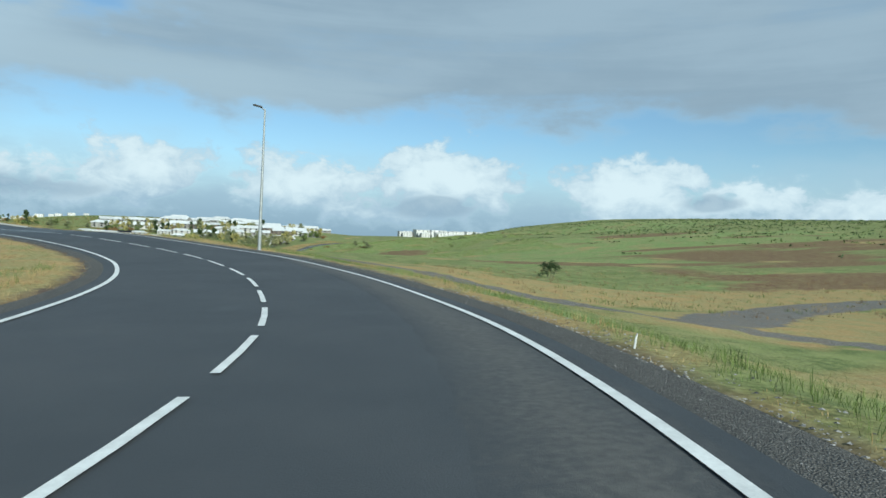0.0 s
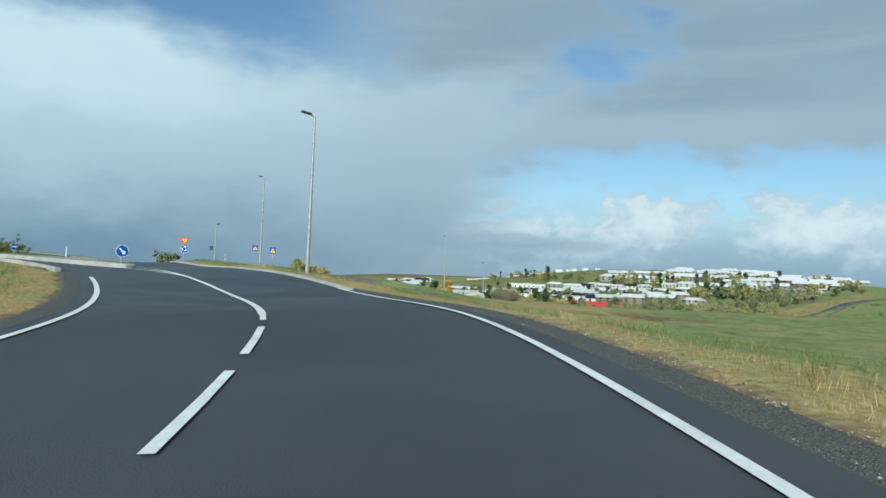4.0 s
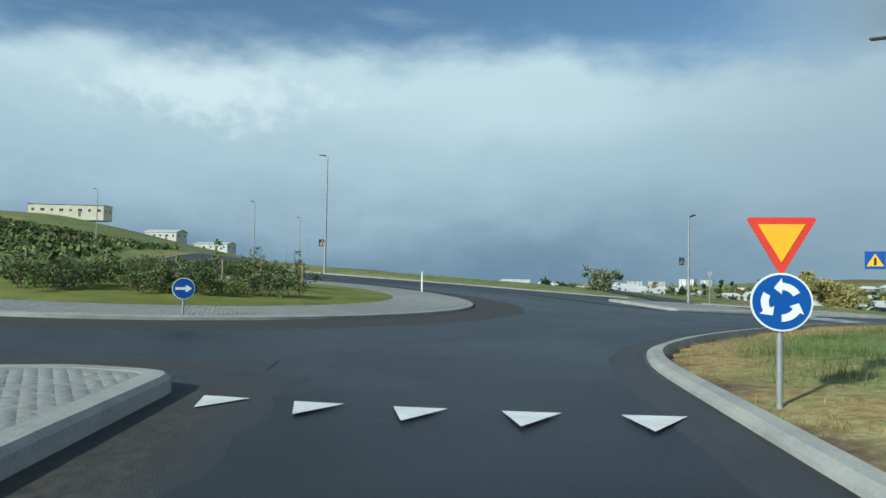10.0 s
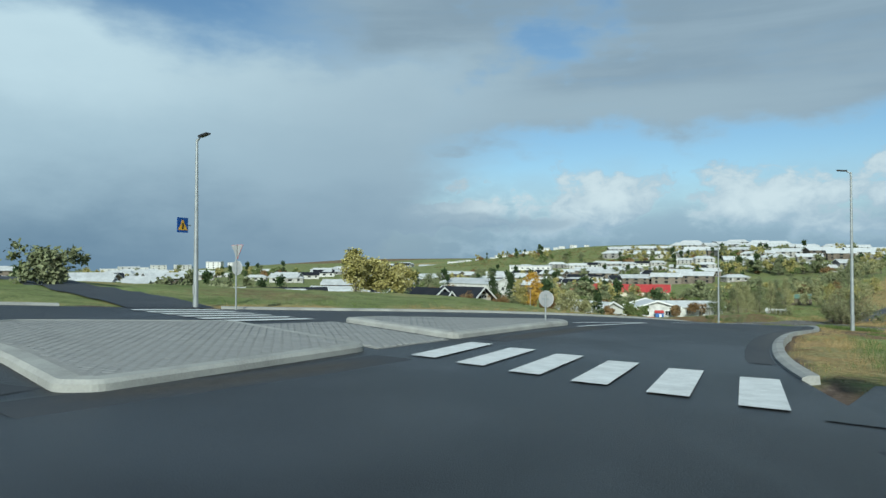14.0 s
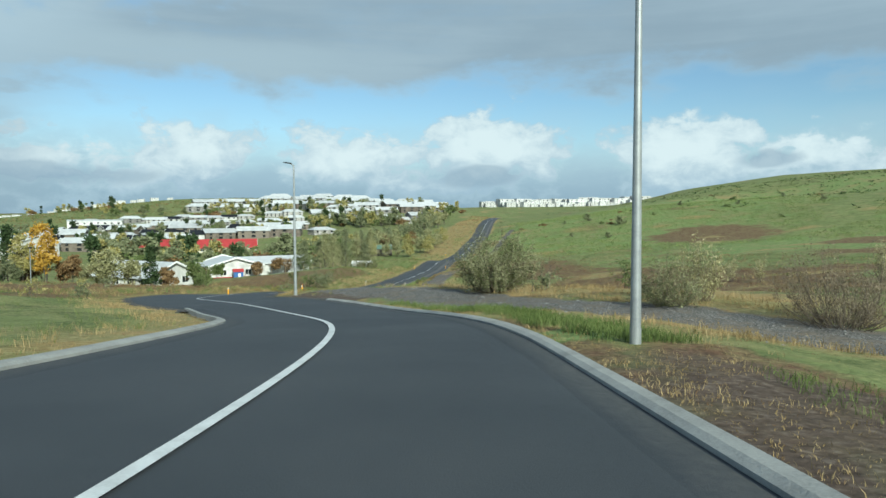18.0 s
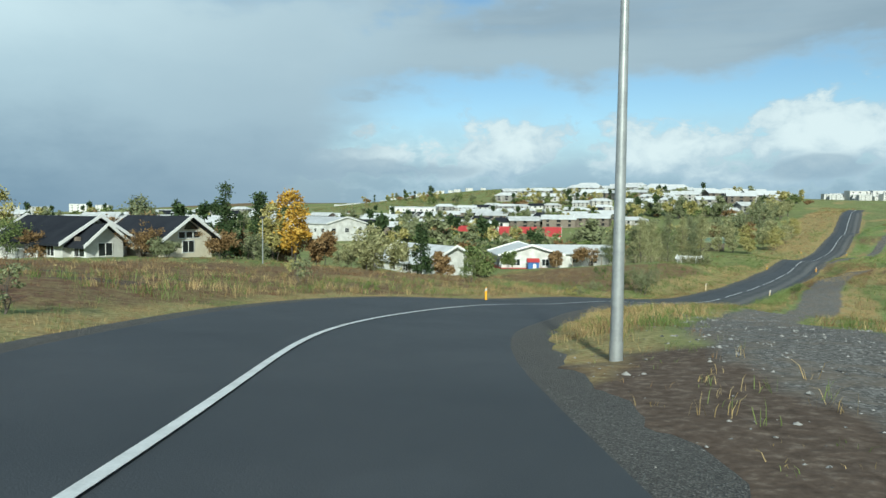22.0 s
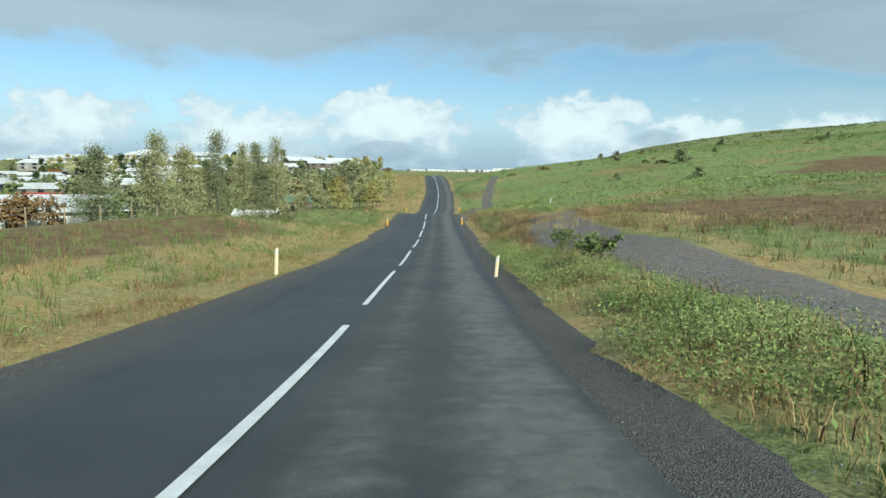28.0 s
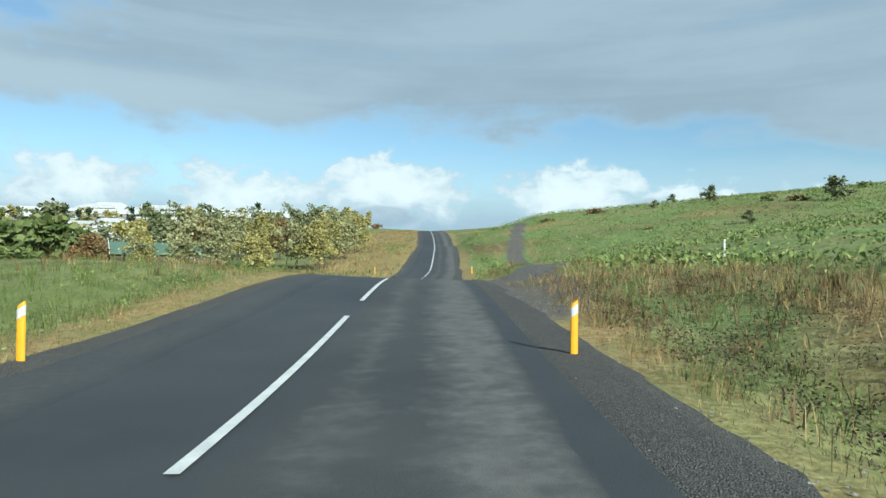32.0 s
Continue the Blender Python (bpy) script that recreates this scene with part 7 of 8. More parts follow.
def grow():
    rng = np.random.RandomState(21)
    piles = {"green": [], "dry": [], "brown": [], "lupin": []}
    xs, ys = [], []
    for bx, n in (((-12, -12, 16, 44), 42000), ((-42, 38, 0, 72), 42000), ((-72, 56, -40, 100), 40000), ((-76, 96, -52, 150), 60000), ((-112, 92, -76, 190), 70000), ((-90, 138, -62, 232), 100000), ((-104, 180, -80, 290), 60000), ((-80, 225, -50, 310), 80000)):
        x, y = scatter(rng, n, bx)
        xs.append(x)
        ys.append(y)
    x, y = np.concatenate(xs), np.concatenate(ys)
    h, d = land(x, y)
    keep = (d > 0.42) & (d < 13.9)
    for t, half in zip(TRACKS, TRACK_HALF):
        keep &= away_line(t, x, y, 5.0) > half * (0.75 + 0.3 * rng.rand(len(x)))
    bare = np.hypot((x + 78.3) * 0.9 + (y - 141.5) * 0.42, ((y - 141.5) * 0.9 - (x + 78.3) * 0.42) / 2.2)
    keep &= ~((bare < 3.9) & (rng.rand(len(x)) > 0.10))
    keep &= ~((np.abs(x + 67) < 3.4) & (np.abs(y - 84.4) < 1.6)) & ~((x > -104) & (x < -91) & (np.abs(y - (89.6 + (-91.3 - x) * 0.26)) < 1.9))
    far = near_path(x, y)
    keep &= rng.rand(len(x)) < np.clip(1.0 - d / 4.5, 0.05, 0.85)
    shoulder_side = np.zeros(len(x), bool)
    for c, w in ((EDGE_A, 0.95), (EDGE_EAST, 1.15)):
        shoulder_side |= away_line(c, x, y, 3.0) < w * (0.7 + 0.5 * rng.rand(len(x)))
    keep &= ~shoulder_side
    x, y, h, d = x[keep], y[keep], h[keep], d[keep]
    n14 = rough_noise(x, y, 14, 3)
    n5 = rough_noise(x, y, 5, 12)
    dry = np.clip(1.3 - np.abs(d - 1.4) / 2.6, 0, 1) * 0.75 + 0.25 * n14 + 0.15 * n5
    for q in DRY_SPOTS:
        dry = np.maximum(dry, 0.8 * (np.hypot((x - q[0]) / q[2], (y - q[1]) / q[3]) < 1))
    brown = np.zeros(len(x))
    for q in HEATH_SPOTS:
        brown = np.maximum(brown, np.hypot((x - q[0]) / q[2], (y - q[1]) / q[3]) < 1.1)
    for q in LUSH_SPOTS:
        lush_here = np.hypot((x - q[0]) / q[2], (y - q[1]) / q[3]) < 1
        dry = np.where(lush_here, dry - 0.5, dry)
    r = rng.rand(len(x))
    kind = np.where(dry > 0.25 + 0.5 * r, 1, 0)
    kind = np.where((brown > 0) & (r < 0.75), 2, kind)
    tall = np.interp(y, [92, 102, 136, 145], [0.095, 0.19, 0.2, 0.22]) * (0.75 + 0.45 * np.clip(n5, -0.6, 1)) * np.clip(0.55 + d / 4, 0.55, 1.3)
    turf = (y < 137) & (d < 1.25 + 0.35 * n5)
    tall = np.where(y < 137, np.where(turf, 0.075, 0.20 + 0.06 * n5), tall)
    kind = np.where((y < 98) & (d > 1.7 + 0.5 * n14) & (d < 5.5) & (r < 0.85), 0, kind)
    lamp_side = (y > 98) & (y < 137) & (x > -78)
    fresh = np.where((y > 116.5) & (y < 132), np.abs(d - 2.1) / 0.9, np.hypot((x + 68.6) / 0.8, (y - 111.5) / 2.5)) + 0.3 * n5
    kind = np.where(lamp_side, np.where(fresh < 1, 0, np.where(r < 0.40 + 0.5 * n5, 2, 1)), kind)
    tall = np.where(lamp_side, np.where(fresh < 1, 0.17, 0.085 + 0.04 * n5), tall)
    kind = np.where(turf & (r < 0.8), np.where(r < 0.25, 2, 1), kind)
    r2 = rng.rand(len(x))
    kind = np.where((y > 165) & (r2 < 0.30 + 0.25 * n14) & (kind == 1), 2, kind)
    kind = np.where((y > 138) & (r2 > 0.78), 0, kind)
    for k, key in enumerate(("green", "dry", "brown")):
        m = kind == k
        hh = tall[m] * (0.75 if k == 2 else 1.0)
        piles[key].append(blades(rng, x[m], y[m], h[m], hh, 6, 0.07, np.where(np.repeat(y[m], 6) < 100, 0.0032, 0.0038)))
    # rank grass by the last stretch of road, with seed heads
    x, y = scatter(rng, 5000, (-80, 232, -56, 275))
    h, d = land(x, y)
    m = (d > 1.3) & (d < 8) & (x > -75) & ~((y > 243) & (y < 268) & (d > 2.0) & (d < 5.2))
    piles["dry"].append(blades(rng, x[m], y[m], h[m], np.full(m.sum(), 0.42), 5, 0.07, 0.004, 0.7))
    x, y = scatter(rng, 9500, (-90, 148, -74, 204))
    h, d = land(x, y)
    m = (d > 1.1) & (d < 6) & (np.interp(y, ROAD_B_Y, ROAD_B_X) < x) & (away_line(TRACKS[1], x, y, 5) > 2.0)
    piles["dry"].append(blades(rng, x[m], y[m], h[m], np.full(m.sum(), 0.34), 6, 0.08, 0.004, 0.8))
    x, y = scatter(rng, 9000, (-76, 228, -58, 275))
    h, d = land(x, y)
    m = (d > 1.4) & (d < 9) & (x > np.interp(y, ROAD_B_Y, ROAD_B_X)) & (away_line(TRACKS[1], x, y, 5) > 1.7)
    m &= ~((y > 243) & (y < 268) & (d < 5.0))
    piles["brown"].append(blades(rng, x[m], y[m], h[m], np.where(rng.rand(m.sum()) < 0.3, 0.5, 0.3), 6, 0.10, 0.004, 0.9))
    # long bright grass between the kerb and the track
    x, y = scatter(rng, 12000, (-76, 114, -66, 133))
    h, d = land(x, y)
    m = (y > 116.5) & (y < 132) & (away_line(TRACKS[1], x, y, 5) > 1.5) & (np.abs(d - 2.1) / 0.9 + 0.45 * rough_noise(x, y, 2.5, 51) < 1)
    piles["green"].append(blades(rng, x[m], y[m], h[m], rng.uniform(0.14, 0.30, m.sum()), 8, 0.09, 0.005, 0.9))
    # dry grass behind the track, and on the golden slope up the road
    x, y = scatter(rng, 5200, (-76, 118, -60, 138))
    h, d = land(x, y)
    off = away_line(TRACKS[1], x, y, 6)
    m = (d > 4) & (off > 1.9) & (off < 5.5) & (rough_noise(x, y, 4, 53) > -0.35)
    piles["dry"].append(blades(rng, x[m], y[m], h[m], rng.uniform(0.14, 0.34, m.sum()), 7, 0.10, 0.005, 0.9))
    x, y = scatter(rng, 16000, (-98, 300, -28, 600))
    h, d = land(x, y)
    m = (d > 0.8) & (d < 13.5) & (x < np.interp(y, ROAD_B_Y, ROAD_B_X))
    x, y, h = x[m], y[m], h[m]
    pick = rough_noise(x, y, 16, 54) + 0.5 * rng.normal(size=len(x))
    for key, sel in (("dry", pick > -0.3), ("brown", (pick > -0.75) & (pick <= -0.3)), ("green", pick <= -0.75)):
        piles[key].append(blades(rng, x[sel], y[sel], h[sel], rng.uniform(0.25, 0.6, sel.sum()), 6, 0.3, 0.03, 1.2))
    x, y = scatter(rng, 7000, (-62, -8, 8, 78))
    h, d = land(x, y)
    m = (d > 1.5) & (d < 4.5) & (away_line(TRACKS[0], x, y, 5) > 0.9) & (rough_noise(x, y, 7, 52) > -0.4)
    piles["green"].append(blades(rng, x[m], y[m], h[m], rng.uniform(0.18, 0.34, m.sum()), 7, 0.09, 0.005, 0.9))
    # coarse tussocks farther out along the last stretch
    x, y = scatter(rng, 26000, (-118, 150, -52, 300))
    h, d = land(x, y)
    m = (d > 1.6) & (d < 13.9) & (rng.rand(len(x)) < np.where(d < 6, 0.85, 0.5))
    for t, half in list(zip(TRACKS, TRACK_HALF))[1:]:
        m &= away_line(t, x, y, 5.0) > half + 0.4
    x, y, h, d = x[m], y[m], h[m], d[m]
    pick = rough_noise(x, y, 12, 41) + 0.5 * rough_noise(x, y, 4, 42) + 0.5 * rng.normal(size=len(x))
    pick = pick - 0.75 * ((x < np.interp(y, ROAD_B_Y, ROAD_B_X)) & (y > 192) & (y < 300) & (d > 2.2))
    for key, sel in (("dry", pick > 0.35), ("brown", (pick > -0.15) & (pick <= 0.35)), ("green", pick <= -0.15)):
        piles[key].append(blades(rng, x[sel], y[sel], h[sel], rng.uniform(0.2, 0.5, sel.sum()) * np.clip(0.6 + d[sel] / 6, 0.6, 1.15), 9, 0.14, 0.010, 1.0))
    for area, n in (((-68, 138, -22, 276), 6200), ((-128, 138, -100, 232), 3800), ((4, 40, 60, 100), 1500)):
        x, y = scatter(rng, n, area)
        h, d = land(x, y)
        m = (d > 13) & (away_line(TRACKS[1], x, y, 5) > 2.0) & (away_line(TRACKS[0], x, y, 5) > 1.8) & (rough_noise(x, y, 10, 44) + 0.5 * rough_noise(x, y, 4, 45) > -0.35)
        x, y, h = x[m], y[m], h[m]
        heathy = np.zeros(len(x))
        for q in HEATH_SPOTS:
            heathy = np.maximum(heathy, np.hypot((x - q[0]) / q[2], (y - q[1]) / q[3]) < 1.15)
        pick = rough_noise(x, y, 13, 46) + 0.4 * rng.normal(size=len(x)) - 0.7 * heathy
        for key, sel in (("green", pick > 0.25), ("dry", (pick > -0.35) & (pick <= 0.25)), ("brown", pick <= -0.35)):
            piles[key].append(blades(rng, x[sel], y[sel], h[sel], rng.uniform(0.16, 0.40, sel.sum()), 7, 0.22, 0.016, 1.3))
    labels = {"green": "green verge grass", "dry": "dry straw-coloured verge grass", "brown": "brown heath grass"}
    for key in ("green", "dry", "brown"):
        ob = quads("grass", np.concatenate(piles[key]), GRASSES[key])
        tagged(ob, labels[key] + " beside the road", "grass", kind="stuff")
    # broad-leaved herbs over the eastern slope and by the ditches
    x, y = scatter(rng, 22000, (-66, 250, 70, 430))
    h, d = land(x, y)
    lush = np.zeros(len(x))
    for q in LUSH_SPOTS:
        lush = np.maximum(lush, np.hypot((x - q[0]) / q[2], (y - q[1]) / q[3]) < 1.15)
    for q in HEATH_SPOTS:
        lush = np.where(np.hypot((x - q[0]) / q[2], (y - q[1]) / q[3]) < 1.1, 0, lush)
    m = (d > 2.0) & (lush > 0) & (rough_noise(x, y, 9, 31) > -0.55) & (away_line(TRACKS[2], x, y, 4) > 1.3)
    x, y, h = x[m], y[m], h[m]
    at = np.repeat(np.stack([x, y, h + 0.18], 1), 8, 0)
    at = at + rng.normal(size=at.shape) * np.array((0.30, 0.30, 0.14))
    herb = [leaf_quads(rng, at, 0.25, -0.3, 0.5)]
    x, y = scatter(rng, 5200, (-92, 196, -68, 290))
    h, d = land(x, y)
    m = (d > 0.9) & (d < 5.5) & (away_line(TRACKS[1], x, y, 5) > 2.1) & (rough_noise(x, y, 7, 33) > np.where((x > np.interp(y, ROAD_B_Y, ROAD_B_X)) & (y < 226), -0.4, np.where((x < np.interp(y, ROAD_B_Y, ROAD_B_X)) & (y > 236), -0.2, np.where(y > 236, 0.9, 0.35))))
    at = np.repeat(np.stack([x[m], y[m], h[m] + 0.15], 1), 14, 0)
    at = at + rng.normal(size=at.shape) * np.array((0.16, 0.16, 0.11))
    herb.append(leaf_quads(rng, at, 0.075, -0.2, 0.5))
    # rank herbs by the roadside post
    x, y = scatter(rng, 9000, (-80.5, 203, -72, 234))
    h, d = land(x, y)
    m = (d > 0.7) & (d < 3.6) & (x > np.interp(y, ROAD_B_Y, ROAD_B_X)) & (away_line(TRACKS[1], x, y, 5) > 2.1) & (rough_noise(x, y, 8, 71) > -0.5)
    at = np.repeat(np.stack([x[m], y[m], h[m] + 0.24], 1), 24, 0)
    at = at + rng.normal(size=at.shape) * np.array((0.13, 0.13, 0.16))
    herb.append(leaf_quads(rng, at, 0.05, 0.2, 0.42))
    # dark weeds in the deep ditch
    x, y = scatter(rng, 5200, (-78, 240, -60, 272))
    h, d = land(x, y)
    m = (d > 1.6) & (d < 5.6) & (x > np.interp(y, ROAD_B_Y, ROAD_B_X)) & (rough_noise(x, y, 3, 81) > -0.55)
    at = np.repeat(np.stack([x[m], y[m], h[m] + 0.16], 1), 22, 0)
    at = at + rng.normal(size=at.shape) * np.array((0.13, 0.13, 0.12))
    tagged(quads("weeds", leaf_quads(rng, at, 0.06, 0.2, 0.4), GRASSES["weed"]), "dark withered weeds in the roadside ditch", "plants", kind="stuff")
    # low scrub over the far slopes
    for key, n, seed, area, label in (("green", 6500, 61, (-30, 120, 330, 540), "low green scrub over the far hillside"), ("fir", 3600, 62, (-30, 120, 330, 540), "low dark scrub over the far hillside"),
                                      ("green", 4500, 65, (-420, 590, -190, 790), "low green scrub on the hill above the town"), ("rust", 2200, 66, (-420, 570, -190, 760), "low brown scrub on the hill above the town"),
                                      ("green", 5200, 63, (-300, -20, -108, 48), "low green bushes on the slope above the roundabout"), ("fir", 3000, 64, (-300, -20, -108, 48), "low dark bushes on the slope above the roundabout")):
        r2 = np.random.RandomState(seed)
        x, y = scatter(r2, n, area)
        h, d = land(x, y)
        m = (d > 5) & ((d > 13) | (x < -100)) & (rough_noise(x, y, 30, seed) + 0.4 * r2.normal(size=n) > 0.0)
        if seed < 63:
            m &= h + 6 * rough_noise(x, y, 40, 67) > 10
        at = np.repeat(np.stack([x[m], y[m], h[m] + 0.1], 1), 7, 0)
        at = at + r2.normal(size=at.shape) * np.array((0.55, 0.55, 0.12))
        tagged(quads("scrub", leaf_quads(r2, at, 0.75, -0.35, 0.6), LEAVES[key]), label, "scrub", kind="stuff")
    tagged(quads("lupins", np.concatenate(herb), GRASSES["lupin"]), "dense green lupin plants on the slope", "plants", kind="stuff")
    # loose stones on shoulders and tracks
    stone_v = []
    base = np.array([(1, 0, 0), (0.3, 0.9, 0.1), (-0.8, 0.6, 0), (-0.7, -0.7, 0), (0.4, -0.9, 0), (0.1, 0, 0.7)])
    spots = []
    for c, w in ((EDGE_A, 1.5), (EDGE_EAST, 1.8)):
        s = side(c, 0.0)
        k = rng.randint(0, min(len(s), 170), 14000)
        o = np.abs(rng.normal(size=14000)) * w * 0.40 + 0.05
        d0 = side(c, 0.0)[k]
        d1 = side(c, 1.0)[k]
        along_v = np.gradient(c[:, :2], axis=0)[k] * rng.uniform(-0.5, 0.5, 14000)[:, None]
        spots.append(d0 + (d1 - d0) * o[:, None] + along_v)
    for t, half in list(zip(TRACKS, TRACK_HALF))[:2]:
        k = rng.randint(0, len(t), 8000)
        d0, d1 = side(t, 0.0)[k], side(t, 1.0)[k]
        spots.append(d0 + (d1 - d0) * (rng.normal(size=8000) * half * 0.75)[:, None] + rng.normal(size=(8000, 2)) * 0.4)
    big_from = sum(len(q) for q in spots)
    k = rng.randint(0, 95, 4200)
    d0, d1 = side(TRACKS[1], 0.0)[k], side(TRACKS[1], 1.0)[k]
    spots.append(d0 + (d1 - d0) * (rng.normal(size=4200) * 1.6)[:, None] + rng.normal(size=(4200, 2)) * 0.4)
    p = np.concatenate(spots)
    coarse = np.arange(len(p)) >= big_from
    h, d = land(p[:, 0], p[:, 1])
    ok = d > 0.03
    p, h, d, coarse = p[ok], h[ok], d[ok], coarse[ok]
    h = np.where(d < 0.75, height(p[:, 0], p[:, 1]) + 0.008, h)
    size = 0.009 + 0.026 * rng.rand(len(p)) ** 3 + coarse * (0.008 + 0.045 * rng.rand(len(p)) ** 4)
    a = rng.uniform(0, 6.28, len(p))
    c, s = np.cos(a), np.sin(a)
    v = base[None] * size[:, None, None] * rng.uniform(0.7, 1.3, (len(p), 6, 1))
    v = np.stack([v[..., 0] * c[:, None] - v[..., 1] * s[:, None] + p[:, :1], v[..., 0] * s[:, None] + v[..., 1] * c[:, None] + p[:, 1:], v[..., 2] * 0.75 + h[:, None] - 0.006], -1)
    tri = np.stack([np.stack([v[:, i], v[:, (i + 1) % 5], v[:, 5], v[:, 5]], 1) for i in range(5)], 1).reshape(-1, 4, 3)
    n = len(tri)
    me = bpy.data.meshes.new("loose_stones")
    me.vertices.add(3 * n)
    me.vertices.foreach_set("co", np.ascontiguousarray(tri[:, :3], np.float32).ravel())
    me.loops.add(3 * n)
    me.loops.foreach_set("vertex_index", np.arange(3 * n, dtype=np.int32))
    me.polygons.add(n)
    me.polygons.foreach_set("loop_start", np.arange(0, 3 * n, 3, dtype=np.int32))
    me.update(calc_edges=True)
    me.materials.append(M_PEBBLE)
    tagged(new("loose_stones", me), "loose grey stones on the shoulders", "stones", kind="stuff")


M_PEBBLE = mat("pebbles", [(0.05, 0.05, 0.05), (0.13, 0.127, 0.122), (0.29, 0.28, 0.265)], 1.0, 0.9, 0.2, 6, island=0.6, coords="World")
grow()


def hub_growth():
    """The planted bed on the roundabout, with staked young trees."""
    rng = np.random.RandomState(77)
    for i in range(58):
        a, r = rng.uniform(0, 2 * np.pi), 7.4 * math.sqrt(rng.uniform(0.02, 1))
        x, y = HUB[0] + r * math.cos(a), HUB[1] + r * math.sin(a)
        z = float(height(np.array(x), np.array(y))) + 0.14 + 0.46 * (1 - r / R_GRASS)
        plant("bush", x, y, rng.uniform(0.75, 1.15), rng.uniform(1.5, 2.2), 800, ("green", "grey", "green", "green")[i % 4], 0.10, 300 + i, "low leafy shrub in the roundabout's planted bed", "shrub", 4, z=z, category="bush")
    for i, (a, r, h) in enumerate(((20, 5.8, 2.6), (55, 6.0, 2.4), (80, 3.5, 2.2), (140, 5.0, 2.5), (230, 4.0, 2.2), (300, 5.5, 2.4))):
        x, y = HUB[0] + r * math.cos(radians(a)), HUB[1] + r * math.sin(radians(a))
        z = float(height(np.array(x), np.array(y))) + 0.14 + 0.46 * (1 - r / R_GRASS)
        plant("round", x, y, h * 0.72, 0.6, 110, "green", 0.13, 400 + i, "thin windblown young tree beside stakes", "young_tree", 1, z=z, lean=0.12)
        st = thing("tree_stake", x + 0.35, y + 0.1, z, 0, "pale round timber tree stake", "stake", "tree stakes")
        bm = tube(bmesh.new(), (0, 0, -0.2), (0, 0, 1.2), 0.03, 0.03, 8)
        part("stake", bm, M_STAKE, st)


M_STAKE = mat("weathered timber", [(0.22, 0.17, 0.11), (0.38, 0.30, 0.21)], 4.0, 0.8, 0.3, 30)
hub_growth()


# a fence, a playhouse and small posts
def wire_fence(points, gap, high, label):
    c = spline(points, gap)
    f = thing("fence", 0, 0, 0, 0, label, "fence")
    zs = [ground_z(x, y) for x, y in c[:, :2]]
    for (x, y), z in zip(c[:, :2], zs):
        part("post", tube(bmesh.new(), (x, y, z - 0.2), (x, y, z + high), 0.05, 0.045, 6), M_STAKE, f)
    for k in (0.3, 0.65, 0.95):
        bm = bmesh.new()
        for i in range(len(c) - 1):
            tube(bm, (c[i, 0], c[i, 1], zs[i] + high * k), (c[i + 1, 0], c[i + 1, 1], zs[i + 1] + high * k), 0.008, 0.008, 4, False)
        part("wire", bm, M_STEEL, f)


wire_fence([(-114, 246), (-105, 244), (-98, 256), (-90.5, 277)], 2.6, 1.3, "wire fence with timber posts round the nursery")
M_PLAY = mat("blue playhouse paint", [(0.03, 0.10, 0.30), (0.05, 0.14, 0.36)], 2.0, 0.6, 0.1)
z0 = ground_z(-117, 251)
hut = thing("playhouse", -117, 251, z0, 25, "small blue timber playhouse in the nursery garden", "playhouse")
part("wall", box(bmesh.new(), (0, 0, 0.7), (2.0, 1.6, 1.4), None, 0.02), M_PLAY, hut)
bm = bmesh.new()
rf = [bm.verts.new(p) for p in ((-1.15, -0.95, 1.38), (1.15, -0.95, 1.38), (1.15, 0.95, 1.38), (-1.15, 0.95, 1.38), (-1.15, 0, 2.05), (1.15, 0, 2.05))]
for q in ((0, 1, 5, 4), (2, 3, 4, 5), (0, 4, 3), (1, 2, 5), (0, 3, 2, 1)):
    bm.faces.new([rf[i] for i in q])
part("roof", bm, M_ROOFR, hut, "red playhouse roof")
part("door", box(bmesh.new(), (0.2, -0.81, 0.55), (0.55, 0.03, 1.0)), M_TRIM, hut)

lamp = thing("park_lamp", -121, 182.5, ground_z(-121, 182.5) - 0.05, 0, "slim park lamp with a small dark head beside the houses", "street lamp")
part("column", tube(bmesh.new(), (0, 0, 0), (0, 0, 4.2), 0.055, 0.04, 10, False), M_STEEL, lamp, smooth=True)
part("head", box(bmesh.new(), (0, 0, 4.3), (0.42, 0.3, 0.2), None, 0.05), M_DARK, lamp)
for x, y, h in ((-66.2, 147.5, 1.25),):
    p = thing("timber_post", x, y, ground_z(x, y) - 0.1, 10, "weathered grey timber post on the heath", "post")
    part("post", box(bmesh.new(), (0, 0, h / 2), (0.14, 0.14, h), Matrix.Rotation(radians(3), 4, "Y"), 0.015), M_STAKE, p)


# paving stones of the islands and the apron
def stone_mesh(u, w):
    me = bpy.data.meshes.new("paving_stone")
    a, b, k = u / 2, w / 2, 0.003
    v = [(-a, -b, -0.05), (a, -b, -0.05), (a, b, -0.05), (-a, b, -0.05), (-a, -b, 0.028), (a, -b, 0.028), (a, b, 0.028), (-a, b, 0.028), (-a + k, -b + k, 0.03), (a - k, -b + k, 0.03), (a - k, b - k, 0.03), (-a + k, b - k, 0.03)]
    f = [(8, 9, 10, 11)] + [(i, (i + 1) % 4, 4 + (i + 1) % 4, 4 + i) for i in range(4)] + [(4 + i, 4 + (i + 1) % 4, 8 + (i + 1) % 4, 8 + i) for i in range(4)]
    me.from_pydata(v, [], f)
    me.materials.append(M_STONE)
    return me


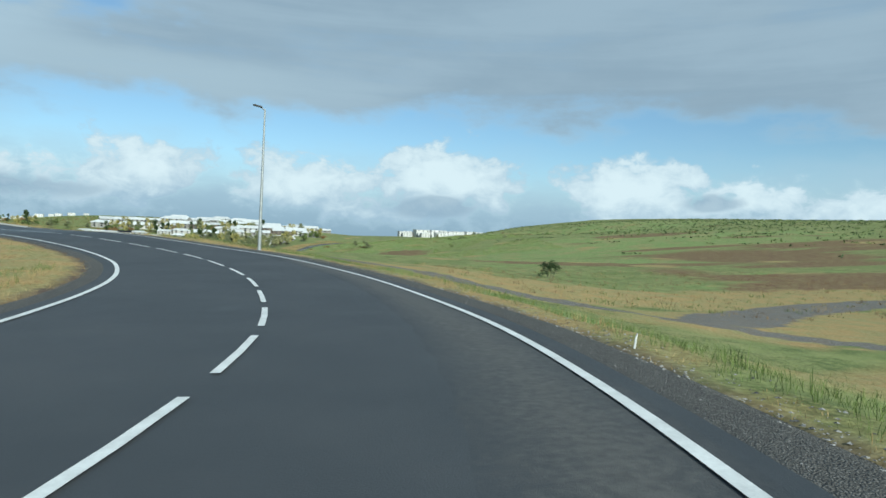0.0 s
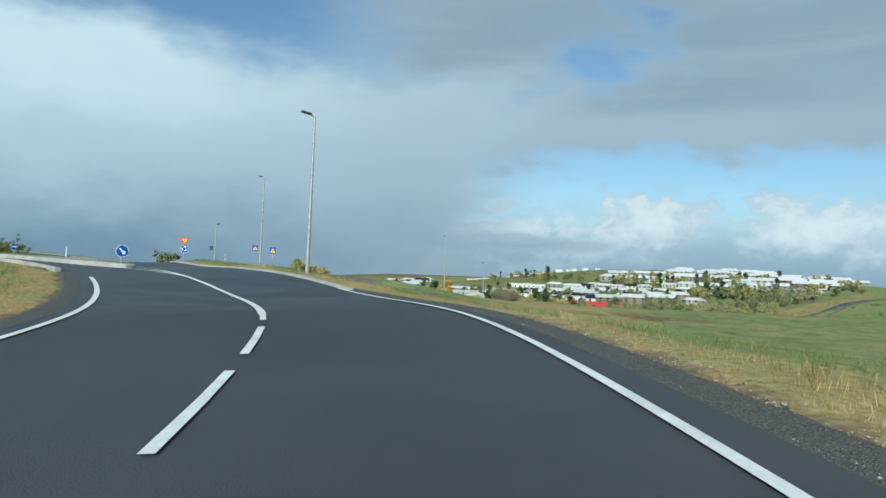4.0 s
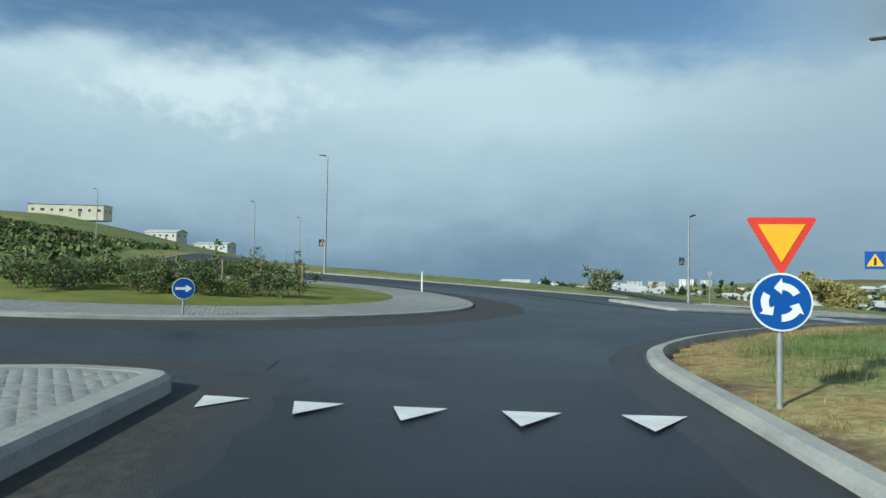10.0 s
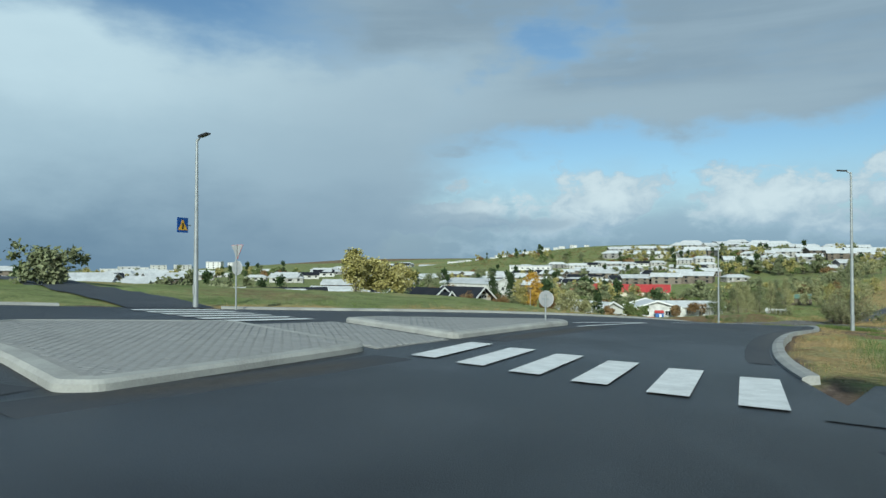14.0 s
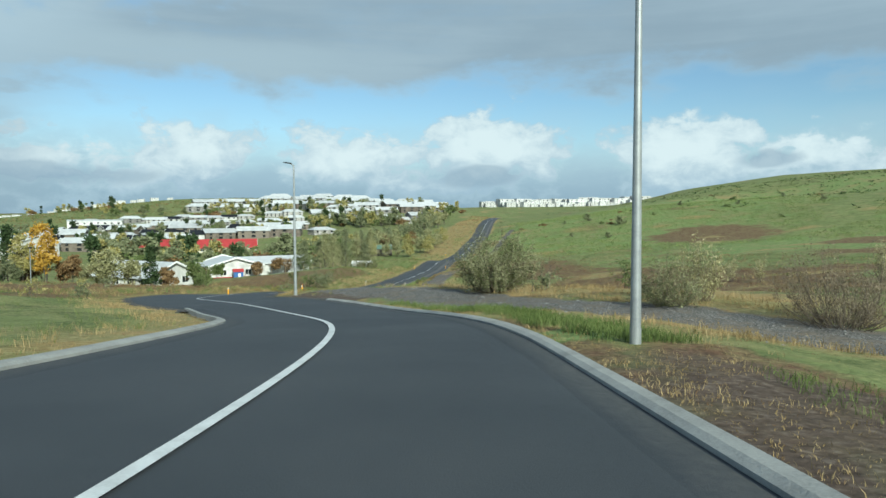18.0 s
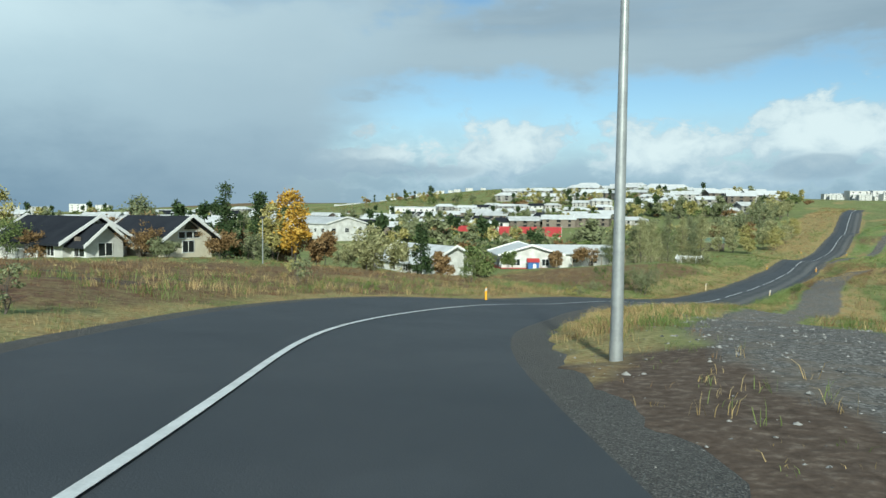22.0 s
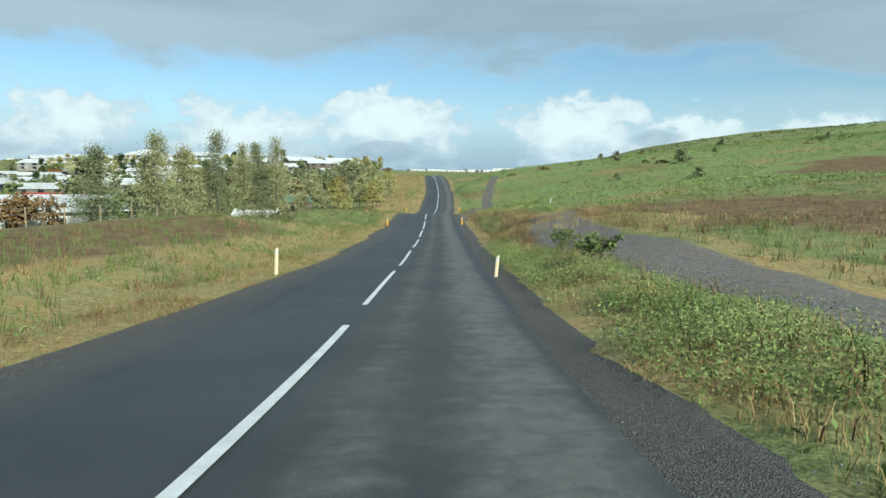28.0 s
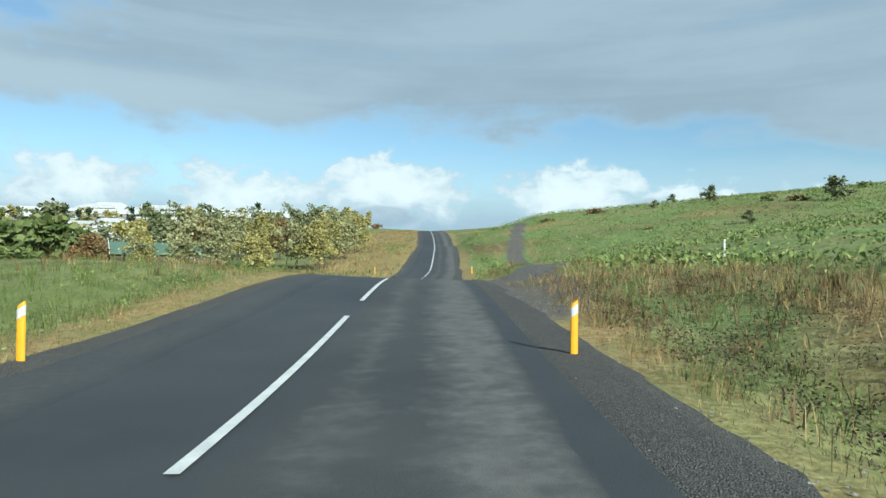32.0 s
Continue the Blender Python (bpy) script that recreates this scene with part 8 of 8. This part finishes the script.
def joined_stones(name, x, y, z, turn, u, w, parent, rng):
    k = 0.003
    n = len(x)
    us, ws = u * rng.uniform(0.982, 0.996, n) / 2, w * rng.uniform(0.975, 0.992, n) / 2
    z = z + rng.normal(size=n) * 0.0012
    c, s = np.cos(turn), np.sin(turn)
    rings = []
    for g, dz in ((0.0, -0.03), (0.0, 0.028), (k, 0.03)):
        q = []
        for sx, sy in ((-1, -1), (1, -1), (1, 1), (-1, 1)):
            px, py = sx * (us - g), sy * (ws - g)
            q.append(np.stack([x + px * c - py * s, y + px * s + py * c, z + dz], 1))
        rings.append(np.stack(q, 1))
    v = np.stack(rings, 1).reshape(n, 12, 3)
    pat = np.array([(8, 9, 10, 11)] + [(i, (i + 1) % 4, 4 + (i + 1) % 4, 4 + i) for i in range(4)] + [(4 + i, 4 + (i + 1) % 4, 8 + (i + 1) % 4, 8 + i) for i in range(4)])
    f = (pat[None] + 12 * np.arange(n)[:, None, None]).reshape(-1)
    me = bpy.data.meshes.new(name)
    me.vertices.add(12 * n)
    me.vertices.foreach_set("co", np.ascontiguousarray(v, np.float32).ravel())
    me.loops.add(len(f))
    me.loops.foreach_set("vertex_index", f.astype(np.int32))
    me.polygons.add(len(f) // 4)
    me.polygons.foreach_set("loop_start", np.arange(0, len(f), 4, dtype=np.int32))
    me.update(calc_edges=True)
    me.materials.append(M_STONES)
    ob = new(name, me)
    ob.parent = parent
    ob["label"] = "grey paving stones set close together"
    ob["kind"] = "stuff"
    return ob


def pave(parent, x, y, z, turn, u, w, near, seed):
    """Lays stones: the nearest to a stretch of the plan as pieces, the rest joined."""
    rng = np.random.RandomState(seed)
    order = np.hypot(x - near[0], y - near[1]).argsort()
    own, rest = order[:near[2]], order[near[2]:]
    me = stone_mesh(u * 0.992, w * 0.99)
    for i in own:
        ob = new("paving_stone", me)
        ob.matrix_basis = pose(x[i], y[i], z[i] + rng.normal() * 0.0012, 0, 0, math.degrees(turn[i]) + rng.normal() * 0.8)
        ob.parent = parent
    joined_stones("paving_stones", x[rest], y[rest], z[rest], turn[rest], u, w, parent, rng)


def pave_island(ob, points, angle, near, seed, lift=0.11, rim=0.40):
    p = np.array(points, float)
    u, w = 0.21, 0.14
    mid = p.mean(0)
    c, s = math.cos(radians(angle)), math.sin(radians(angle))
    gx, gy = [], []
    for j in range(-70, 71):
        for i in range(-52, 53):
            a, b = (i + 0.5 * (j % 2)) * u, j * w
            gx.append(mid[0] + a * c - b * s)
            gy.append(mid[1] + a * s + b * c)
    gx, gy = np.array(gx), np.array(gy)
    k = inside(p, gx, gy) & (away(p, gx, gy, 3.0) > rim)
    gx, gy = gx[k], gy[k]
    pave(ob, gx, gy, height(gx, gy) + lift, np.full(len(gx), radians(angle)), u, w, near, seed)


pave_island(island_objs[0], ISLANDS[0], 14, (-47, 55, 300), 1)
pave_island(island_objs[1], ISLANDS[1], 10, (-77.4, 82, 300), 2)
pave_island(island_objs[2], ISLANDS[2], 0, (-77.6, 92, 300), 3)
# the level refuge between the two islands
REFUGE = [(-77.15, 85.15), (-77.2, 87.8), (-82.3, 89.6), (-82.9, 86.7)]
refuge = tagged(paved("refuge", np.array(REFUGE), 0.016, M_JOINT, 1.0, skirt=0.05), "level stone-paved refuge between the islands", "paving", kind="structure")
pave_island(refuge, REFUGE, 10, (-77.4, 86.5, 120), 5, -0.003, 0.09)
ax, ay, at = [], [], []
for j in range(19):
    r = R_GRASS + 0.02 + 0.165 * (j + 0.5)
    n = int(2 * math.pi * r / 0.24)
    a = (np.arange(n) + 0.5 * (j % 2)) / n * 2 * np.pi
    ax.append(HUB[0] + r * np.cos(a))
    ay.append(HUB[1] + r * np.sin(a))
    at.append(a + np.pi / 2)
ax, ay, at = np.concatenate(ax), np.concatenate(ay), np.concatenate(at)
pave(apron, ax, ay, height(ax, ay) + 0.105 - 0.015 * (np.hypot(ax - HUB[0], ay - HUB[1]) - R_GRASS) / (R_RING - R_GRASS), at, 0.24, 0.165, (-70, 64.5, 300), 4)
